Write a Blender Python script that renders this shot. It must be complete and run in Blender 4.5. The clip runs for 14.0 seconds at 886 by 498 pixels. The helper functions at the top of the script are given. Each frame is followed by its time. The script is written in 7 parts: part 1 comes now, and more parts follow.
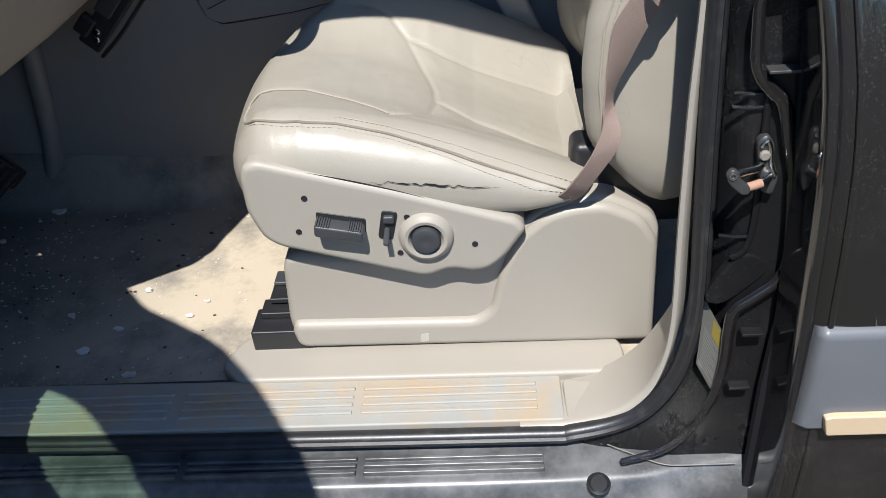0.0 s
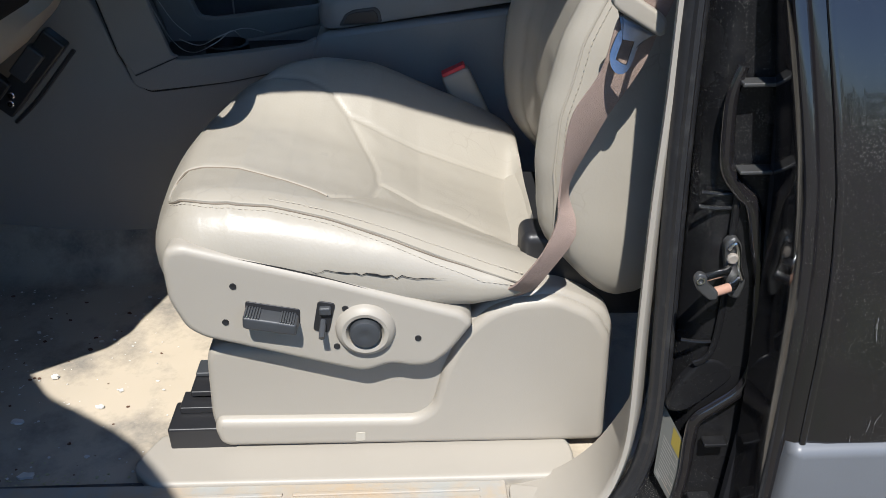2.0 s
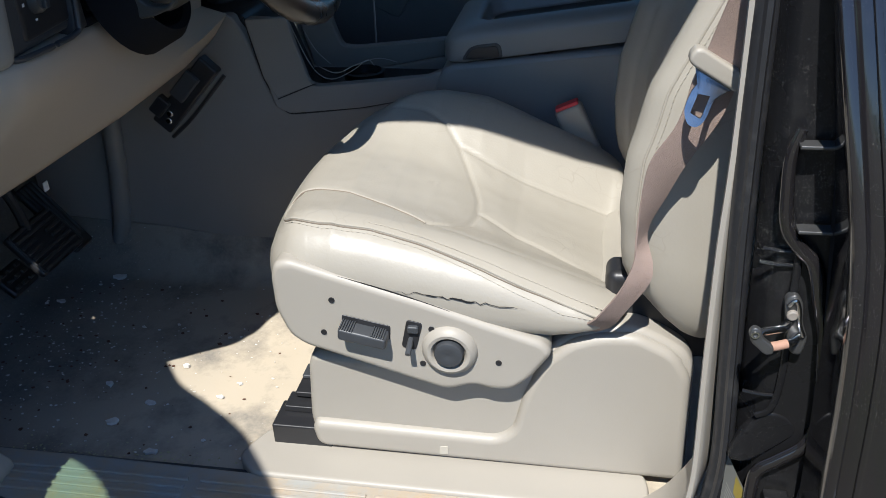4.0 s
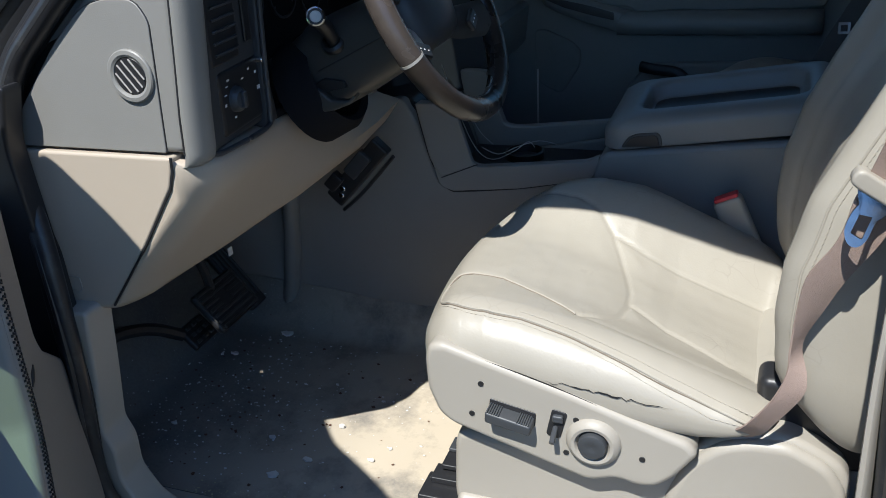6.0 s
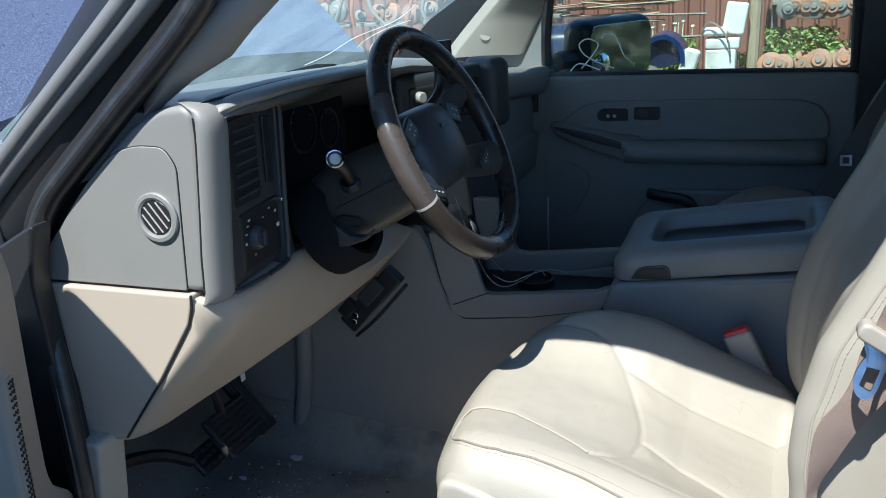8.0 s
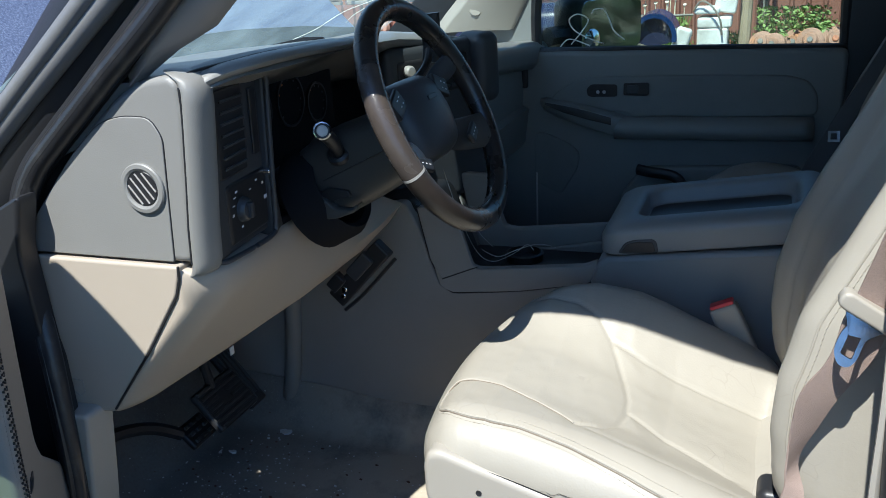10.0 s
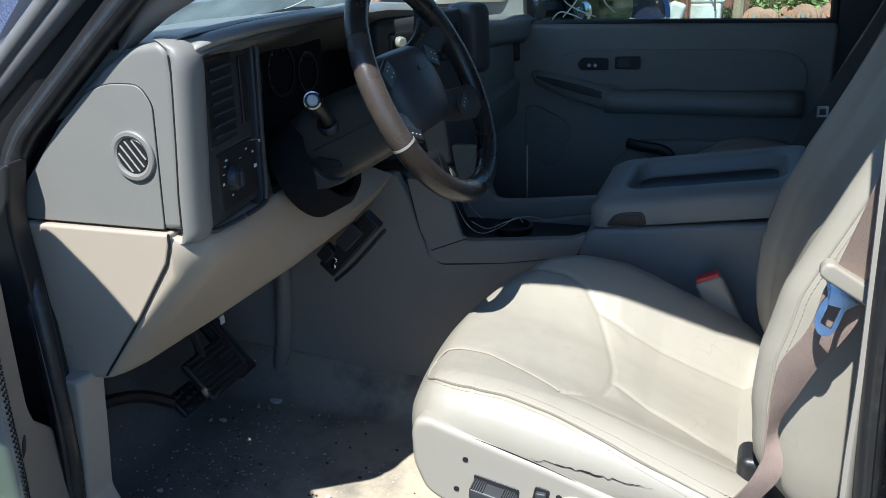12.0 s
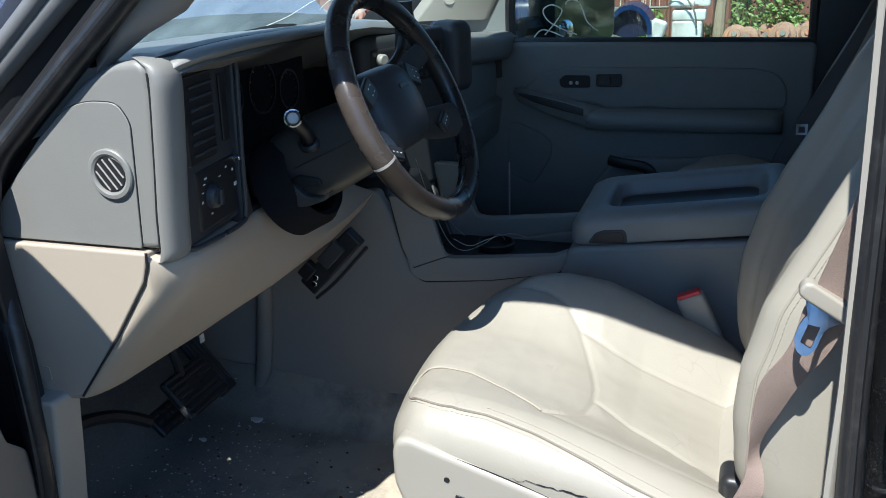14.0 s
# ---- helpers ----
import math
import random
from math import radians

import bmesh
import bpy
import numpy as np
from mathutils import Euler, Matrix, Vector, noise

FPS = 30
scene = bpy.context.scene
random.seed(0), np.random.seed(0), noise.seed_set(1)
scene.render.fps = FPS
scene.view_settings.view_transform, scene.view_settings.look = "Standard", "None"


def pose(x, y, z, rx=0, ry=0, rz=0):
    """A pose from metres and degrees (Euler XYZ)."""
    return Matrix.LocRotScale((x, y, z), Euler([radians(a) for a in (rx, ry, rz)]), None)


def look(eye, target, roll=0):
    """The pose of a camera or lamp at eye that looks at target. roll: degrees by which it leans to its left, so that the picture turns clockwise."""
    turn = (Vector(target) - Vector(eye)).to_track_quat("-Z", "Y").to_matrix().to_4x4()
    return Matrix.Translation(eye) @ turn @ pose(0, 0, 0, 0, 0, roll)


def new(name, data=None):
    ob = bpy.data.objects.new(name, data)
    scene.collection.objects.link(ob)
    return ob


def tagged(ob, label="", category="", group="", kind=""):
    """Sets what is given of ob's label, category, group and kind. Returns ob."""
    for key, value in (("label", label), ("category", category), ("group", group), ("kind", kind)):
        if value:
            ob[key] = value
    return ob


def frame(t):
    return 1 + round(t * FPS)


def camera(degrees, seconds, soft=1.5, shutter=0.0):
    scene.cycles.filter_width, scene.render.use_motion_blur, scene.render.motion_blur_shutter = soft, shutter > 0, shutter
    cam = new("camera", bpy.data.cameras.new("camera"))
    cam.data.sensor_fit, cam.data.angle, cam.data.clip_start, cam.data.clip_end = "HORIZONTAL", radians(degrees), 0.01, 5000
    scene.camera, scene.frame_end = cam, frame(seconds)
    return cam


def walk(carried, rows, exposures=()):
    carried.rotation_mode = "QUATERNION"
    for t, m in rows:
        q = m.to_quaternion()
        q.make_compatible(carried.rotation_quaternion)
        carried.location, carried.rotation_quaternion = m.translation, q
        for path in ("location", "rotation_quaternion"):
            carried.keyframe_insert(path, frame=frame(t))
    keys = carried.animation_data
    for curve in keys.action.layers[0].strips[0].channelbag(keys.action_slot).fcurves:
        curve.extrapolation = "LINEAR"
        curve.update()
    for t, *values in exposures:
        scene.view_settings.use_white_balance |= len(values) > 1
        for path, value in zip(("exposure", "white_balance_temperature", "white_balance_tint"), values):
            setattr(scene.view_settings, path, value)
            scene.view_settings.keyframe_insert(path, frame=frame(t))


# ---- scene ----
cam = camera(55.4, 14.0, 0.65)
PATH = [
    (0, (0.05, 0.255, 1.525), (-0.067, 1.893, 0.383), -4.7),
    (0.4, (0.022, 0.325, 1.524), (-0.024, 2.038, 0.492), -1.1),
    (0.5, (0.026, 0.338, 1.526), (-0.021, 2.062, 0.513), -0.9),
    (1, (0.024, 0.361, 1.528), (0.0, 2.111, 0.561), 0.1),
    (1.5, (0.029, 0.35, 1.518), (0.04, 2.094, 0.538), -0.2),
    (2, (0.031, 0.345, 1.51), (0.084, 2.066, 0.493), -0.4),
    (2.2, (0.033, 0.338, 1.512), (0.101, 2.054, 0.488), -0.4),
    (4.3, (0.136, 0.3, 1.574), (-0.274, 2.002, 0.608), -2.6),
    (4.5, (0.137, 0.297, 1.587), (-0.333, 1.989, 0.63), -2.7),
    (5, (0.131, 0.283, 1.624), (-0.456, 1.958, 0.702), -3.3),
    (5.5, (0.136, 0.28, 1.628), (-0.517, 1.953, 0.748), -4.5),
    (6, (0.138, 0.288, 1.634), (-0.536, 1.965, 0.776), -4.5),
    (6.5, (0.135, 0.291, 1.652), (-0.54, 2.004, 0.872), -3.9),
    (6.8, (0.127, 0.29, 1.665), (-0.549, 2.034, 0.958), -3.6),
    (7, (0.135, 0.281, 1.684), (-0.554, 2.034, 1.011), -3.8),
    (7.5, (0.136, 0.282, 1.688), (-0.575, 2.043, 1.061), -3.9),
    (8, (0.139, 0.284, 1.687), (-0.574, 2.044, 1.061), -4.0),
    (10.5, (0.147, 0.277, 1.675), (-0.539, 2.027, 0.992), -3.7),
    (11, (0.145, 0.274, 1.677), (-0.537, 2.022, 0.983), -3.5),
    (11.5, (0.146, 0.271, 1.673), (-0.529, 2.011, 0.955), -3.1),
    (12, (0.154, 0.269, 1.673), (-0.514, 2.007, 0.944), -3.2),
    (12.5, (0.157, 0.267, 1.679), (-0.509, 2.009, 0.957), -3.4),
    (13, (0.156, 0.266, 1.679), (-0.509, 2.016, 0.975), -3.2),
    (13.5, (0.155, 0.269, 1.68), (-0.496, 2.025, 0.978), -2.8),
    (14, (0.156, 0.277, 1.676), (-0.479, 2.04, 0.978), -2.8),
]
walk(cam, [(t, look(eye, target, roll)) for t, eye, target, roll in PATH], [(0, 0.70, 5450, 9), (5.5, 0.80, 5350, 7), (6.5, 0.86, 5300, 6), (7.3, 1.13, 5250, 5), (8, 1.15, 5250, 5), (10.5, 1.05, 5250, 5), (14, 1.07, 5250, 5)])

# ---------------------------------------------------------------- light
from mathutils.geometry import tessellate_polygon

SUN_EL, SUN_AZ = 57.5, -7.0
world = bpy.data.worlds.new("sky")
scene.world = world
world.use_nodes = True
wn = world.node_tree
sky = wn.nodes.new("ShaderNodeTexSky")
sky.sky_type, sky.sun_disc = "NISHITA", False
sky.sun_elevation, sky.sun_rotation = radians(SUN_EL), radians(180 + SUN_AZ)
wn.links.new(sky.outputs[0], wn.nodes["Background"].inputs[0])
sky.air_density, sky.dust_density, sky.ozone_density = 1.0, 0.2, 5.0
wn.nodes["Background"].inputs[1].default_value = 0.092
sun = new("sun", bpy.data.lights.new("sun", "SUN"))
sun.data.energy, sun.data.angle, sun.data.color = 5.0, radians(0.53), (1.0, 0.865, 0.69)
SUN_FROM = Vector((math.sin(radians(SUN_AZ)) * math.cos(radians(SUN_EL)), -math.cos(radians(SUN_AZ)) * math.cos(radians(SUN_EL)), math.sin(radians(SUN_EL))))
sun.matrix_world = look(SUN_FROM * 20, (0, 0, 0))
scene.view_settings.exposure = 0.0


# ---------------------------------------------------------------- materials
def mat(name, color, rough=0.5, metal=0.0, vary=0.08, scale=40.0, bump=0.1, bscale=400.0, coat=0.0, stain=None, stain_scale=6.0, stain_lo=0.5, stain_hi=0.7, dist=0.001, spec=0.5, speck=None, crease=0.0):
    m = bpy.data.materials.new(name)
    m.use_nodes = True
    nt = m.node_tree
    b = nt.nodes["Principled BSDF"]
    tc = nt.nodes.new("ShaderNodeTexCoord")
    n1 = nt.nodes.new("ShaderNodeTexNoise")
    n1.inputs["Scale"].default_value, n1.inputs["Detail"].default_value = scale, 5
    nt.links.new(tc.outputs["Object"], n1.inputs["Vector"])
    mix = nt.nodes.new("ShaderNodeMix")
    mix.data_type = "RGBA"
    mix.inputs["A"].default_value = (*[c * (1 - vary) for c in color], 1)
    mix.inputs["B"].default_value = (*[min(1, c * (1 + vary)) for c in color], 1)
    nt.links.new(n1.outputs[0], mix.inputs["Factor"])
    out = mix.outputs["Result"]
    if stain:
        n2 = nt.nodes.new("ShaderNodeTexNoise")
        n2.inputs["Scale"].default_value, n2.inputs["Detail"].default_value, n2.inputs["Roughness"].default_value = stain_scale, 8, 0.65
        nt.links.new(tc.outputs["Object"], n2.inputs["Vector"])
        ramp = nt.nodes.new("ShaderNodeMapRange")
        ramp.inputs[1].default_value, ramp.inputs[2].default_value = stain_lo, stain_hi
        nt.links.new(n2.outputs[0], ramp.inputs[0])
        mix2 = nt.nodes.new("ShaderNodeMix")
        mix2.data_type = "RGBA"
        mix2.inputs["B"].default_value = (*stain, 1)
        nt.links.new(out, mix2.inputs["A"])
        nt.links.new(ramp.outputs[0], mix2.inputs["Factor"])
        out = mix2.outputs["Result"]
    if speck:
        ns = nt.nodes.new("ShaderNodeTexNoise")
        ns.inputs["Scale"].default_value, ns.inputs["Detail"].default_value = speck[0], 2
        nt.links.new(tc.outputs["Object"], ns.inputs["Vector"])
        area = nt.nodes.new("ShaderNodeTexNoise")
        area.inputs["Scale"].default_value, area.inputs["Detail"].default_value = 7, 4
        nt.links.new(tc.outputs["Object"], area.inputs["Vector"])
        ad = nt.nodes.new("ShaderNodeMath")
        ad.operation = "MULTIPLY_ADD"
        ad.inputs[1].default_value = 0.35
        nt.links.new(area.outputs[0], ad.inputs[0])
        nt.links.new(ns.outputs[0], ad.inputs[2])
        rs = nt.nodes.new("ShaderNodeMapRange")
        rs.inputs[1].default_value, rs.inputs[2].default_value = speck[1], speck[1] + 0.06
        nt.links.new(ad.outputs[0], rs.inputs[0])
        mix3 = nt.nodes.new("ShaderNodeMix")
        mix3.data_type = "RGBA"
        mix3.inputs["B"].default_value = (0.42, 0.40, 0.36, 1)
        nt.links.new(out, mix3.inputs["A"])
        nt.links.new(rs.outputs[0], mix3.inputs["Factor"])
        out = mix3.outputs["Result"]
    fold = None
    if crease:
        wob = nt.nodes.new("ShaderNodeTexNoise")
        wob.inputs["Scale"].default_value = 18
        nt.links.new(tc.outputs["Object"], wob.inputs["Vector"])
        mv = nt.nodes.new("ShaderNodeVectorMath")
        mv.operation, mv.inputs[1].default_value, mv.inputs[2].default_value = "MULTIPLY_ADD", (0.05, 0.05, 0.05), (0, 0, 0)
        nt.links.new(wob.outputs["Color"], mv.inputs[0])
        nt.links.new(tc.outputs["Object"], mv.inputs[2])
        vo = nt.nodes.new("ShaderNodeTexVoronoi")
        vo.feature = "DISTANCE_TO_EDGE"
        vo.inputs["Scale"].default_value = 26
        nt.links.new(mv.outputs[0], vo.inputs["Vector"])
        r1 = nt.nodes.new("ShaderNodeMapRange")
        r1.inputs[1].default_value, r1.inputs[2].default_value, r1.inputs[3].default_value, r1.inputs[4].default_value = 0.0, 0.035, 1, 0
        nt.links.new(vo.outputs["Distance"], r1.inputs[0])
        where = nt.nodes.new("ShaderNodeTexNoise")
        where.inputs["Scale"].default_value, where.inputs["Detail"].default_value = 7, 3
        nt.links.new(tc.outputs["Object"], where.inputs["Vector"])
        r2 = nt.nodes.new("ShaderNodeMapRange")
        r2.inputs[1].default_value, r2.inputs[2].default_value = 0.55, 0.74
        nt.links.new(where.outputs[0], r2.inputs[0])
        fold = nt.nodes.new("ShaderNodeMath")
        fold.operation = "MULTIPLY"
        nt.links.new(r1.outputs[0], fold.inputs[0])
        nt.links.new(r2.outputs[0], fold.inputs[1])
        fc = nt.nodes.new("ShaderNodeMath")
        fc.operation, fc.inputs[1].default_value = "MULTIPLY", crease
        nt.links.new(fold.outputs[0], fc.inputs[0])
        mix4 = nt.nodes.new("ShaderNodeMix")
        mix4.data_type = "RGBA"
        mix4.inputs["B"].default_value = (*[c * 0.45 for c in color], 1)
        nt.links.new(out, mix4.inputs["A"])
        nt.links.new(fc.outputs[0], mix4.inputs["Factor"])
        out = mix4.outputs["Result"]
    nt.links.new(out, b.inputs["Base Color"])
    b.inputs["Metallic"].default_value = metal
    b.inputs["Specular IOR Level"].default_value = spec
    b.inputs["Coat Weight"].default_value = coat
    rr = nt.nodes.new("ShaderNodeMapRange")
    rr.inputs[3].default_value, rr.inputs[4].default_value = max(0.02, rough - 0.08), min(1, rough + 0.08)
    n3 = nt.nodes.new("ShaderNodeTexNoise")
    n3.inputs["Scale"].default_value, n3.inputs["Detail"].default_value = scale * 0.4, 6
    nt.links.new(tc.outputs["Object"], n3.inputs["Vector"])
    nt.links.new(n3.outputs[0], rr.inputs[0])
    nt.links.new(rr.outputs[0], b.inputs["Roughness"])
    if bump > 0:
        n4 = nt.nodes.new("ShaderNodeTexNoise")
        n4.inputs["Scale"].default_value, n4.inputs["Detail"].default_value = bscale, 4
        nt.links.new(tc.outputs["Object"], n4.inputs["Vector"])
        bp = nt.nodes.new("ShaderNodeBump")
        bp.inputs["Strength"].default_value, bp.inputs["Distance"].default_value = bump, dist
        height = n4.outputs[0]
        if fold:
            hs = nt.nodes.new("ShaderNodeMath")
            hs.operation, hs.inputs[1].default_value = "MULTIPLY_ADD", -0.8
            nt.links.new(fold.outputs[0], hs.inputs[0])
            nt.links.new(height, hs.inputs[2])
            height = hs.outputs[0]
        nt.links.new(height, bp.inputs["Height"])
        nt.links.new(bp.outputs[0], b.inputs["Normal"])
    return m


LEATHER = mat("leather", (0.330, 0.303, 0.254), 0.37, vary=0.06, scale=14, bump=0.14, bscale=260, dist=0.0015, crease=0.34)
TRIM = mat("beige_plastic", (0.325, 0.298, 0.254), 0.48, vary=0.04, scale=9, bump=0.12, bscale=700)
TRIM_SHADED = mat("shaded_beige_plastic", (0.265, 0.252, 0.247), 0.5, vary=0.05, scale=9, bump=0.12, bscale=700)
TRIM_TAN = mat("tan_plastic", (0.395, 0.338, 0.270), 0.5, vary=0.04, scale=9, bump=0.15, bscale=600)
GREY = mat("grey_plastic", (0.208, 0.203, 0.190), 0.45, vary=0.06, scale=12, bump=0.25, bscale=500)
GREYD = mat("mid_grey_plastic", (0.19, 0.197, 0.19), 0.5, vary=0.06, scale=12, bump=0.25, bscale=500)
DKGREY = mat("dark_grey_plastic", (0.042, 0.045, 0.050), 0.45, bump=0.15)
BLACK = mat("black_plastic", (0.018, 0.018, 0.020), 0.4, bump=0.1)
RUBBER = mat("black_rubber", (0.020, 0.020, 0.022), 0.36, stain=(0.075, 0.073, 0.07), stain_scale=30, stain_lo=0.52, stain_hi=0.9)
# Dusty seal rubber, lightened by the sunlight put into its grey.
SEALG = mat("sunlit_dusty_rubber", (0.15, 0.148, 0.148), 0.4, stain=(0.17, 0.166, 0.16), stain_scale=30, stain_lo=0.45, stain_hi=0.8)
PAINT = mat("black_paint", (0.012, 0.011, 0.012), 0.14, vary=0.1, coat=0.6, bump=0.0, stain=(0.03, 0.028, 0.026), stain_scale=9, stain_lo=0.58, stain_hi=0.95, speck=(1000, 0.875))
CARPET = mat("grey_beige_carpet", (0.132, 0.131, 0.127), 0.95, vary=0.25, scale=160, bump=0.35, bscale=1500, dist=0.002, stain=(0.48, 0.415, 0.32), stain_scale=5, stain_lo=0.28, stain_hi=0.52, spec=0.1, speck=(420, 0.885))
JAMB = mat("jamb_black_paint", (0.010, 0.010, 0.011), 0.28, vary=0.1, bump=0.0, spec=0.22, stain=(0.03, 0.03, 0.03), stain_scale=9, stain_lo=0.55, stain_hi=0.9, speck=(900, 0.85))
DUSTY = mat("dusty_black_sill_paint", (0.06, 0.062, 0.065), 0.30, vary=0.2, scale=30, bump=0.05, stain=(0.20, 0.20, 0.20), stain_scale=11, stain_lo=0.42, stain_hi=0.75, speck=(1000, 0.875))
def dust_and_shade_from(m, axis, lo, hi, least):
    """Thin a material's dust along one axis, which also darkens the shaded end."""
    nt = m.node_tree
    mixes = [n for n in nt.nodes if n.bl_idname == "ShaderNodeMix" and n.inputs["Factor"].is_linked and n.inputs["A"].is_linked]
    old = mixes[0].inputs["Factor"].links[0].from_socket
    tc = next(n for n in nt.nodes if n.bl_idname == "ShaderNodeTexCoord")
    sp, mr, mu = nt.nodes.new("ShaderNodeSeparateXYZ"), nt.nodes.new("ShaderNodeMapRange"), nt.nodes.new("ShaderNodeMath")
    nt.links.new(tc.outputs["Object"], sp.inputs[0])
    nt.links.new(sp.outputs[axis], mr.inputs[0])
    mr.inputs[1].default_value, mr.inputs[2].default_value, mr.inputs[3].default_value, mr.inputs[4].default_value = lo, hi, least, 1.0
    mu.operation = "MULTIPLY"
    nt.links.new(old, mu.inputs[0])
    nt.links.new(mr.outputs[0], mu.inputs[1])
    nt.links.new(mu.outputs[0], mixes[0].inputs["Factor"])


# Footwell shade put into the carpet: its tan dust fades towards the front.
dust_and_shade_from(CARPET, 0, -1.05, -0.50, 0.12)
DKIRON = mat("dark_steel", (0.10, 0.10, 0.10), 0.4, metal=0.6, vary=0.3, scale=40)
MATTE = mat("matte_black", (0.013, 0.013, 0.015), 0.9, spec=0.1, bump=0.1)
TONGUE = mat("scuffed_tongue_steel", (0.30, 0.31, 0.33), 0.22, metal=1.0, vary=0.3, scale=90)
METAL = mat("metal", (0.55, 0.55, 0.55), 0.25, metal=1.0)
CHROME = mat("chrome", (0.75, 0.75, 0.76), 0.1, metal=1.0)
WEB = mat("webbing", (0.30, 0.225, 0.19), 0.8, vary=0.4, scale=800, bump=0.8, bscale=900)
RED = mat("red_plastic", (0.55, 0.03, 0.04), 0.4)
GROUND = mat("dirt_ground", (0.075, 0.062, 0.044), 0.95, vary=0.35, scale=3, bump=0.8, bscale=20, dist=0.02, stain=(0.06, 0.065, 0.028), stain_scale=0.9, stain_lo=0.45, stain_hi=0.6)
FENCE = mat("red_brown_sheet", (0.25, 0.115, 0.085), 0.6, vary=0.12, scale=2, bump=0.0)


def glass(name, tint, gloss=0.06, dust=0.0):
    m = bpy.data.materials.new(name)
    m.use_nodes = True
    nt = m.node_tree
    nt.nodes.remove(nt.nodes["Principled BSDF"])
    tr, gl, mx = nt.nodes.new("ShaderNodeBsdfTransparent"), nt.nodes.new("ShaderNodeBsdfGlossy"), nt.nodes.new("ShaderNodeMixShader")
    tr.inputs[0].default_value = (*tint, 1)
    gl.inputs["Roughness"].default_value = 0.03
    mx.inputs[0].default_value = gloss
    nt.links.new(tr.outputs[0], mx.inputs[1])
    nt.links.new(gl.outputs[0], mx.inputs[2])
    last = mx
    if dust:
        tl, md, nz, mr, tc = nt.nodes.new("ShaderNodeBsdfTranslucent"), nt.nodes.new("ShaderNodeMixShader"), nt.nodes.new("ShaderNodeTexNoise"), nt.nodes.new("ShaderNodeMapRange"), nt.nodes.new("ShaderNodeTexCoord")
        tl.inputs[0].default_value = (0.60, 0.78, 0.79, 1)
        nz.inputs["Scale"].default_value, nz.inputs["Detail"].default_value = 9, 8
        nt.links.new(tc.outputs["Object"], nz.inputs["Vector"])
        mr.inputs[1].default_value, mr.inputs[2].default_value, mr.inputs[3].default_value, mr.inputs[4].default_value = 0.3, 0.7, dust * 0.6, dust * 1.4
        nt.links.new(nz.outputs[0], mr.inputs[0])
        nt.links.new(mr.outputs[0], md.inputs[0])
        nt.links.new(mx.outputs[0], md.inputs[1])
        nt.links.new(tl.outputs[0], md.inputs[2])
        last = md
    nt.links.new(last.outputs[0], nt.nodes["Material Output"].inputs[0])
    return m


GLASS = glass("window_glass", (0.80, 0.88, 0.84))
GREEN_GLASS = glass("green_door_glass", (0.58, 0.70, 0.60))
SHIELD = glass("windshield_glass", (0.84, 0.93, 0.91), 0.07, 0.14)
WHITE = mat("white_plastic", (0.74, 0.74, 0.70), 0.5, vary=0.15, scale=8, stain=(0.30, 0.27, 0.22), stain_scale=4, stain_lo=0.5, stain_hi=0.8)
SCRATCH = mat("pale_scratch", (0.22, 0.22, 0.22), 0.7, bump=0)
INK = mat("white_print", (0.7, 0.7, 0.7), 0.6, bump=0)
CHALK = mat("pale_marker", (0.75, 0.76, 0.70), 0.8, bump=0)
PAPER = mat("pale_debris", (0.62, 0.60, 0.56), 0.8, vary=0.3, scale=60)
DIRT = mat("dark_debris", (0.10, 0.05, 0.03), 0.9, vary=0.4, scale=60)
STRAW = mat("straw_debris", (0.42, 0.40, 0.24), 0.9, vary=0.3, scale=60)
RUST = mat("rusty_iron", (0.34, 0.20, 0.14), 0.8, vary=0.5, scale=9, bump=0.4, bscale=60, stain=(0.42, 0.20, 0.10), stain_scale=5, stain_lo=0.5, stain_hi=0.62)
ORANGE = mat("orange_paint", (0.40, 0.15, 0.07), 0.6, vary=0.2)
BLUE = mat("blue_paint", (0.012, 0.035, 0.12), 0.2, coat=0.5)
NAVY = mat("dark_blue_paint", (0.02, 0.025, 0.06), 0.2, coat=0.5)
IRON = mat("dirty_grey_iron", (0.22, 0.21, 0.19), 0.7, vary=0.4, scale=8, stain=(0.3, 0.2, 0.12), stain_scale=6)
WOOD = mat("weathered_wood", (0.36, 0.29, 0.20), 0.85, vary=0.3, scale=12)
LEAF = mat("leaf_green", (0.21, 0.30, 0.085), 0.6, vary=0.45, scale=3)
BUSH = mat("dark_leaf_green", (0.045, 0.07, 0.022), 0.6, vary=0.6, scale=2)
PETAL = mat("pale_petal", (0.75, 0.70, 0.55), 0.7)
MIRROR = mat("mirror_glass", (0.85, 0.87, 0.88), 0.03, metal=1.0, vary=0, bump=0)
AMBER = mat("amber_print", (0.55, 0.22, 0.05), 0.6)
WHEEL_LEATHER = mat("wheel_leather", (0.022, 0.021, 0.021), 0.28, vary=0.2, scale=60, bump=0.2, bscale=500)
WHEEL_LOW = mat("polished_wheel_leather", (0.030, 0.023, 0.019), 0.30, vary=0.3, scale=50, bump=0.25, bscale=420)
WHEEL_WORN_LIT = mat("sunlit_worn_wheel_leather", (0.060, 0.049, 0.042), 0.26, vary=0.25, scale=70, bump=0.3, bscale=500)
SILVER = mat("silver_plastic", (0.42, 0.40, 0.37), 0.4, metal=0.2, vary=0.1)
LABEL_PAPER = mat("label_paper", (0.12, 0.12, 0.108), 0.5, bump=0)
LABEL_YELLOW = mat("label_yellow", (0.22, 0.17, 0.03), 0.5, bump=0)


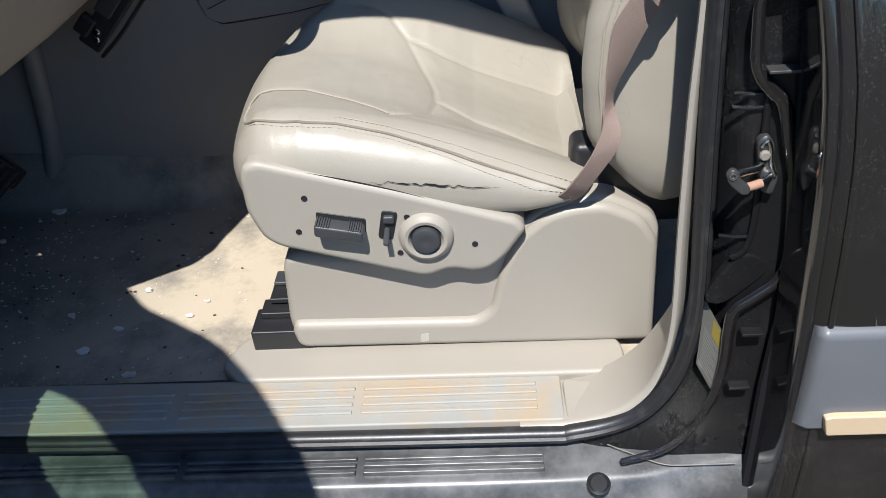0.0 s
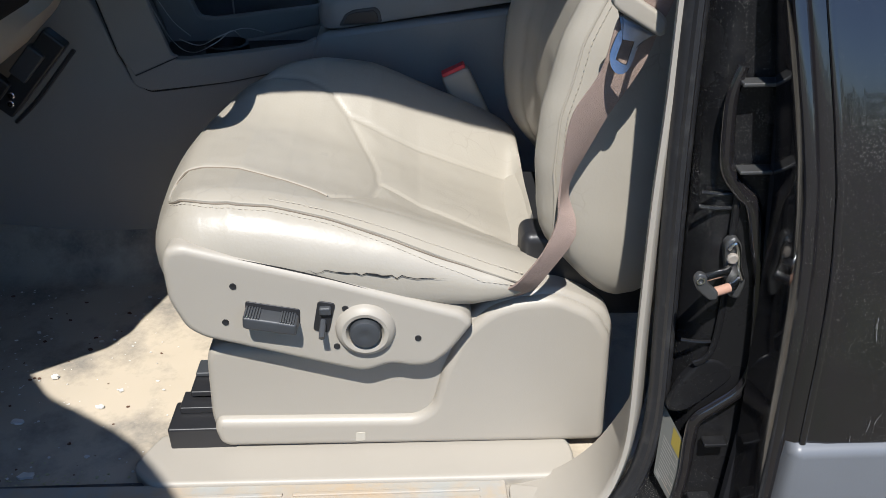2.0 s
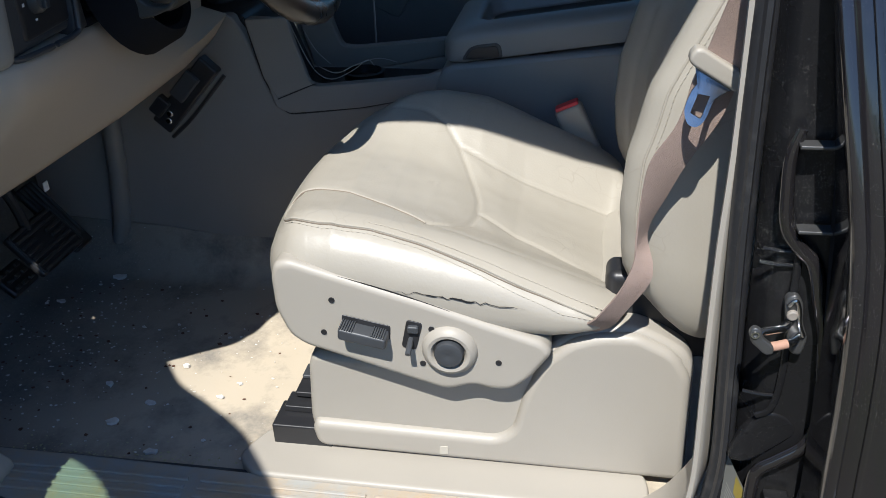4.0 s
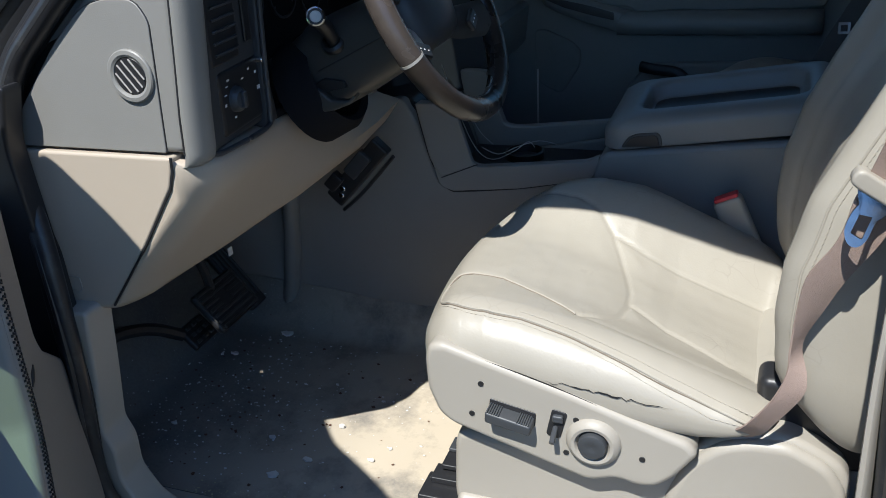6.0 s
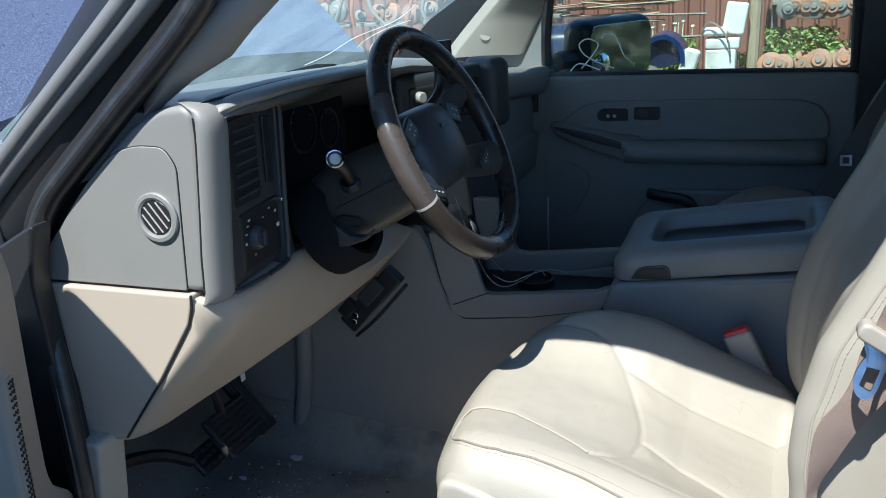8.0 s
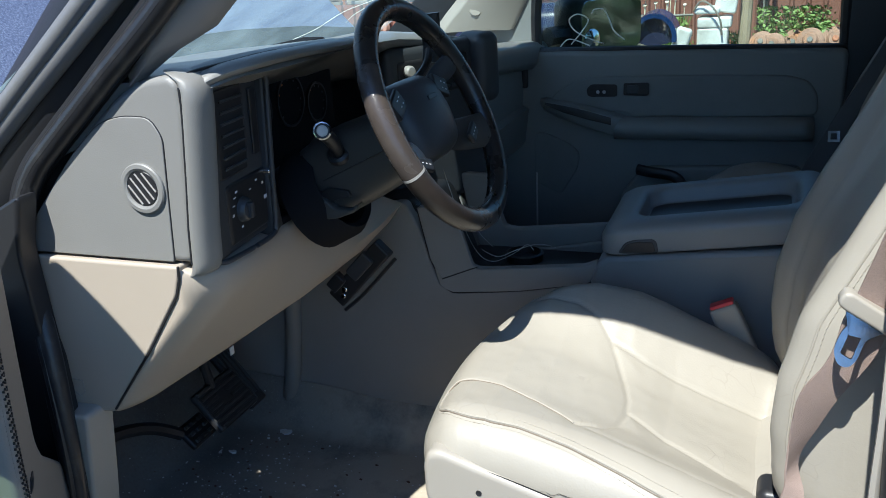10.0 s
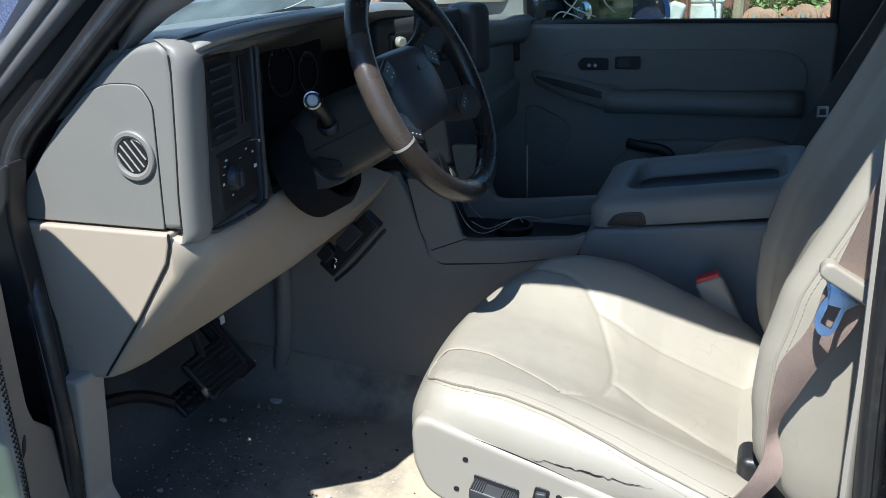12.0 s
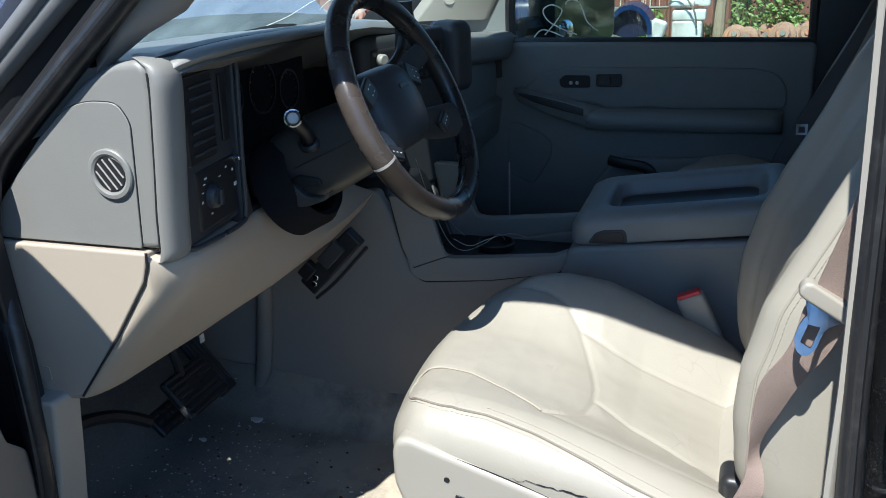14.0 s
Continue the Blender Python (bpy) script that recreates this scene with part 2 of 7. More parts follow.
# ---------------------------------------------------------------- builders
def link(name, bm, material, sharp=35):
    me = bpy.data.meshes.new(name)
    bmesh.ops.recalc_face_normals(bm, faces=bm.faces)
    bm.to_mesh(me)
    bm.free()
    me.shade_smooth()
    me.set_sharp_from_angle(angle=radians(sharp))
    me.materials.append(material)
    ob = new(name, me)
    if 12 < len(me.polygons) < 4000:
        soft = ob.modifiers.new("soft_edges", "WEIGHTED_NORMAL")
        soft.keep_sharp, soft.weight = True, 80
    return ob


def thing(name, base, label, category, group="", kind=""):
    ob = new(name)
    ob.location = base
    return tagged(ob, label, category, group, kind)


def part(name, bm, material, parent, label="", sharp=35):
    ob = link(name, bm, material, sharp)
    ob.parent = parent
    if parent.type == "EMPTY":
        ob.location = -parent.location
    return tagged(ob, label)


def single(name, bm, material, label, category, group="", kind="", sharp=35):
    return tagged(link(name, bm, material, sharp), label, category, group, kind)


def smooth_line(pts, n=8, closed=False):
    """A soft curve through the points."""
    pts = [Vector(p) for p in pts]
    out, k = [], len(pts)
    for i in range(k if closed else k - 1):
        p = [pts[j % k] if closed else pts[min(max(j, 0), k - 1)] for j in (i - 1, i, i + 1, i + 2)]
        for s in range(n):
            t = s / n
            out.append(0.5 * (2 * p[1] + (p[2] - p[0]) * t + (2 * p[0] - 5 * p[1] + 4 * p[2] - p[3]) * t * t + (3 * p[1] - p[0] - 3 * p[2] + p[3]) * t ** 3))
    if not closed:
        out.append(pts[-1])
    return out


def rounded(pts, r=0.01, n=4):
    """A closed outline with its corners rounded."""
    pts = [Vector(p) for p in pts]
    out = []
    for i, p in enumerate(pts):
        a, b = pts[i - 1] - p, pts[(i + 1) % len(pts)] - p
        d = min(r[i] if isinstance(r, (list, tuple)) else r, a.length * 0.45, b.length * 0.45)
        a, b = p + a.normalized() * d, p + b.normalized() * d
        for s in range(n + 1):
            t = s / n
            out.append((1 - t) ** 2 * a + 2 * t * (1 - t) * p + t * t * b)
    return out


def skin(bm, rows, ring=False, caps=False):
    """A surface over rows of points."""
    vs = [[bm.verts.new(p) for p in row] for row in rows]
    for a, b in zip(vs, vs[1:]):
        m = len(a)
        for j in range(m if ring else m - 1):
            bm.faces.new((a[j], a[(j + 1) % m], b[(j + 1) % m], b[j]))
    if caps:
        bm.faces.new(vs[0][::-1])
        bm.faces.new(vs[-1])
    return bm


def skinned(rows, ring=False, caps=False):
    return skin(bmesh.new(), rows, ring, caps)


def plate(outline, axis, lo, hi, bevel=0.004, bm=None, seg=3, back=False):
    """A slab with a 2D outline in the plane across axis; the outline's numbers are the two other coordinates in order. Its lo face is rounded off."""
    own = bmesh.new()
    pts = [Vector((p[0], p[1])) for p in outline]
    m = len(pts)
    area = sum(pts[i - 1].x * pts[i].y - pts[i].x * pts[i - 1].y for i in range(m))
    sgn = 1 if area > 0 else -1
    nrm = []
    for i in range(m):
        t = (pts[(i + 1) % m] - pts[i - 1])
        t = t.normalized() if t.length > 1e-9 else Vector((1, 0))
        nrm.append(Vector((-t.y, t.x)) * sgn)

    def row(w, inset):
        out = []
        for p, q in zip(pts, nrm):
            c = [p.x + q.x * inset, p.y + q.y * inset]
            c.insert("xyz".index(axis), w)
            out.append(c)
        return out
    sg = 1 if hi > lo else -1
    rows = [row(hi, bevel if back else 0)]
    if back:
        rows += [row(hi - sg * bevel * (1 - math.cos(k)), bevel * (1 - math.sin(k))) for k in (0.5, 1.0, 1.5)]
    if bevel > 0:
        rows += [row(lo + sg * bevel * (1 - math.sin(math.pi / 2 * k / seg)), bevel * (1 - math.cos(math.pi / 2 * k / seg))) for k in range(seg + 1)]
    else:
        rows.append(row(lo, 0))
    vs = [[own.verts.new(p) for p in r] for r in rows]
    for u, v in zip(vs, vs[1:]):
        for j in range(m):
            own.faces.new((u[j], u[(j + 1) % m], v[(j + 1) % m], v[j]))
    for r, ring_vs in ((rows[0], vs[0]), (rows[-1], vs[-1])):
        for tri in tessellate_polygon([[Vector(p) for p in r]]):
            try:
                own.faces.new([ring_vs[i] for i in tri])
            except ValueError:
                pass
    return merge(bm, own)


def merge(bm, own, m=None):
    if m is not None:
        bmesh.ops.transform(own, matrix=m, verts=own.verts)
    if bm is None:
        return own
    me = bpy.data.meshes.new("tmp")
    own.to_mesh(me)
    own.free()
    bm.from_mesh(me)
    bpy.data.meshes.remove(me)
    return bm


def rbox(centre, half, r, n=(12, 12, 8), fn=None, bm=None, m=None):
    """A block with rounded edges, bent by fn(point) -> point."""
    own = bmesh.new()
    r = (r, r, r) if isinstance(r, (int, float)) else r
    r = [min(a, b) for a, b in zip(r, half)]
    lines = []
    for h, q, k in zip(half, r, n):
        inner = h - q
        c = 5
        v = [-h + q * (1 - math.cos(math.pi / 2 * i / c)) for i in range(c)]
        v += [-inner + 2 * inner * i / k for i in range(k + 1)] if inner > 1e-6 else [0]
        v += [-x for x in v[:c]][::-1]
        lines.append(v)
    seen = {}
    def vert(p):
        key = tuple(round(x, 6) for x in p)
        if key not in seen:
            inner = [max(-(h - q), min(h - q, x)) for x, h, q in zip(p, half, r)]
            d = Vector([(x - i) / q if q > 1e-9 else 0 for x, i, q in zip(p, inner, r)])
            s = max(abs(x) for x in d)
            if s > 1e-9 and d.length > 1e-9:
                d = d.normalized()
            seen[key] = own.verts.new([i + x * q for i, x, q in zip(inner, d, r)])
        return seen[key]
    for ax in range(3):
        u, v = [k for k in range(3) if k != ax]
        for side in (-half[ax], half[ax]):
            for i in range(len(lines[u]) - 1):
                for j in range(len(lines[v]) - 1):
                    quad = []
                    for a, b in ((i, j), (i + 1, j), (i + 1, j + 1), (i, j + 1)):
                        p = [0, 0, 0]
                        p[ax], p[u], p[v] = side, lines[u][a], lines[v][b]
                        quad.append(vert(p))
                    if len(set(quad)) == 4:
                        try:
                            own.faces.new(quad)
                        except ValueError:
                            pass
    for w in own.verts:
        w.co += Vector(centre)
        if fn:
            w.co = fn(w.co.copy())
    return merge(bm, own, m)


def tube(path, r, n=10, bm=None, closed=False, flat=1.0, up=(0, 1, 0)):
    """A round bar along a path; r is a number or a function of 0..1; flat squeezes it along up."""
    own = bmesh.new()
    path = [Vector(p) for p in path]
    k = len(path)
    rows = []
    ref = Vector(up)
    for i, p in enumerate(path):
        a = path[(i - 1) % k] if closed or i > 0 else p
        b = path[(i + 1) % k] if closed or i < k - 1 else p
        t = (b - a).normalized()
        side = t.cross(ref)
        side = side.normalized() if side.length > 1e-4 else t.orthogonal().normalized()
        top = side.cross(t)
        rad = r(i / max(1, k - 1)) if callable(r) else r
        rows.append([p + side * (rad * math.cos(2 * math.pi * j / n)) + top * (flat * rad * math.sin(2 * math.pi * j / n)) for j in range(n)])
    if closed:
        rows.append(rows[0])
        skin(own, rows, ring=True)
        bmesh.ops.remove_doubles(own, verts=own.verts, dist=1e-6)
    else:
        skin(own, rows, ring=True, caps=True)
    return merge(bm, own)


def drum(centre, axis, r, length, n=24, bevel=0.002, bm=None, r2=None):
    """A turned disc along an axis vector, with softened rims."""
    axis = Vector(axis).normalized()
    u = axis.orthogonal().normalized()
    v = axis.cross(u)
    r2 = r if r2 is None else r2
    prof = [(0.0001, -length / 2), (r - bevel, -length / 2), (r, -length / 2 + bevel), (r2, length / 2 - bevel), (r2 - bevel, length / 2), (0.0001, length / 2)]
    c = Vector(centre)
    rows = [[c + axis * h + (u * math.cos(2 * math.pi * i / n) + v * math.sin(2 * math.pi * i / n)) * q for i in range(n)] for q, h in prof]
    return skin(bm or bmesh.new(), rows, ring=True, caps=True)


def ring(centre, axis, prof, n=32, bm=None):
    """A turned ring from a closed profile of (radius, height)."""
    axis = Vector(axis).normalized()
    u = axis.orthogonal().normalized()
    v = axis.cross(u)
    c = Vector(centre)
    rows = [[c + axis * h + (u * math.cos(2 * math.pi * i / n) + v * math.sin(2 * math.pi * i / n)) * q for q, h in prof] for i in range(n)]
    own = skinned(rows + [rows[0]], ring=True)
    bmesh.ops.remove_doubles(own, verts=own.verts, dist=1e-7)
    return merge(bm, own)


def box(lo, hi, r=0.004, bm=None, n=(1, 1, 1), fn=None, m=None):
    lo, hi = Vector(lo), Vector(hi)
    return rbox((lo + hi) / 2, [abs(x) / 2 for x in (hi - lo)], r, n, fn, bm, m)


def step(x, a, b):
    t = max(0.0, min(1.0, (x - a) / (b - a)))
    return t * t * (3 - 2 * t)

def tab(x, rows):
    """Straight steps through a table of (x, value)."""
    if x <= rows[0][0]:
        return rows[0][1]
    for (a, p), (b, q) in zip(rows, rows[1:]):
        if x <= b:
            return p + (q - p) * (x - a) / (b - a)
    return rows[-1][1]


def dashes(path, r, on=0.0045, off=0.003, bm=None):
    """Short thread stitches along a path."""
    bm = bm or bmesh.new()
    path = [Vector(p) for p in path]
    acc = [0.0]
    for a, b in zip(path, path[1:]):
        acc.append(acc[-1] + (b - a).length)

    def at(d):
        for i in range(len(path) - 1):
            if d <= acc[i + 1]:
                return path[i].lerp(path[i + 1], (d - acc[i]) / max(1e-9, acc[i + 1] - acc[i]))
        return path[-1]
    d = 0.0
    while d + on < acc[-1]:
        tube([at(d), at(d + on / 2), at(d + on)], lambda t: r * (0.6 + 0.8 * (0.5 - abs(t - 0.5))), 5, bm)
        d += on + off
    return bm


def seg_dist(x, y, line):
    best = 9.0
    for (ax, ay), (bx, by) in zip(line, line[1:]):
        dx, dy = bx - ax, by - ay
        t = max(0, min(1, ((x - ax) * dx + (y - ay) * dy) / (dx * dx + dy * dy)))
        best = min(best, math.hypot(x - ax - t * dx, y - ay - t * dy))
    return best


# ---------------------------------------------------------------- the yard
single("ground", box((-80, -60, -0.3), (80, 60, 0.0), 0.01), GROUND, "dry tan dirt ground of a scrap yard", "ground", kind="structure")


def fence():
    bm = bmesh.new()
    prof = []
    x = -16.0
    while x < 10.0:
        prof += [(x, 13.5), (x + 0.10, 13.5), (x + 0.125, 13.455), (x + 0.155, 13.455), (x + 0.18, 13.5)]
        x += 0.22
    skin(bm, [[(a, b, z) for a, b in prof] for z in (0.0, 2.8)])
    skin(bm, [[(a, b + 0.01, z) for a, b in prof] for z in (0.0, 2.8)])
    return single("fence", bm, FENCE, "corrugated red-brown sheet metal fence", "fence", kind="structure", sharp=20)


fence()

# ---------------------------------------------------------------- car body
car = thing("sport_utility_vehicle", (0, 2.0, 0.0), "black sport utility vehicle with open driver door and raised hood", "car")
MID = 2.02


def lean_b(z):
    return (z - 1.02) * -0.066


def shell():
    prof = [(1.24, 0.585), (1.245, 0.594), (1.135, 0.592), (1.122, 0.572), (1.108, 0.562), (1.066, 0.558), (1.05, 0.545), (1.03, 0.50), (1.02, 0.42), (1.04, 0.33), (1.10, 0.30), (1.24, 0.30)]
    xs = [-1.3, -0.9, -0.5, 0.0, 0.25, 0.33, 0.40, 0.45]
    rows = []
    for x in xs:
        k = step(x, 0.2, 0.42)
        rows.append([(x, y + (0.025 * k if z < 0.58 else 0), z + (0.012 * k if 0.5 < z < 0.58 else 0)) for y, z in prof])
    rocker = part("rocker", skinned(rows, ring=True, caps=True), DUSTY, car, "dusty black painted rocker panel")
    for x0, x1 in ((-0.75, -0.432), (-0.42, -0.163), (-0.152, 0.112)):
        for k in range(3):
            y = 1.070 + 0.0125 * k
            part("tread_rib", box((x0, y, 0.556), (x1, y + 0.007, 0.5665), 0.002), DUSTY, rocker)
    part("drain_plug", ring((0.186, 1.046, 0.5585), (0, -0.3, 1), [(0.017, -0.004), (0.017, 0.001), (0.014, 0.003), (0.0125, 0.001), (0.0115, 0.002), (0.0005, 0.002), (0.0005, -0.004)], 20), RUBBER, rocker, "round black rubber plug")
    part("outer_sill_rail", tube([(-1.2, 1.012, 0.505), (0.0, 1.012, 0.505), (0.45, 1.02, 0.505)], 0.016, 8), METAL, rocker, "pale bright rail under the sill")
    part("sealer_line", tube(smooth_line([(0.205, 1.104, 0.5745), (0.246, 1.084, 0.5715), (0.282, 1.068, 0.5695), (0.33, 1.066, 0.570), (0.381, 1.066, 0.571)], 5), 0.0008, 6), IRON, rocker, "thin pale sealer line")
    part("floor_pan", box((-1.5, 1.2, 0.40), (2.6, 2.85, 0.56), 0.01), BLACK, car)
    roof = [(1.10, 1.905), (1.15, 1.99), (1.35, 2.03), (2.02, 2.06), (2.69, 2.03), (2.89, 1.99), (2.94, 1.93), (2.86, 1.92), (2.69, 1.98), (2.02, 2.01), (1.35, 1.98), (1.17, 1.91)]
    part("roof", skinned([[(x, y, z + (0.03 if x < -0.1 else 0) - (0.03 if x > 2.2 else 0)) for y, z in roof] for x in (-0.36, -0.15, 0.05, 0.6, 1.6, 2.6)], ring=True, caps=True), PAINT, car, "black painted roof")
    # Unseen header, stretched forward to keep sun off wheel and console.
    part("sun_blocking_header", skinned([[(-0.34 - 0.10 * (1 - ((y - MID) / 0.9) ** 2), y, 1.905), (-0.585 + 0.055 * step(y, 1.9, 2.3), y, 1.745 + 0.02 * step(y, 1.9, 2.3)), (-0.565 + 0.055 * step(y, 1.9, 2.3), y, 1.73 + 0.02 * step(y, 1.9, 2.3)), (-0.32, y, 1.875), (-0.12, y, 1.93)] for y in (1.24, 1.5, 1.75, 2.02, 2.3, 2.6, 2.82)], ring=True, caps=True), TRIM, car, "unseen beige header added to block sun")
    part("headliner", box((-0.15, 1.20, 1.955), (2.5, 2.83, 1.965), 0.003), TRIM, car, "beige cloth headliner")
    part("tailgate", box((2.58, 1.1, 0.4), (2.66, 2.95, 1.36), 0.02), PAINT, car)
    part("rear_quarter", box((1.52, 1.0, 0.4), (2.6, 1.06, 1.38), 0.02), PAINT, car)
    part("far_rear_side", box((0.42, 2.84, 0.3), (2.6, 2.93, 1.37), 0.02), DKGREY, car)
    for x in (1.42, 2.54):
        for y in (1.06, 2.86):
            part("rear_pillar", box((x, y, 1.36), (x + 0.10, y + 0.05, 1.95), 0.01), PAINT, car)
    part("firewall", box((-1.42, 1.12, 0.35), (-1.36, 2.92, 1.28), 0.01), BLACK, car)
    part("far_rocker", box((-1.36, 2.80, 0.35), (0.45, 2.92, 0.66), 0.02), PAINT, car)
    part("cowl", box((-1.62, 1.15, 1.18), (-1.06, 2.9, 1.30), 0.02), BLACK, car, "black cowl panel below the windshield")

    # wheels, far fender and grille
    for x in (-1.95, 1.55):
        for y, s in ((1.10, -1), (2.88, 1)):
            w = part("wheel", drum((x, y, 0.38), (0, s, 0), 0.38, 0.24, 32, 0.04), RUBBER, car, "black rubber tyre on a grey rim")
            part("rim", drum((x, y + s * 0.10, 0.38), (0, s, 0), 0.22, 0.06, 24, 0.02), SILVER, w, "grey wheel rim")
    part("far_fender", box((-2.6, 2.80, 0.55), (-0.93, 2.95, 1.2), 0.04), PAINT, car)
    part("grille", box((-2.66, 1.08, 0.5), (-2.58, 2.92, 1.15), 0.03), BLACK, car)
    part("engine_cover", box((-2.4, 1.45, 0.6), (-1.5, 2.6, 1.05), 0.08), BLACK, car)


shell()


def pillar_b():
    rows = []
    for z in (0.50, 0.56, 0.60, 0.64, 0.70, 0.76, 0.82, 0.95, 1.10, 1.25, 1.40, 1.60, 1.93):
        l = lean_b(z)
        k = tab(z, [(0.5, 0.3), (0.58, 0.2), (0.60, 0.13), (0.62, 0.07), (0.66, 0.025), (0.70, 0.010), (0.76, 0.0)])
        f = 0.10 * step(0.70 - z, 0.0, 0.16)
        rows.append([(0.345 + l * 0.4 - k, 1.20, z), (0.316 + l * 0.5 - k, 1.128, z), (0.318 + l - k * 0.9, 1.118, z), (0.330 + l - f, 1.100, z), (0.338 + l - f * 0.8, 1.090, z), (0.392 + l, 1.085, z), (0.410 + l, 1.075, z), (0.47, 1.075, z), (0.47, 1.20, z)])
    p = part("b_pillar", skinned(rows, ring=True, caps=True), JAMB, car, "dusty black painted door pillar", sharp=60)
    # raised flange round the latch recess
    edge = smooth_line([(0.328, 1.079, 1.262), (0.322, 1.078, 1.235), (0.324, 1.078, 1.20), (0.330, 1.078, 1.16), (0.347, 1.078, 1.135), (0.363, 1.078, 1.117), (0.376, 1.078, 1.071), (0.387, 1.078, 1.03), (0.399, 1.078, 0.942), (0.400, 1.078, 0.911), (0.391, 1.078, 0.882), (0.367, 1.078, 0.859), (0.347, 1.079, 0.839), (0.344, 1.08, 0.807), (0.345, 1.08, 0.75), (0.338, 1.08, 0.69), (0.315, 1.078, 0.635), (0.28, 1.072, 0.598), (0.22, 1.07, 0.575)], 6)
    part("flange", tube(edge, lambda t: 0.0055 + 0.003 * math.sin(math.pi * t), 12, flat=0.75), PAINT, p, "rounded painted flange edge")
    # pressed ribs inside the latch recess
    part("recess_rib", tube(smooth_line([(0.322, 1.086, 1.215), (0.330, 1.084, 1.18), (0.346, 1.083, 1.13), (0.350, 1.083, 1.06), (0.354, 1.083, 0.98), (0.350, 1.084, 0.93), (0.335, 1.086, 0.915)], 6), 0.004, 8, flat=0.6), JAMB, p, "soft pressed rib")
    for z, x0, x1 in ((1.128, 0.314, 0.345), (1.112, 0.313, 0.344), (0.945, 0.318, 0.352)):
        part("recess_rib", tube(smooth_line([(x0, 1.092, z), ((x0 + x1) / 2, 1.0872, z), (x1, 1.0865, z)], 5), 0.0022, 8), JAMB, p)
    part("dust_shelf", plate(rounded([(0.312, 0.846), (0.322, 0.885), (0.345, 0.922), (0.372, 0.915), (0.386, 0.893), (0.362, 0.867), (0.342, 0.848), (0.330, 0.842)], 0.012), "y", 1.0862, 1.098, 0.004), JAMB, p, "speckled lower shelf of the recess")
    for z, x0 in ((0.805, 0.357), (0.713, 0.352)):
        part("bumper_bracket", box((x0, 1.066, z), (x0 + 0.028, 1.082, z + 0.005), 0.002), JAMB, p, "small pressed bracket")
    for z, x0 in ((1.246, 0.326), (1.158, 0.338)):
        part("hinge_leaf", box((x0, 1.066, z), (x0 + 0.036, 1.083, z + 0.004), 0.0015), DKIRON, p, "bare grey hinge leaf")
        part("leaf_bolt", drum((x0 + 0.044, 1.066, z - 0.012), (-1, -0.5, 0), 0.007, 0.012, 12, 0.002), BLACK, p)
    gap = [(0.50, 0.392), (0.72, 0.390), (0.85, 0.394), (0.95, 0.392), (1.06, 0.380), (1.137, 0.371), (1.247, 0.358), (1.348, 0.343), (1.45, 0.330), (1.6, 0.31)]
    part("body_gap", skinned([[(x, 1.070, z), (x + 0.002, 1.063, z), (x + 0.10, 1.058, z), (x + 0.10, 1.075, z)] for z, x in gap], ring=True, caps=True), MATTE, p, "dark door gap", sharp=60)
    # inner trim, one beige strip along the opening that sweeps into the sill
    line = smooth_line([(0.08, 0, 0.5985), (0.15, 0, 0.602), (0.212, 0, 0.620), (0.254, 0, 0.662), (0.272, 0, 0.725), (0.2765, 0, 0.80), (0.2720, 0, 0.95), (0.2690, 0, 1.10), (0.2695, 0, 1.25), (0.262, 0, 1.55), (0.250, 0, 1.88)], 6)
    rows = []
    for i, q in enumerate(line):
        t = (line[min(i + 1, len(line) - 1)] - line[max(i - 1, 0)]).normalized()
        n = Vector((-t.z, 0, t.x))
        k = step(q.z, 0.62, 0.80)
        rows.append([q - n * (w + e * k) + Vector((0, y, 0)) for w, e, y in ((0.012, 0.004, 1.122), (0.007, 0.003, 1.118), (0.002, 0.003, 1.120), (-0.002, 0.007, 1.127), (0.000, 0.020, 1.16), (0.009, 0.036, 1.23), (0.014, 0.050, 1.23))])
    part("b_pillar_trim", skinned(rows, ring=True, caps=True), TRIM, car, "beige plastic pillar trim", sharp=50)


pillar_b()


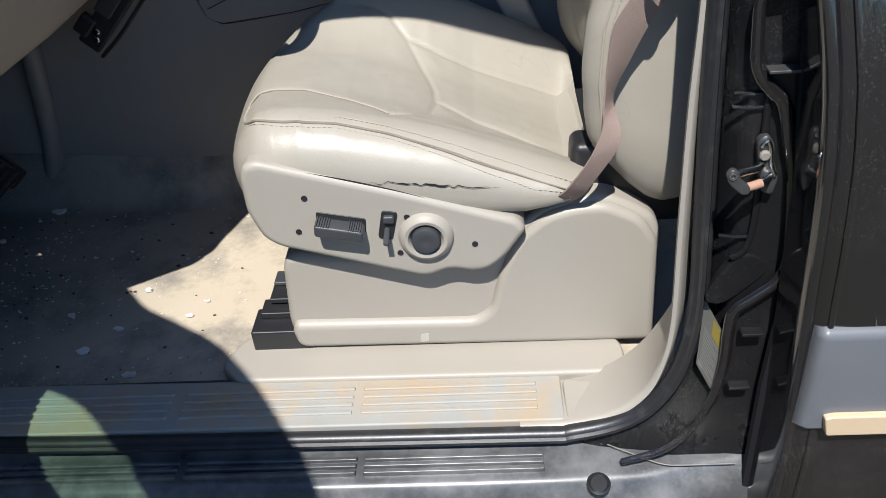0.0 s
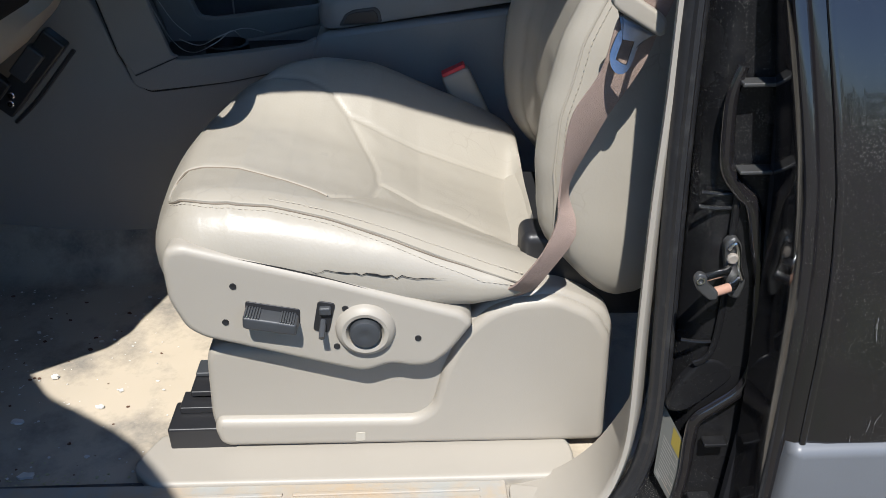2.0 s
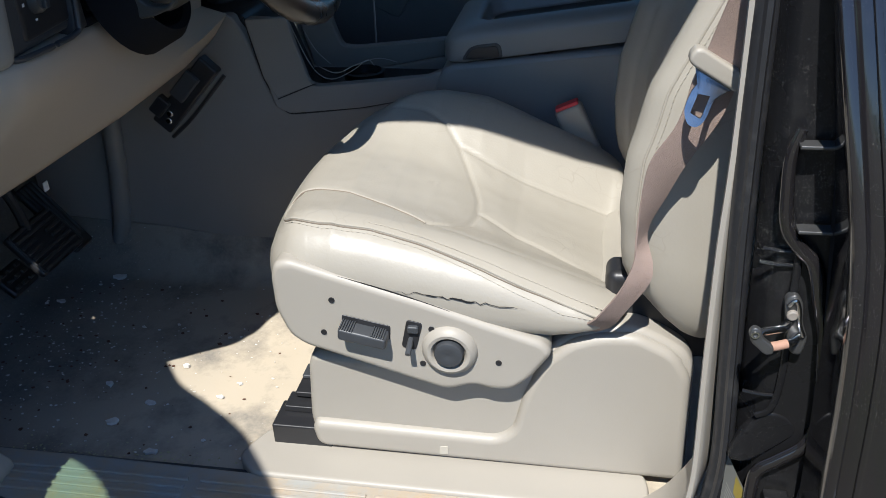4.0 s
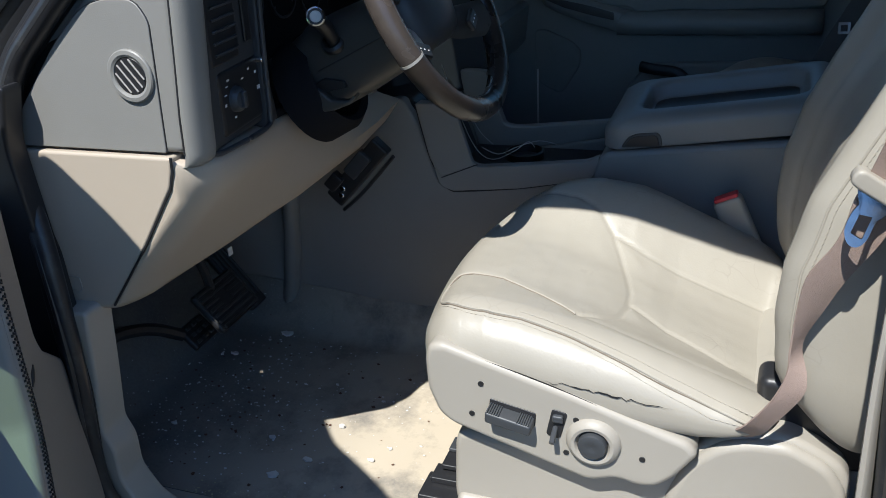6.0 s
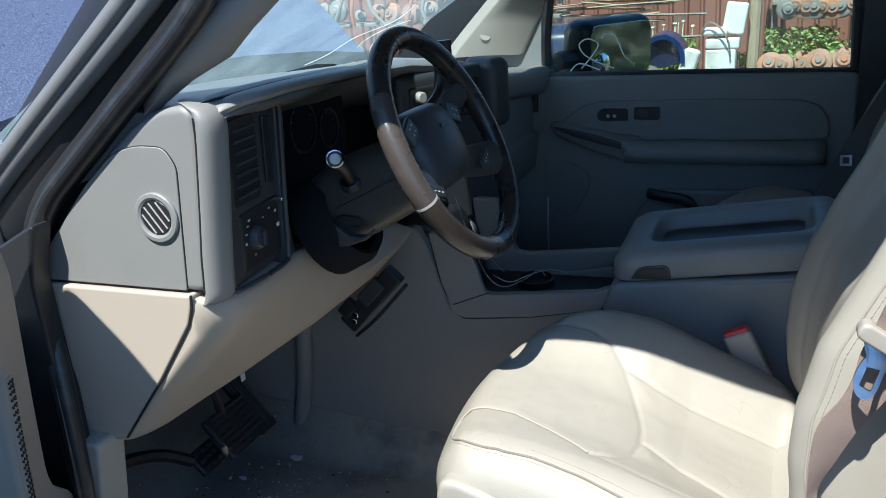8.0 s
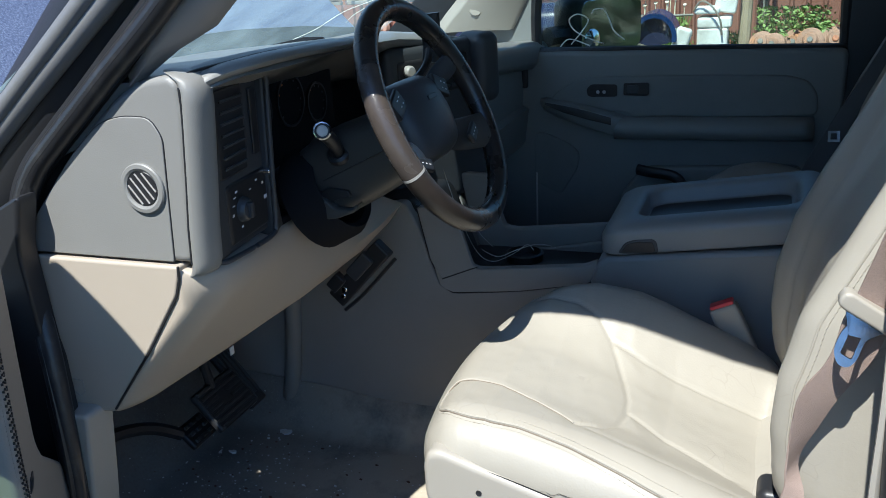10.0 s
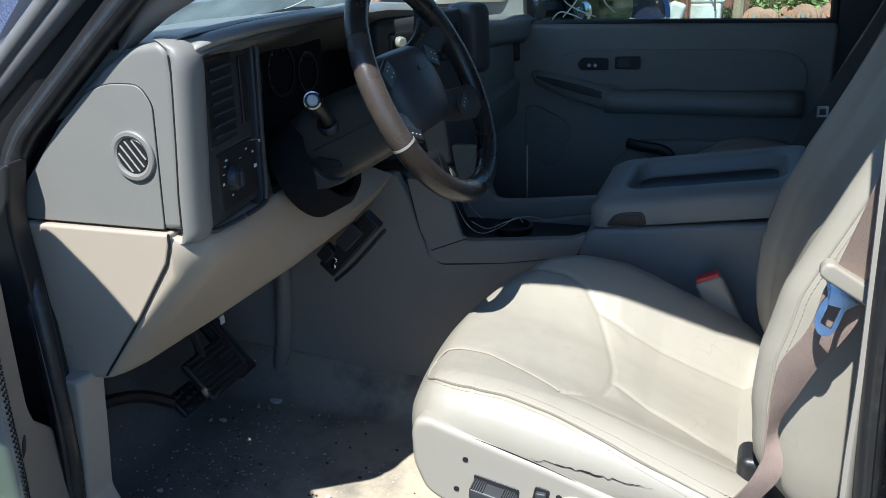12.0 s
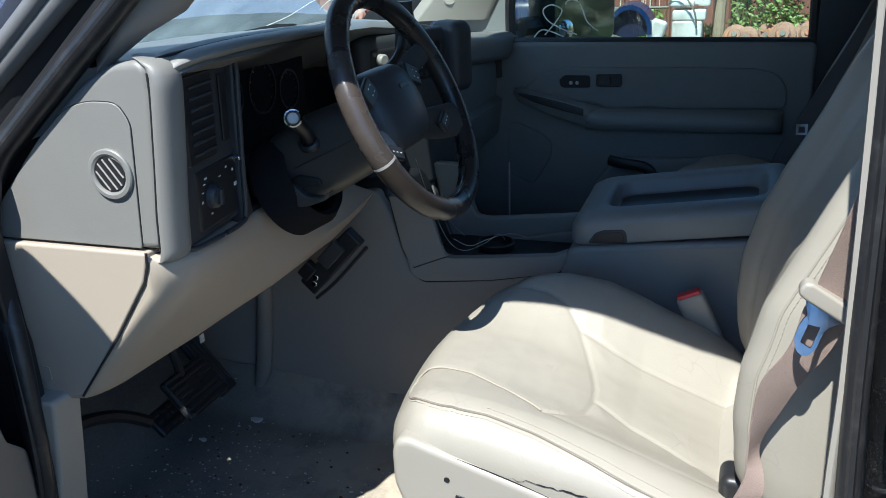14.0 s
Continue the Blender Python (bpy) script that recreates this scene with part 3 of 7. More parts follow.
def striker():
    s = thing("door_striker", (0.35, 1.085, 1.04), "metal door striker bolted to the black pillar", "striker")
    part("back_plate", plate(rounded([(0.342, 1.064), (0.340, 1.078), (0.350, 1.086), (0.359, 1.074), (0.362, 1.050), (0.370, 1.030), (0.366, 1.008), (0.354, 1.012), (0.348, 1.035)], 0.006), "y", 1.074, 1.084, 0.003), DKIRON, s)
    part("plate_edge", tube(smooth_line([(0.344, 1.073, 1.072), (0.350, 1.072, 1.079), (0.355, 1.072, 1.068), (0.358, 1.072, 1.050), (0.364, 1.072, 1.036)], 5), 0.0024, 8), METAL, s, "bright worn plate edge")
    part("upper_bar", tube([(0.350, 1.078, 1.050), (0.340, 1.062, 1.051), (0.312, 1.052, 1.051)], 0.0048, 12), METAL, s, "bright steel bar")
    part("lower_bar", tube([(0.360, 1.078, 1.034), (0.350, 1.060, 1.036), (0.342, 1.056, 1.0355)], 0.0050, 12), METAL, s, "steel pin")
    part("pin_rust", tube([(0.345, 1.057, 1.0358), (0.336, 1.054, 1.0348), (0.328, 1.052, 1.034)], 0.0051, 12), RUST, s, "rust-orange worn pin")
    part("end_link", plate(rounded([(0.3035, 1.053), (0.308, 1.0605), (0.3155, 1.058), (0.319, 1.047), (0.331, 1.037), (0.331, 1.028), (0.323, 1.027), (0.308, 1.041)], 0.004), "y", 1.046, 1.054, 0.002, back=True), DKIRON, s, "dark stamped end link")
    part("link_eye", ring((0.310, 1.0455, 1.052), (0, -1, 0), [(0.0042, -0.001), (0.0042, 0.001), (0.0028, 0.001), (0.0028, -0.001)], 14), METAL, s)
    part("bolt", drum((0.349, 1.071, 1.062), (0, -1, 0), 0.006, 0.006, 10, 0.0015), IRON, s)
    g = thing("label_sticker", (0.325, 1.09, 0.85), "white and yellow information sticker on the door pillar", "sticker")
    def on(p, q, r=0.0):
        # place on the pillar's turned face
        return (0.3165 + p * 0.026, 1.106 - p * 0.022 - r, q)
    def quad(p0, p1, z0, z1, r):
        return skinned([[on(p0, z0 - 0.045 * p0, r), on(p1, z0 - 0.045 * p1, r)], [on(p0, z1 - 0.045 * p0, r), on(p1, z1 - 0.045 * p1, r)]])
    part("paper", quad(0.02, 0.92, 0.728, 0.838, 0.0), LABEL_PAPER, g)
    part("warning_field", quad(0.46, 0.84, 0.806, 0.834, 0.0006), LABEL_YELLOW, g, "yellow printed field")
    for i in range(12):
        part("print_bar", quad(0.15, 0.78 - 0.2 * (i % 3 == 1), 0.738 + 0.0056 * i, 0.7402 + 0.0056 * i, 0.0006), IRON, g)
    part("emblem_ring", quad(0.08, 0.26, 0.733, 0.741, 0.0008), IRON, g)


striker()


def rear_door():
    d = thing("rear_door", (1.0, 1.0, 0.5), "closed glossy black rear side door with grey moulding", "car door")
    def door_y(z):
        return min(1.056, 0.970 + 0.42 * max(0, z - 1.0) ** 2 + 0.10 * max(0, 0.80 - z) ** 2)
    def x_edge(z):
        return tab(z, [(0.5, 0.402), (0.7, 0.400), (0.9, 0.389), (1.03, 0.382), (1.11, 0.376), (1.18, 0.368), (1.24, 0.357), (1.29, 0.347), (1.38, 0.331), (1.45, 0.319)])
    zs = [0.50, 0.56, 0.64, 0.70, 0.76, 0.82, 0.87, 0.90, 0.94, 1.0, 1.05, 1.1, 1.15, 1.2, 1.25, 1.3, 1.34, 1.38, 1.41, 1.45]
    rows = []
    for z in zs:
        x0 = x_edge(z)
        b = door_y(z)
        rows.append([(x0, 1.066, z), (x0 - 0.001, b + 0.03, z), (x0 + 0.004, b + 0.012, z), (x0 + 0.018, b + 0.003, z), (x0 + 0.05, b, z), (0.9, b - 0.004, z), (1.5, b, z), (1.5, 1.066, z)])
    part("skin", skinned(rows, ring=True, caps=True), PAINT, d, "scratched glossy black door skin", sharp=60)
    for off, r in ((0.004, 0.006), (0.026, 0.0035)):
        edge = [(x_edge(z) + off, door_y(z) + (0.010 if off < 0.01 else 0.001), z) for z in (0.52, 0.6, 0.7, 0.8, 0.88, 0.94, 1.0, 1.06, 1.11, 1.15, 1.18, 1.21, 1.24, 1.27, 1.30, 1.34, 1.38, 1.42, 1.45)]
        part("edge_lip", tube(smooth_line(edge, 3), r, 10, flat=0.7), PAINT, d, "rounded glossy door edge")
    prof = [(0.992, 0.739), (0.970, 0.742), (0.962, 0.752), (0.957, 0.826), (0.960, 0.888), (0.968, 0.900), (0.992, 0.904)]
    part("moulding", skinned([[(x, y + (0.010 if x < 0.41 else 0), z) for y, z in prof] for x in (0.400, 0.414, 0.7, 1.5)], ring=True, caps=True), MOULD, d, "grey plastic side moulding", sharp=60)
    part("moulding_strip", plate(rounded([(0.432, 0.748), (0.426, 0.776), (0.436, 0.779), (1.5, 0.779), (1.5, 0.748)], 0.003), "y", 0.952, 0.962, 0.002), STRIPTAN, d, "tan strip set in the moulding")
    part("rocker_cladding", box((0.43, 1.0, 0.42), (1.5, 1.06, 0.51), 0.01), PAINT, d)
    rng = random.Random(5)
    for i in range(44):
        x, z, a, l = rng.uniform(0.44, 0.62), rng.uniform(0.9, 1.38), rng.uniform(1.2, 1.9), rng.uniform(0.006, 0.03)
        b = door_y(z) - 0.0025
        part("scratch", tube([(x, b, z), (x + l * 0.5 * math.cos(a) + rng.uniform(-0.002, 0.002), b, z + l * 0.5 * math.sin(a)), (x + l * math.cos(a), b, z + l * math.sin(a))], 0.00022, 4), SCRATCH, d)
    return d


MOULD = mat("grey_moulding", (0.13, 0.135, 0.145), 0.42, vary=0.1, scale=10, stain=(0.25, 0.25, 0.25), stain_scale=8, stain_lo=0.55, stain_hi=0.9)
STRIPTAN = mat("tan_strip", (0.55, 0.42, 0.27), 0.4, vary=0.05)
rear_door()


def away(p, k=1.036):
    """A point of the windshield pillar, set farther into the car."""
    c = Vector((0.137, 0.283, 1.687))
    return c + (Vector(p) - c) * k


def weatherstrip():
    pts = [(-0.375, 1.135, 1.83), (-0.496, 1.15, 1.673), (-0.655, 1.15, 1.540), (-0.748, 1.15, 1.464), (-0.80, 1.15, 1.418), (-0.834, 1.15, 1.365), (-0.852, 1.148, 1.28), (-0.842, 1.14, 1.12), (-0.825, 1.12, 0.95), (-0.842, 1.12, 0.80), (-0.845, 1.12, 0.70), (-0.815, 1.12, 0.64), (-0.75, 1.12, 0.603), (-0.62, 1.12, 0.590), (0.05, 1.116, 0.587), (0.16, 1.116, 0.591), (0.245, 1.118, 0.620), (0.293, 1.118, 0.69), (0.312, 1.118, 0.80), (0.306, 1.118, 0.95), (0.297, 1.118, 1.10), (0.291, 1.12, 1.25), (0.283, 1.125, 1.55), (0.262, 1.125, 1.84), (0.10, 1.12, 1.905), (-0.22, 1.12, 1.935)]
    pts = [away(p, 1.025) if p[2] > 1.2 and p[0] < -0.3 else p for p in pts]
    line = smooth_line(pts, 10, True)
    part("weatherstrip", tube(line, lambda t: 0.0125 + 0.004 * step(0.32 - t, 0.0, 0.06), 16, closed=True), RUBBER, car, "dusty black rubber door seal")
    # Added filler keeps light out of the gap beside the dash end.
    part("seal_gap_filler", tube(smooth_line([away(p, 1.02) for p in pts[1:10]], 8), 0.022, 10), BLACK, car, "black filler added behind the seal")
    part("weatherstrip_lip", tube([p + Vector((0, -0.012, 0)) for p in line], 0.005, 6, closed=True), RUBBER, car, "thin rubber lip of the seal")


weatherstrip()


def pillars_a():
    for side in (0, 1):
        def at(p):
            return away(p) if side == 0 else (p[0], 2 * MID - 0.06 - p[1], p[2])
        if side == 0:
            edge = (((-0.613, 1.155, 1.539), (-0.640, 1.20, 1.534)), ((-0.578, 1.155, 1.582), (-0.561, 1.20, 1.575)), ((-0.559, 1.155, 1.609), (-0.500, 1.20, 1.602)), ((-0.511, 1.155, 1.641), (-0.462, 1.20, 1.635)), ((-0.469, 1.155, 1.671), (-0.421, 1.20, 1.666)), ((-0.405, 1.155, 1.745), (-0.358, 1.20, 1.742)), ((-0.34, 1.155, 1.85), (-0.298, 1.20, 1.86)), ((-0.27, 1.155, 1.96), (-0.23, 1.20, 1.97)))
            rows = []
            for a, b in edge:
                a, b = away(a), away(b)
                rows.append([a + Vector((-0.01, 0.012, 0.01)), a, a.lerp(b, 0.3) + Vector((0.006, -0.012, -0.004)), a.lerp(b, 0.7) + Vector((0.008, -0.008, -0.006)), b, b + Vector((-0.02, 0.012, 0.02)), a + Vector((-0.03, 0.03, 0.03))])
        else:
            rows = []
            for x0, z0, x1, z1 in [(-0.769, 1.441, -0.564, 1.436), (-0.744, 1.47, -0.551, 1.46), (-0.681, 1.535, -0.517, 1.524), (-0.62, 1.597, -0.485, 1.586), (-0.315, 1.907, -0.325, 1.896)]:
                rows.append([(x0 - 0.02, 2.74, z0 + 0.02), (x0, 2.70, z0), (x0 + 0.012, 2.694, z0 - 0.004), ((x0 + x1) / 2, 2.715, (z0 + z1) / 2), (x1 - 0.012, 2.757, z1 - 0.002), (x1, 2.77, z1), (x1 - 0.02, 2.82, z1 + 0.02)])
        # The near trim gets a darker beige, with its shade in the colour.
        trim = part("a_pillar_trim", skinned(rows, ring=True, caps=True), TRIM_SHADED if side == 0 else TRIM, car, "beige windshield pillar trim", sharp=60)
        if side == 1:
            part("trim_button", drum((-0.662, 2.712, 1.499), (0.35, -0.9, 0.15), 0.020, 0.012, 24, 0.003), TRIM, trim, "round trim cap")
        rows = []
        for x, y, z in [(-1.09, 1.145, 1.20), (-0.99, 1.15, 1.31), (-0.90, 1.15, 1.40), (-0.75, 1.15, 1.54), (-0.625, 1.15, 1.655), (-0.49, 1.145, 1.80), (-0.36, 1.135, 1.93)]:
            rows.append([at(q) for q in ((x - 0.02, y - 0.008, z + 0.02), (x + 0.02, y - 0.006, z - 0.02), (x + 0.05, y + 0.02, z - 0.05), (x + 0.07, y + 0.045, z - 0.05), (x + 0.0, y + 0.06, z + 0.01), (x - 0.06, y + 0.05, z + 0.055))])
        part("a_pillar", skinned(rows, ring=True, caps=True), BLACK, car, "black windshield pillar", sharp=60)
        line1 = [(-1.03, 1.125, 1.32), (-0.854, 1.13, 1.474), (-0.584, 1.13, 1.685), (-0.45, 1.13, 1.80), (-0.35, 1.13, 1.93)]
        line2 = [(-1.03, 1.135, 1.305), (-0.847, 1.14, 1.464), (-0.557, 1.14, 1.683), (-0.43, 1.14, 1.80), (-0.335, 1.14, 1.93)]
        part("pillar_seal", tube([at(p) for p in smooth_line(line1, 10)], 0.013, 16), SEALG, car, "grey rubber seal along the pillar")
        part("pillar_seal", tube([at(p) for p in smooth_line(line2, 10)], 0.0155, 16), SEALG, car, "grey rubber seal along the pillar")
    # windshield glass and its top edge
    rows = [[(-1.22 - 0.10 * (1 - ((y - MID) / 0.9) ** 2), y, 1.31), (-0.75 - 0.08 * (1 - ((y - MID) / 0.9) ** 2), y, 1.60), (-0.34 - 0.10 * (1 - ((y - MID) / 0.9) ** 2), y, 1.91)] for y in (1.20, 1.45, 1.75, 2.02, 2.3, 2.6, 2.84)]
    shield = part("windshield", skinned(rows), SHIELD, car, "dusty windshield glass with pale marker strokes")
    for pts in ([(-1.04, 2.30, 1.47), (-1.00, 2.36, 1.49), (-0.93, 2.40, 1.53), (-0.86, 2.50, 1.56), (-0.80, 2.52, 1.60), (-0.76, 2.46, 1.63)], [(-0.99, 2.52, 1.49), (-0.95, 2.50, 1.515), (-0.90, 2.54, 1.54), (-0.86, 2.62, 1.555)]):
        part("marker_stroke", tube(smooth_line(pts, 5), 0.0009, 6), CHALK, shield, "pale marker stroke on the glass")
    # front hinge pillar, and an unseen filler added against a sun leak
    part("hinge_pillar", plate(rounded([(-1.10, 0.55), (-0.84, 0.55), (-0.85, 0.80), (-0.838, 1.0), (-0.848, 1.30), (-0.82, 1.39), (-1.0, 1.30), (-1.10, 1.2)], 0.02), "y", 1.132, 1.165, 0.006), BLACK, car, "black painted hinge pillar")
    part("cowl_side_filler", plate(rounded([(-1.50, 1.05), (-1.50, 1.40), (-1.15, 1.42), (-0.935, 1.38), (-0.915, 1.05)], 0.01), "y", 1.17, 1.20, 0.004), BLACK, car)
    part("far_hinge_pillar", box((-1.2, 2.82, 0.5), (-0.85, 2.9, 1.35), 0.01), PAINT, car)
    out = [(-0.96, 1.03), (-0.795, 1.035), (-0.815, 0.90), (-0.832, 0.80), (-0.818, 0.765), (-0.822, 0.70), (-0.795, 0.650), (-0.755, 0.622), (-0.755, 0.600), (-0.80, 0.597), (-0.86, 0.63), (-0.90, 0.75), (-0.96, 0.9)]
    part("kick_panel", plate(rounded(out, 0.012), "y", 1.135, 1.195, 0.006, back=True), TRIM, car, "beige kick panel")
    part("fender", skinned([[(x, 1.02 + 0.02 * k, 0.5), (x, 1.0, 0.8), (x, 1.01, 1.1), (x, 1.06, 1.21), (x, 1.2, 1.24), (x, 1.2, 0.5)] for x, k in ((-0.93, 0), (-1.3, 0), (-1.9, 1), (-2.6, 3))], ring=True, caps=True), PAINT, car, "black painted front fender")


pillars_a()


# ---------------------------------------------------------------- hood, raised
def hood():
    h = thing("hood", (-1.3, MID, 1.4), "raised dusty black hood, blue sky reflection in its colour", "hood")
    rows = []
    for t in (0.055, 0.12, 0.3, 0.5, 0.75, 1.0):
        x, z = -1.075 - 0.95 * t, 1.385 + 1.02 * t
        prof = [(1.12, -0.03), (1.15, 0.0), (1.4, 0.012), (1.7, 0.02), (2.02, 0.024), (2.3, 0.02), (2.62, 0.012), (2.87, 0.0), (2.90, -0.03)]
        rows.append([(x + dz * 0.7 - 0.11 * (1 - ((y - MID) / 0.9) ** 2), y, z + dz * 0.7 + 0.05 * (1 - ((y - MID) / 0.9) ** 2)) for y, dz in prof] + [(x - 0.03 - 0.11 * (1 - ((y - MID) / 0.9) ** 2), y, z - 0.015 + 0.05 * (1 - ((y - MID) / 0.9) ** 2)) for y in (2.88, 2.02, 1.14)])
    part("skin", skinned(rows, ring=True, caps=True), HOODP, h, "dusty black hood skin tinted with sky reflection", sharp=50)
    # Rows of pale bars laid on the skin in place of reflections.
    for a, b, c, e in (((-1.268, 2.692, 1.544), (-1.249, 2.93, 1.523), (-1.237, 2.63, 1.51), (-1.216, 2.858, 1.488)), ((-1.278, 2.413, 1.555), (-1.268, 2.54, 1.543), (-1.247, 2.357, 1.521), (-1.235, 2.478, 1.508))):
        a, b, c, e = Vector(a), Vector(b), Vector(c), Vector(e)
        for i in range(4):
            l, r = a.lerp(c, i / 3), b.lerp(e, i / 3)
            for k in range(3):
                part("reflected_bar", tube([l.lerp(r, (k + 0.08) / 3), l.lerp(r, (k + 0.92) / 3)], 0.0032, 6), REFLECTED, h, "thin pale bar drawn as a reflection")
    for y in (1.25, 2.80):
        part("hinge", tube([(-1.30, y, 1.24), (-1.24, y, 1.34), (-1.20, y, 1.45)], 0.014, 8), IRON, h)
    return h


REFLECTED = mat("pale_reflection_paint", (0.30, 0.33, 0.38), 0.4, bump=0)
# Black paint made blue: the sky's reflection is part of the base colour.
HOODP = mat("dusty_paint_with_sky_tint", (0.085, 0.10, 0.165), 0.30, vary=0.3, scale=220, bump=0.25, bscale=240, dist=0.002, stain=(0.24, 0.28, 0.38), stain_scale=260, stain_lo=0.46, stain_hi=0.70)
hood()


# ---------------------------------------------------------------- floor
def floor_z(x, y):
    z = 0.586 + 0.45 * step(-x, 1.02, 1.36) ** 1.2
    z += 0.22 * step(y, 1.80, 2.0) * (1 - step(y, 2.05, 2.25))
    return z + 0.004 * noise.noise((x * 6, y * 6, 0)) + 0.002 * noise.noise((x * 25, y * 25, 3))


def floor_carpet():
    rows = [[(-1.36 + 2.0 * i / 90, 1.225 + 1.595 * j / 80, floor_z(-1.36 + 2.0 * i / 90, 1.225 + 1.595 * j / 80)) for j in range(81)] for i in range(91)]
    return single("floor", skinned(rows), CARPET, "dirty worn grey-beige carpet with debris and dust, front darkened as shade", "carpet", kind="structure", sharp=80)


floor_carpet()


def sill():
    s = thing("sill_plate", (0, 1.18, 0.596), "dusty beige plastic door sill plate with ribs", "sill plate")
    part("plate", plate(rounded([(-0.86, 1.128), (0.146, 1.128), (0.146, 1.222), (-0.70, 1.236), (-0.86, 1.236)], 0.004), "z", 0.604, 0.590, 0.003), SILLP, s, "ribbed beige tread plate")
    part("rear_plate", plate(rounded([(0.149, 1.126), (0.200, 1.126), (0.245, 1.14), (0.278, 1.175), (0.286, 1.214), (0.223, 1.200), (0.149, 1.214)], 0.012), "z", 0.605, 0.590, 0.003), TRIM, s, "smooth rear end of the sill plate")
    part("seat_side_cover", plate(rounded([(-0.40, 1.262), (-0.362, 1.224), (0.146, 1.219), (0.232, 1.2195), (0.249, 1.236), (0.252, 1.27), (0.245, 1.30), (-0.37, 1.33)], 0.016), "z", 0.611, 0.585, 0.006), TRIM, s, "pale plastic cover beside the seat")
    for x0, x1 in ((-0.80, -0.46), (-0.44, -0.172), (-0.158, 0.108)):
        for k in range(4):
            y = 1.150 + 0.0165 * k
            part("rib", box((x0, y, 0.602), (x1, y + 0.007, 0.6072), 0.002), SILLP, s)
    return s


SILLP = mat("dusty_sill_plastic", (0.314, 0.310, 0.287), 0.6, vary=0.1, scale=20, bump=0.2, bscale=400, stain=(0.38, 0.295, 0.195), stain_scale=12, stain_lo=0.42, stain_hi=0.66)
sill()


# ---------------------------------------------------------------- front seats
TOP = [(-0.35, 0.985), (-0.30, 1.014), (-0.22, 1.018), (-0.16, 1.010), (-0.08, 0.992), (0, 0.972), (0.08, 0.945), (0.17, 0.912), (0.21, 0.90)]
DIP = [(-0.33, 0.004), (-0.25, 0.010), (-0.10, 0.016), (-0.04, 0.022), (0.03, 0.034), (0.2, 0.038)]
LOW = [(-0.35, 0.83), (-0.2, 0.85), (0.0, 0.845), (0.1, 0.852), (0.2, 0.885)]
PAD = [(-0.092, -0.163), (-0.058, -0.145), (-0.037, -0.112), (-0.029, -0.07), (-0.033, -0.025), (-0.045, 0.02), (-0.062, 0.065), (-0.082, 0.105), (-0.110, 0.138), (-0.15, 0.160), (-0.21, 0.178), (-0.28, 0.186)]
BAND = [(-0.325, -0.145), (-0.315, -0.122), (-0.295, -0.108), (-0.25, -0.106), (-0.20, -0.120), (-0.149, -0.140), (-0.092, -0.163), (0.0, -0.185), (0.08, -0.193), (0.2, -0.185)]
FAR = [(-0.33, 0.004), (-0.28, 0.012), (-0.216, 0.028), (-0.124, 0.062), (-0.046, 0.068), (0.036, 0.056), (0.126, 0.042), (0.2, 0.038)]
EDGE = [(-0.095, -0.161), (-0.15, -0.140), (-0.20, -0.121), (-0.25, -0.108), (-0.290, -0.110), (-0.312, -0.130), (-0.319, -0.165), (-0.317, -0.187), (-0.303, -0.207), (-0.272, -0.219), (-0.22, -0.2244), (-0.165, -0.2235), (-0.119, -0.2255), (-0.08, -0.2285), (-0.009, -0.238), (0.045, -0.2445), (0.10, -0.249), (0.155, -0.2545), (0.185, -0.2555)]
SEAMS = [PAD, [(-0.030, -0.06), (0.03, -0.082), (0.09, -0.095), (0.2, -0.125)], [(-0.082, 0.105), (-0.017, 0.092), (0.08, 0.090), (0.2, 0.100)]]


def cushion_bend(p, yc):
    x, y, z = p
    c, v = (z - 0.925) / 0.085, (y - yc) / 0.258
    fr = step(0.30 - (x + 0.33) / 0.54, 0, 0.30)
    T = tab(x, TOP) + tab(x, FAR) * step(v, 0.1, 0.85)
    B = tab(x, LOW)
    h = (T + B) / 2 + c * (T - B) / 2
    top = step(c, 0.35, 0.9)
    h -= top * tab(x, DIP) * (1 - step(abs(v), 0.36, 0.80))
    if top > 0:
        d = min(seg_dist(x, y - yc, s) for s in SEAMS)
        h -= top * 0.0032 * math.exp(-(d / 0.0035) ** 2)
        h += top * 0.003 * (1 - math.exp(-(d / 0.02) ** 2))
        h -= top * 0.0016 * math.exp(-(seg_dist(x, y - yc, BAND) / 0.006) ** 2)
        h += top * 0.0007 * noise.noise((x * 38, y * 38, 1)) + top * 0.0012 * noise.noise((x * 12, y * 12, 5))
    else:
        d = 9
    w = y - 0.010 * math.sin(math.pi * min(1, max(0, (c + 1) / 2))) * (1 if v < 0 else -1) * step(abs(v), 0.8, 1)
    return Vector((x + (0.034 if v < 0 else 0.085) * v * v * fr + 0.020 * step(-c, -0.2, 1) * fr, w, h))


def back_bend(p, yc):
    x, y, z = p
    v = (y - yc) / 0.258
    front = 1 - step(x, 0.22, 0.34)
    xf = tab(z, [(0.80, 0.225), (0.84, 0.200), (0.95, 0.183), (1.05, 0.176), (1.13, 0.181), (1.217, 0.203), (1.29, 0.236), (1.37, 0.275), (1.48, 0.325), (1.60, 0.38)])
    dx = 0.045 * front * (1 - step(abs(v), 0.42, 0.86))
    for s in (-1, 1):
        dx += front * 0.004 * math.exp(-((v - s * 0.62) / 0.02) ** 2)
    dx += front * 0.003 * noise.noise((y * 14, z * 14, 2))
    drop = 0.048 * step(x, 0.20, 0.30) * (1 - step(z, 0.90, 1.10))
    return Vector((xf + (x - 0.185) + dx, yc + (y - yc) * (1 - 0.10 * step(z, 1.0, 1.6)), z - drop))


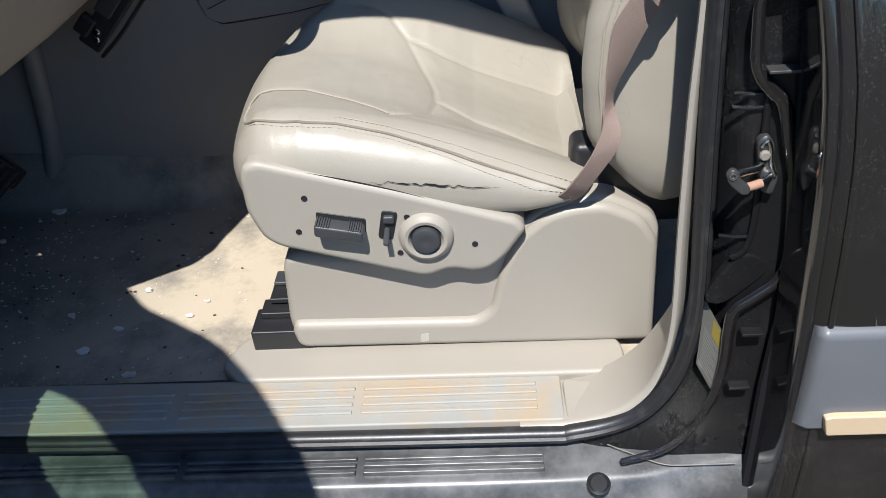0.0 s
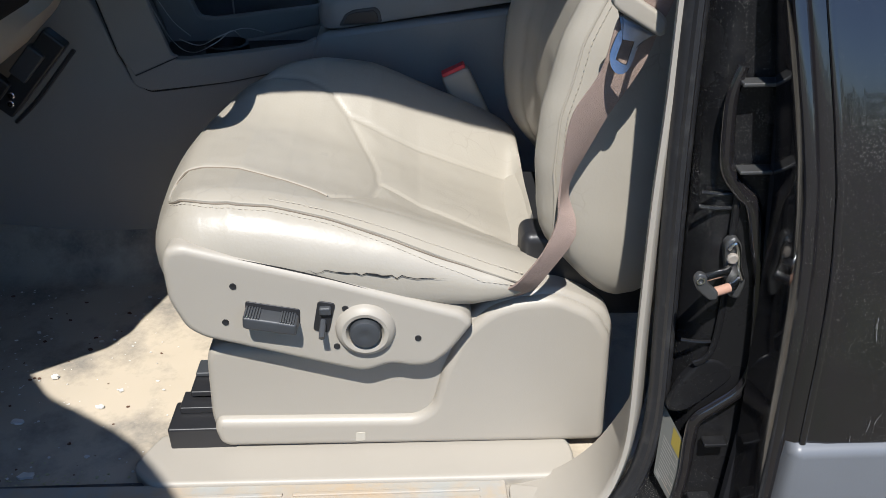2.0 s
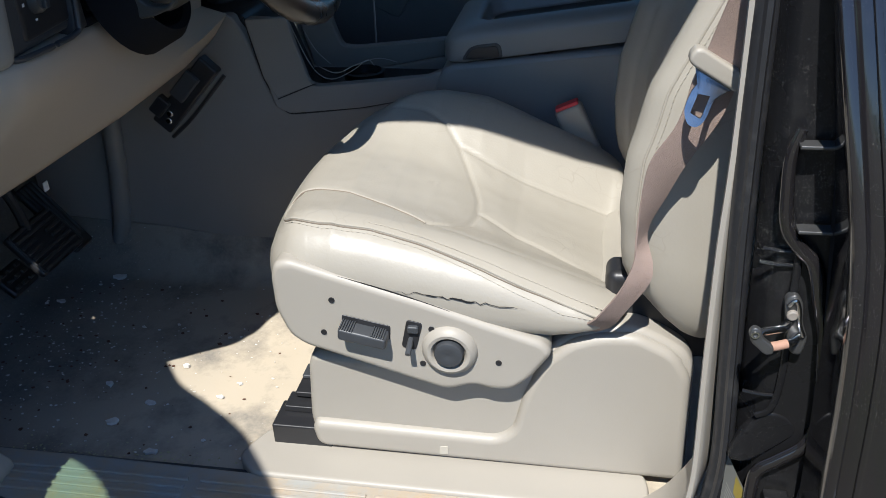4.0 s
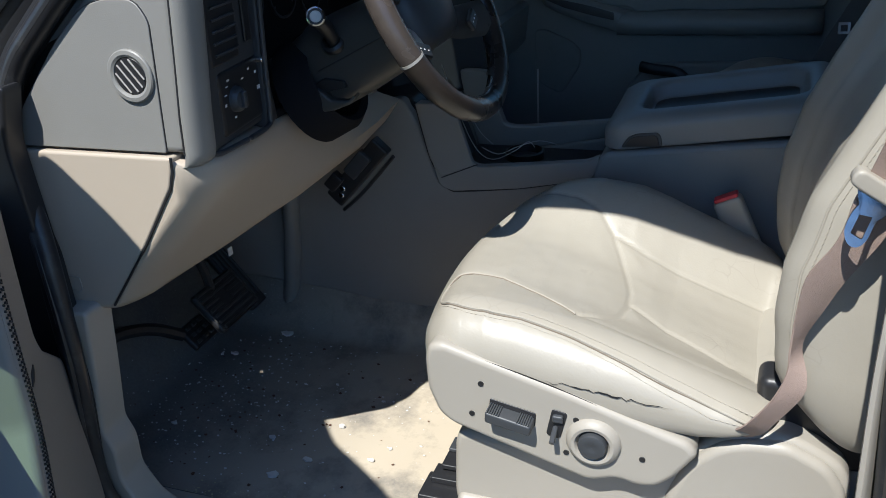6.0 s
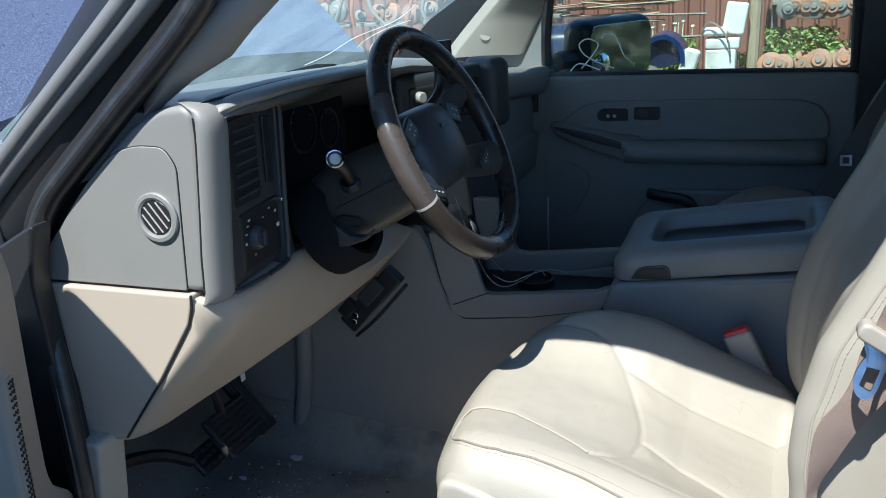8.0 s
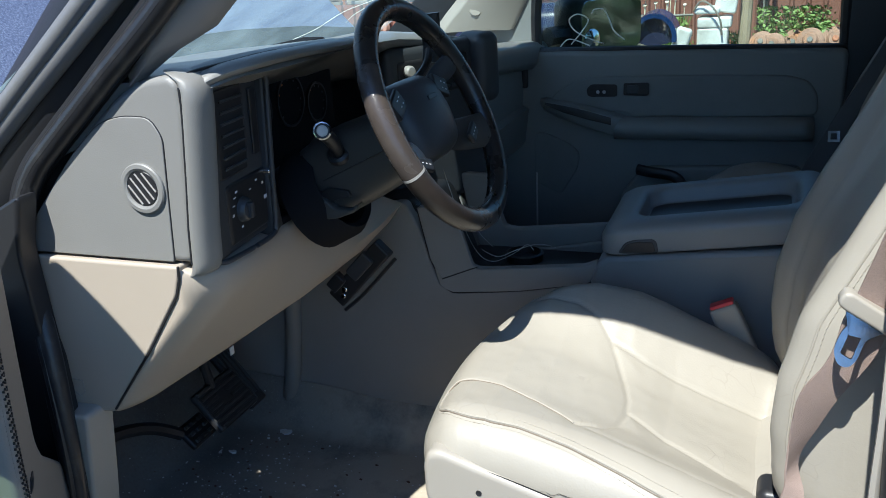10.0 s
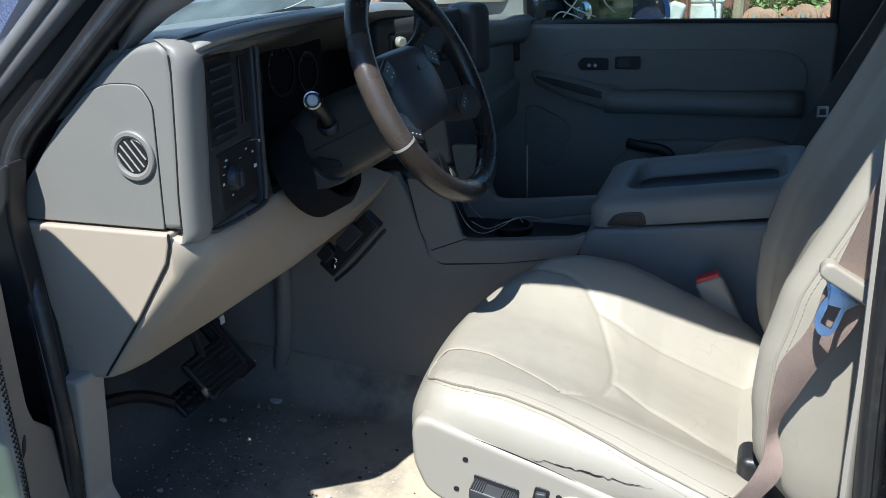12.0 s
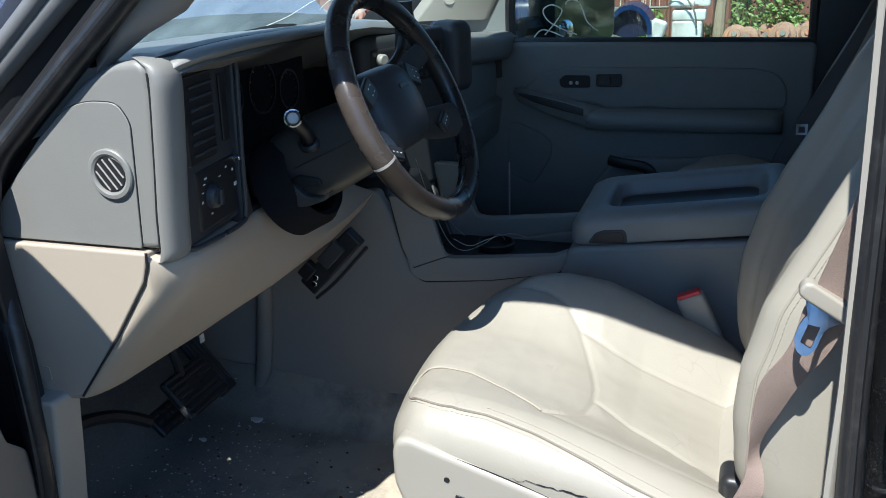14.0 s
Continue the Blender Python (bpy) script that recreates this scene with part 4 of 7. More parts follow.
def front_seat(yc, driver):
    seat = thing("car_seat", (0, yc, 0.6), "worn beige leather power seat with cracked side bolster" if driver else "beige leather passenger seat in shade", "car seat")
    hi = driver
    slid = Vector((0 if driver else 0.13, 0, 0))
    cush = part("cushion", rbox((-0.072, yc, 0.925), (0.276, 0.258, 0.085), (0.075, 0.062, 0.06), (110, 110, 3) if hi else (20, 20, 2), lambda p: cushion_bend(p, yc) + slid * 2.1), LEATHER, seat, "creased beige leather seat cushion", 80)
    back = part("backrest", rbox((0.285, yc, 1.2325), (0.10, 0.258, 0.3375), (0.085, 0.06, 0.10), (6, 60, 40) if hi else (3, 16, 14), lambda p: back_bend(p, yc) + slid), LEATHER, seat, "beige leather backrest with stitched bolster", 80)
    part("headrest", rbox((0.50 + slid.x, yc, 1.70), (0.05, 0.13, 0.09), 0.045, (3, 6, 4)), LEATHER, seat)
    if not driver:
        part("base_trim", box((-0.13, yc - 0.22, 0.60), (0.43, yc + 0.22, 0.86), 0.02), TRIM, seat)
        return seat
    # stitched seam round the cushion's outer edge
    def edge_pt(x, f, up=0.0):
        a = radians(f)
        return cushion_bend((x, yc - 0.196 - 0.062 * math.sin(a), 0.95 + 0.06 * math.cos(a)), yc) + Vector((0, -math.sin(a), math.cos(a))) * up
    def on_top(x, y, up=0.0):
        ix, iy = max(x, -0.273), max(y, yc - 0.196)
        dz = math.sqrt(max(0.0, 1 - ((x - ix) / 0.075) ** 2 - ((y - iy) / 0.062) ** 2))
        return cushion_bend((x, y, 0.95 + 0.06 * dz), yc) + Vector((0, -up * 0.6, up))
    line = smooth_line([(x, y, 0) for x, y in EDGE], 10)
    part("piping", tube([on_top(p.x, yc + p.y, 0.0006) for p in line], 0.0022, 6), LEATHER, cush, "welted seam")
    # Thin dark tube beside the welt: the groove's shade as colour.
    part("seam_groove", tube([on_top(p.x, yc + p.y - 0.0028 * (1 - 0.8 * step(p.x, 0.0, 0.15)), 0.0002) for p in line], 0.0011, 6), SEAMD, cush, "dark line painted as the seam's shade")
    run = [p for p in line[50:]]
    part("stitching", dashes([on_top(p.x, max(yc + p.y - 0.0075, yc - 0.2575), 0.0004) for p in run], 0.0009), THREAD, cush, "pale thread stitching")
    part("stitching", dashes([on_top(p.x, yc + p.y + 0.010, 0.0008) for p in run[60:]], 0.0010), THREAD, cush, "pale thread stitching")
    def side_pt(z, f, up=0.0):
        a = radians(f)
        return back_bend((0.27 - 0.085 * math.cos(a), yc - 0.198 - 0.06 * math.sin(a), z), yc) + Vector((-math.cos(a), -math.sin(a), 0)) * up
    zs = [0.965 + 0.53 * i / 60 for i in range(61)]
    part("stitching", dashes([side_pt(z, 52, 0.001) for z in zs], 0.0009), THREAD, back, "pale thread stitching")
    part("piping", tube([side_pt(z, 45, 0.0005) for z in zs], 0.002, 6), LEATHER, back, "welted seam")
    # torn leather along the side
    rng = random.Random(3)
    up, dn = [], []
    for i in range(30):
        x = -0.125 + 0.19 * i / 29
        z = 0.936 - 0.11 * (x + 0.125) + rng.uniform(-0.003, 0.003)
        w = 0.0042 * math.sin(math.pi * i / 29) * rng.uniform(0.3, 1)
        up.append((x, 1.2705, z + w * 0.45))
        dn.append((x, 1.2705, z - w * 0.35))
    part("tear", skinned([up, dn]), BLACK, cush, "jagged dark tear in the leather")
    # A flat black sheet stands for the shade inside the opening.
    gap = [[(-0.235 + 0.20 * t, 1.2706, 0.961 - 0.058 * t + 0.0055 * math.sin(math.pi * t) ** 0.7), (-0.235 + 0.20 * t, 1.2706, 0.955 - 0.058 * t)] for t in [i / 12 for i in range(13)]]
    part("gap", skinned(gap), BLACK, cush, "black strip for the shaded gap between cushion and side panel")
    # side trim panel with switches
    out = [(-0.300, 0.950), (-0.292, 0.972), (-0.272, 0.978), (-0.22, 0.962), (-0.084, 0.922), (0.088, 0.864), (0.101, 0.846), (0.070, 0.800), (0.045, 0.778), (0.020, 0.774), (-0.012, 0.782), (-0.051, 0.768), (-0.098, 0.782), (-0.181, 0.808), (-0.262, 0.833), (-0.284, 0.850), (-0.300, 0.895)]
    pan = part("side_trim_panel", plate(rounded(out, 0.012), "y", 1.266, 1.34, 0.011, seg=5), TRIM, seat, "beige plastic side panel with seat switches")
    for x, z in ((-0.212, 0.917), (-0.229, 0.861), (-0.070, 0.878), (-0.085, 0.817), (0.025, 0.827)):
        part("screw_hole", ring((x, 1.2655, z), (0, -1, 0), [(0.0047, -0.001), (0.0044, 0.0008), (0.0036, 0.0004), (0.0001, 0.0002), (0.0001, -0.001)], 14), BLACK, pan, "dark empty screw hole")
    out = [(-0.199, 0.894), (-0.129, 0.879), (-0.131, 0.855), (-0.202, 0.868)]
    part("switch_recess", plate(rounded(out, 0.004), "y", 1.2645, 1.272, 0.001), BLACK, pan, "dark switch recess")
    out = [(-0.200, 0.886), (-0.131, 0.871), (-0.133, 0.853), (-0.202, 0.867)]
    sw = part("slide_switch", plate(rounded(out, 0.005), "y", 1.240, 1.270, 0.004), DKGREY, pan, "dark grey ribbed slide switch")
    for x0, x1, nr in ((-0.197, -0.180, 6), (-0.152, -0.136, 6)):
        for i in range(nr):
            x = x0 + (x1 - x0) * i / (nr - 1)
            zt = 0.886 - 0.217 * (x + 0.2)
            part("grip_rib", box((x - 0.0011, 1.241, zt - 0.001), (x + 0.0011, 1.266, zt + 0.0022), 0.0006), DKGREY, sw)
    out = [(-0.105, 0.892), (-0.082, 0.887), (-0.094, 0.840), (-0.115, 0.845)]
    part("recline_slot", plate(rounded(out, 0.006), "y", 1.2642, 1.272, 0.001), BLACK, pan, "black slot of a broken recline switch")
    part("recline_stub", box((-0.104, 1.258, 0.872), (-0.088, 1.270, 0.884), 0.003), DKGREY, pan)
    part("recline_stub", tube([(-0.100, 1.270, 0.862), (-0.101, 1.252, 0.853), (-0.101, 1.242, 0.848)], 0.0042, 8), DKGREY, pan)
    part("knob_ring", ring((-0.045, 1.2665, 0.844), (0, -1, 0), [(0.041, -0.003), (0.040, 0.003), (0.036, 0.009), (0.031, 0.012), (0.026, 0.011), (0.0225, 0.006), (0.0215, -0.003)], 40), TRIM, pan, "raised beige ring")
    part("lumbar_knob", ring((-0.045, 1.2635, 0.844), (0, -1, 0), [(0.0212, -0.004), (0.0212, 0.009), (0.0195, 0.0125), (0.014, 0.0145), (0.006, 0.0125), (0.0001, 0.012), (0.0001, -0.004)], 32), DKGREY, pan, "round dark lumbar button")
    # base cover: recessed face with a proud foot and rear shield
    out = [(-0.276, 0.770), (-0.268, 0.790), (-0.25, 0.794), (-0.099, 0.778), (0.020, 0.766), (0.055, 0.776), (0.079, 0.816), (0.109, 0.846), (0.158, 0.872), (0.214, 0.878), (0.255, 0.860), (0.288, 0.838), (0.301, 0.81), (0.306, 0.603), (-0.262, 0.611), (-0.276, 0.618), (-0.284, 0.66)]
    base = part("base_trim", plate(rounded(out, 0.016), "y", 1.302, 1.36, 0.012, seg=5), TRIM, seat, "beige plastic seat base cover")
    out = [(-0.280, 0.650), (-0.272, 0.668), (0.020, 0.662), (0.044, 0.682), (0.058, 0.745), (0.085, 0.813), (0.125, 0.851), (0.165, 0.866), (0.214, 0.870), (0.270, 0.842), (0.296, 0.80), (0.302, 0.6065), (-0.262, 0.6145), (-0.274, 0.622)]
    part("base_step", plate(rounded(out, 0.018), "y", 1.289, 1.315, 0.013, seg=6), TRIM, base, "proud foot of the base cover")
    part("trim_patch", plate(rounded([(-0.072, 0.622), (-0.058, 0.624), (-0.057, 0.640), (-0.071, 0.639)], 0.003), "y", 1.2882, 1.2892, 0.0003), PATCH, base, "small pale worn patch")
    part("seat_rail", box((-0.350, 1.296, 0.602), (-0.25, 1.36, 0.648), 0.004), BLACK, seat, "black plastic seat rail cover")
    part("seat_rail", box((-0.338, 1.330, 0.648), (-0.25, 1.37, 0.660), 0.003), BLACK, seat, "black plastic seat rail")
    part("seat_rail", box((-0.324, 1.350, 0.664), (-0.25, 1.40, 0.674), 0.003), BLACK, seat, "black plastic seat rail")
    part("seat_rail", box((-0.322, 1.385, 0.674), (-0.25, 1.42, 0.682), 0.003), DKGREY, seat, "worn black seat rail")
    part("seat_frame", box((-0.25, 1.345, 0.62), (0.27, 1.75, 0.845), 0.01), BLACK, seat)
    # Black block put where the gap under the backrest is only shade.
    part("gap_shade_block", box((0.17, 1.34, 0.80), (0.36, 1.40, 0.94), 0.015), BLACK, seat, "black block for the shade between cushion and backrest")
    return seat


PATCH = mat("pale_scuff", (0.42, 0.39, 0.33), 0.6, bump=0)
SEAMD = mat("seam_shadow_leather", (0.17, 0.14, 0.105), 0.7, bump=0)
THREAD = mat("pale_thread", (0.37, 0.335, 0.275), 0.8, bump=0)
front_seat(1.54, True)
front_seat(2.50, False)


def ribbon(edges, thick=0.0014, n=6):
    """A flat strap between two edge lines."""
    a = smooth_line([e[0] for e in edges], n)
    b = smooth_line([e[1] for e in edges], n)
    rows = []
    for i in range(len(a)):
        t = (a[min(i + 1, len(a) - 1)] - a[max(i - 1, 0)]).normalized()
        w = b[i] - a[i]
        nn = t.cross(w).normalized() * thick
        rows.append([a[i] + nn, a[i] + w * 0.5 + nn, b[i] + nn, b[i] - nn, a[i] + w * 0.5 - nn, a[i] - nn])
    return skinned(rows, ring=True, caps=True)


def seat_belt():
    b = thing("seat_belt", (0.25, 1.25, 0.9), "pinkish brown webbing seat belt with metal tongue", "seat belt")
    up = [((0.315, 1.185, 1.62), (0.360, 1.20, 1.61)), ((0.283, 1.20, 1.42), (0.330, 1.212, 1.42)), ((0.254, 1.226, 1.290), (0.303, 1.228, 1.290)), ((0.244, 1.232, 1.258), (0.293, 1.234, 1.258)), ((0.238, 1.235, 1.223), (0.283, 1.236, 1.222)), ((0.229, 1.238, 1.195), (0.272, 1.240, 1.195)), ((0.207, 1.242, 1.153), (0.250, 1.248, 1.152)), ((0.201, 1.245, 1.102), (0.232, 1.262, 1.102)), ((0.199, 1.245, 1.048), (0.213, 1.268, 1.048)), ((0.198, 1.243, 1.015), (0.222, 1.250, 1.012)), ((0.185, 1.243, 0.975), (0.220, 1.246, 0.985)), ((0.165, 1.252, 0.935), (0.195, 1.256, 0.935)), ((0.150, 1.268, 0.905), (0.180, 1.272, 0.900)), ((0.13, 1.30, 0.875), (0.16, 1.305, 0.865))]
    part("webbing", ribbon(up), WEB, b, "pinkish brown woven strap", 60)
    out = [(0.236, 1.282), (0.2365, 1.290), (0.242, 1.297), (0.249, 1.297), (0.289, 1.272), (0.2945, 1.265), (0.294, 1.251), (0.287, 1.249), (0.241, 1.277)]
    part("tongue_cap", plate(rounded(out, 0.005), "y", 1.214, 1.236, 0.004, back=True), TRIM, b, "cream plastic tongue cap")
    # steel tongue with its slot
    bm = bmesh.new()
    outer = smooth_line([(0.243, 1.281), (0.2505, 1.262), (0.242, 1.248), (0.236, 1.230), (0.240, 1.216), (0.250, 1.2125), (0.259, 1.221), (0.268, 1.242), (0.286, 1.251)], 5)
    inner = smooth_line([(0.2495, 1.246), (0.2482, 1.243), (0.2455, 1.236), (0.2425, 1.2275), (0.2440, 1.2257), (0.252, 1.2215), (0.2545, 1.2225), (0.2575, 1.231), (0.262, 1.244)], 5)
    for y in (1.2205, 1.2235):
        skin(bm, [[(p.x, y, p.y) for p in outer], [(p.x, y, p.y) for p in inner]])
        skin(bm, [[(0.243, y, 1.281), (0.2495, y, 1.246)], [(0.286, y, 1.251), (0.262, y, 1.244)]])
    for line in (outer, inner):
        skin(bm, [[(p.x, 1.2205, p.y) for p in line], [(p.x, 1.2235, p.y) for p in line]])
    for w in bm.verts:
        w.co.y += 0.010 - 0.36 * (1.281 - w.co.z)
    part("tongue", bm, TONGUE, b, "bright steel tongue with a square slot")
    k = thing("belt_buckle", (0.10, 1.80, 0.93), "grey belt buckle with red release button", "belt buckle")
    m = pose(0.107, 1.79, 1.0, 0, -24.5, 0)
    part("body", rbox((0, 0, -0.03), (0.026, 0.014, 0.055), 0.008, (2, 2, 4), m=m), TRIM, k)
    part("release_button", rbox((0, 0, 0.027), (0.022, 0.011, 0.004), 0.003, (1, 1, 1), m=m), RED, k, "red release button")
    part("stalk", rbox((0, 0, -0.12), (0.022, 0.010, 0.05), 0.006, (2, 2, 4), m=m), TRIM, k)


seat_belt()


# ---------------------------------------------------------------- dashboard
def dashboard():
    d = thing("dashboard", (-0.7, 2.0, 1.0), "grey and beige plastic dashboard", "dashboard")
    # end of the dash: grey upper body with an access cover, beige lower cover
    up = [(-0.90, 1.284), (-0.80, 1.40), (-0.72, 1.472), (-0.665, 1.515), (-0.61, 1.540), (-0.574, 1.544), (-0.561, 1.533), (-0.5585, 1.49), (-0.569, 1.40), (-0.582, 1.284)]
    end = part("end_panel", plate(rounded(up, 0.012), "y", 1.180, 1.232, 0.010, seg=5), GREY, d, "grey end of the dash")
    cov = [(-0.895, 1.2855), (-0.845, 1.345), (-0.76, 1.432), (-0.70, 1.480), (-0.660, 1.491), (-0.612, 1.489), (-0.597, 1.462), (-0.613, 1.2855)]
    part("access_cover", plate(rounded(cov, [0.004, 0.02, 0.02, 0.02, 0.02, 0.03, 0.01, 0.004]), "y", 1.1775, 1.185, 0.0015), GREY, end, "grey access cover with round vent")
    part("cover_groove", tube([(p.x, 1.1797, p.y) for p in rounded(cov, [0.004, 0.02, 0.02, 0.02, 0.02, 0.03, 0.01, 0.004])], 0.0012, 6, closed=True), BLACK, end, "thin dark groove round the cover")
    low = [(-0.93, 1.02), (-0.90, 1.281), (-0.603, 1.281), (-0.607, 1.262), (-0.616, 1.235), (-0.68, 1.145), (-0.772, 1.030), (-0.86, 1.012)]
    lo = part("lower_end_panel", plate(rounded(low, 0.006), "y", 1.171, 1.23, 0.004), TRIM_TAN, d, "beige lower end cover")
    part("seam_groove", tube([(x, 1.1722, z) for x, z in ((-0.6035, 1.281), (-0.605, 1.262), (-0.6145, 1.2355), (-0.679, 1.145), (-0.770, 1.032))], 0.0022, 6), BLACK, lo, "dark seam beside the knee panel")
    tri = [(-0.862, 1.2, 1.052), (-0.848, 1.2, 1.052), (-0.824, 1.2, 1.050), (-0.824, 1.2, 1.030), (-0.835, 1.2, 1.022), (-0.85, 1.2, 1.033)]
    part("embossed_mark", tube([(x, 1.1708, z + 0.025) for x, y, z in tri], 0.0011, 5, closed=True), TRIM, lo, "small embossed mark")
    # round side vent
    v = part("side_vent", ring((-0.641, 1.176, 1.392), (0, -1, 0), [(0.0355, -0.003), (0.0355, 0.002), (0.034, 0.0035), (0.029, 0.004), (0.0255, 0.002), (0.024, -0.006), (0.030, -0.01)], 36), GREY, end, "round grey vent ring")
    part("vent_throat", drum((-0.641, 1.1755, 1.392), (0, -1, 0), 0.0245, 0.002, 28, 0.0005), BLACK, v)
    for k in (-0.012, -0.004, 0.004, 0.012):
        h = math.sqrt(0.0225 ** 2 - (k * 1.3) ** 2)
        m = pose(-0.641, 1.1735, 1.392, 0, -36, 0)
        part("vent_slat", box((k * 1.3 - 0.0007, -0.001, -h), (k * 1.3 + 0.0007, 0.002, h), 0.0003, m=m), SILVER, v)
    # rounded pillar beside the light switch, and the cluster hood, one grey sweep
    prof = [(-0.60, 1.212), (-0.584, 1.187), (-0.5785, 1.179), (-0.574, 1.1755), (-0.569, 1.1757), (-0.563, 1.179), (-0.558, 1.186), (-0.555, 1.196), (-0.5535, 1.208), (-0.555, 1.218), (-0.561, 1.226), (-0.572, 1.232), (-0.60, 1.234)]
    rows = []
    for z, s, f in ((1.264, 0.86, -0.016), (1.266, 0.93, -0.011), (1.272, 0.98, -0.008), (1.284, 1.0, -0.005), (1.34, 1, 0.0), (1.40, 1, 0.008), (1.48, 1, 0.018), (1.505, 1, 0.021), (1.522, 0.98, 0.022), (1.535, 0.93, 0.018), (1.543, 0.84, 0.008), (1.547, 0.66, -0.002)):
        cx, cy = -0.595, 1.210
        rows.append([(cx + (x - cx) * s + f, cy + (y - cy) * s, z) for x, y in prof])
    part("bezel_pillar", skinned(rows, ring=True, caps=True), GREY, d, "rounded grey bezel pillar", sharp=60)
    part("end_groove", tube([(x, 1.1785, z) for x, z in ((-0.5835, 1.284), (-0.5795, 1.333), (-0.570, 1.40), (-0.560, 1.48), (-0.5575, 1.505), (-0.557, 1.528))], 0.0018, 8), BLACK, d, "dark joint beside the end panel")
    # Cheek and lip take dark grey: shade painted over the bezel's grey.
    rows = []
    for z, x0, y1 in ((1.262, -0.566, 1.452), (1.29, -0.563, 1.44), (1.33, -0.561, 1.425), (1.38, -0.558, 1.412), (1.44, -0.554, 1.405), (1.50, -0.551, 1.405), (1.528, -0.549, 1.41)):
        rows.append([(x0 - 0.012, 1.372, z), (x0 - 0.007, 1.380, z), (x0 - 0.010, 1.388, z), (x0 - 0.022, 0.4 * 1.388 + 0.6 * y1, z), (x0 - 0.055, y1, z), (-0.72, y1 + 0.02, z), (-0.72, 1.372, z)])
    part("hood_cheek", skinned(rows, ring=True, caps=True), DKGREY, d, "inner side of the cluster hood, darkened for its shade", sharp=60)
    part("bezel_lip", tube(smooth_line([(-0.570, 1.222, 1.272), (-0.566, 1.240, 1.268), (-0.563, 1.31, 1.267), (-0.566, 1.362, 1.268), (-0.567, 1.374, 1.282), (-0.563, 1.376, 1.36), (-0.557, 1.378, 1.46), (-0.553, 1.374, 1.515), (-0.552, 1.33, 1.524), (-0.556, 1.245, 1.520), (-0.580, 1.222, 1.50)], 6), 0.0042, 10), DKGREY, d, "rounded lip round the switch panel, darkened for its shade")
    bz = part("light_bezel", box((-0.62, 1.214, 1.270), (-0.565, 1.394, 1.526), 0.010, fn=lambda p: Vector((p.x + 0.05 * (p.z - 1.4) - 0.10 * (p.y - 1.27), p.y, p.z))), DKGREY, d, "dark vent and light switch panel")
    def on(y, z, r=0.0):
        y = 1.212 + (y - 1.256) * 1.84
        return Vector((-0.565 + 0.05 * (z - 1.4) - 0.10 * (y - 1.27) + r, y, z))
    part("air_vent", box((-0.006, 1.272, 1.385), (0.003, 1.318, 1.512), 0.004, fn=lambda p: on(p.y, p.z, p.x)), BLACK, bz, "black air vent")
    for i in range(7):
        z = 1.397 + 0.0160 * i
        part("vent_slat", box((0.0, 1.279, z), (0.006, 1.315, z + 0.004), 0.001, fn=lambda p: on(p.y, p.z, p.x)), DKGREY, bz)
    part("vent_wheel", box((0.0, 1.327, 1.40), (0.005, 1.338, 1.50), 0.002, fn=lambda p: on(p.y, p.z, p.x)), BLACK, bz)
    part("switch_field", box((-0.004, 1.278, 1.283), (0.003, 1.352, 1.375), 0.006, fn=lambda p: on(p.y, p.z, p.x)), BLACK, bz, "black light switch panel")
    part("light_knob", ring(on(1.300, 1.330, 0.004), (1, -0.05, 0), [(0.019, -0.002), (0.018, 0.006), (0.013, 0.012), (0.0001, 0.013), (0.0001, -0.002)], 28), DKGREY, bz, "round headlight knob")
    part("knob_grip", box((0.010, 1.297, 1.318), (0.022, 1.303, 1.342), 0.002, fn=lambda p: on(p.y, p.z, p.x)), DKGREY, bz)
    for y, z, w, h in ((1.287, 1.352, 0.004, 0.0015), (1.290, 1.359, 0.004, 0.003), (1.313, 1.352, 0.004, 0.0015), (1.284, 1.341, 0.004, 0.0015), (1.283, 1.326, 0.003, 0.004), (1.296, 1.303, 0.003, 0.003), (1.316, 1.312, 0.003, 0.004), (1.338, 1.325, 0.006, 0.006), (1.336, 1.350, 0.003, 0.004), (1.325, 1.360, 0.003, 0.003)):
        part("print_mark", box((0.003, y, z), (0.0036, y + w, z + h), 0.0003, fn=lambda p: on(p.y, p.z, p.x)), INK, bz)
    part("dimmer_stub", drum(on(1.343, 1.368, 0.008), (1, 0, 0), 0.004, 0.012, 12, 0.001), CHROME, bz, "bright dimmer stub")
    # top pad across the car
    rows = []
    for y in (1.193, 1.225, 1.26, 1.30, 1.36, 1.45, 1.6, 1.75, 1.9, 2.02, 2.15, 2.28, 2.34, 2.5, 2.65, 2.76, 2.82):
        xf = tab(y, [(1.18, -0.545), (1.26, -0.516), (1.36, -0.508), (1.55, -0.528), (1.85, -0.592), (2.0, -0.62), (2.1, -0.57), (2.26, -0.495), (2.32, -0.52), (2.5, -0.50), (2.8, -0.475)])
        zt = tab(y, [(1.18, 1.533), (1.26, 1.545), (1.55, 1.540), (1.85, 1.520), (2.0, 1.512), (2.26, 1.475), (2.32, 1.435), (2.6, 1.415), (2.8, 1.395)])
        k = 1 - ((y - MID) / 0.86) ** 2
        w = tab(y, [(1.18, 0.012), (1.45, 0.014), (1.9, 0.02), (2.26, 0.035), (2.33, 0.07), (2.8, 0.07)])
        rows.append([(xf - 0.02, y, zt - 0.010 - w), (xf - 0.003, y, zt - 0.004 - w * 0.8), (xf, y, zt - 0.016), (xf - 0.012, y, zt - 0.003), (xf - 0.04, y, zt + 0.002), (-0.80, y, zt - 0.012), (-1.0 - 0.12 * k, y, zt - 0.075), (-1.19 - 0.12 * k, y, 1.335), (-1.15, y, 1.28), (-0.8, y, zt - 0.11)])
    part("top_pad", skinned(rows, ring=True, caps=True), TOPG, d, "grey dash top pad", sharp=55)
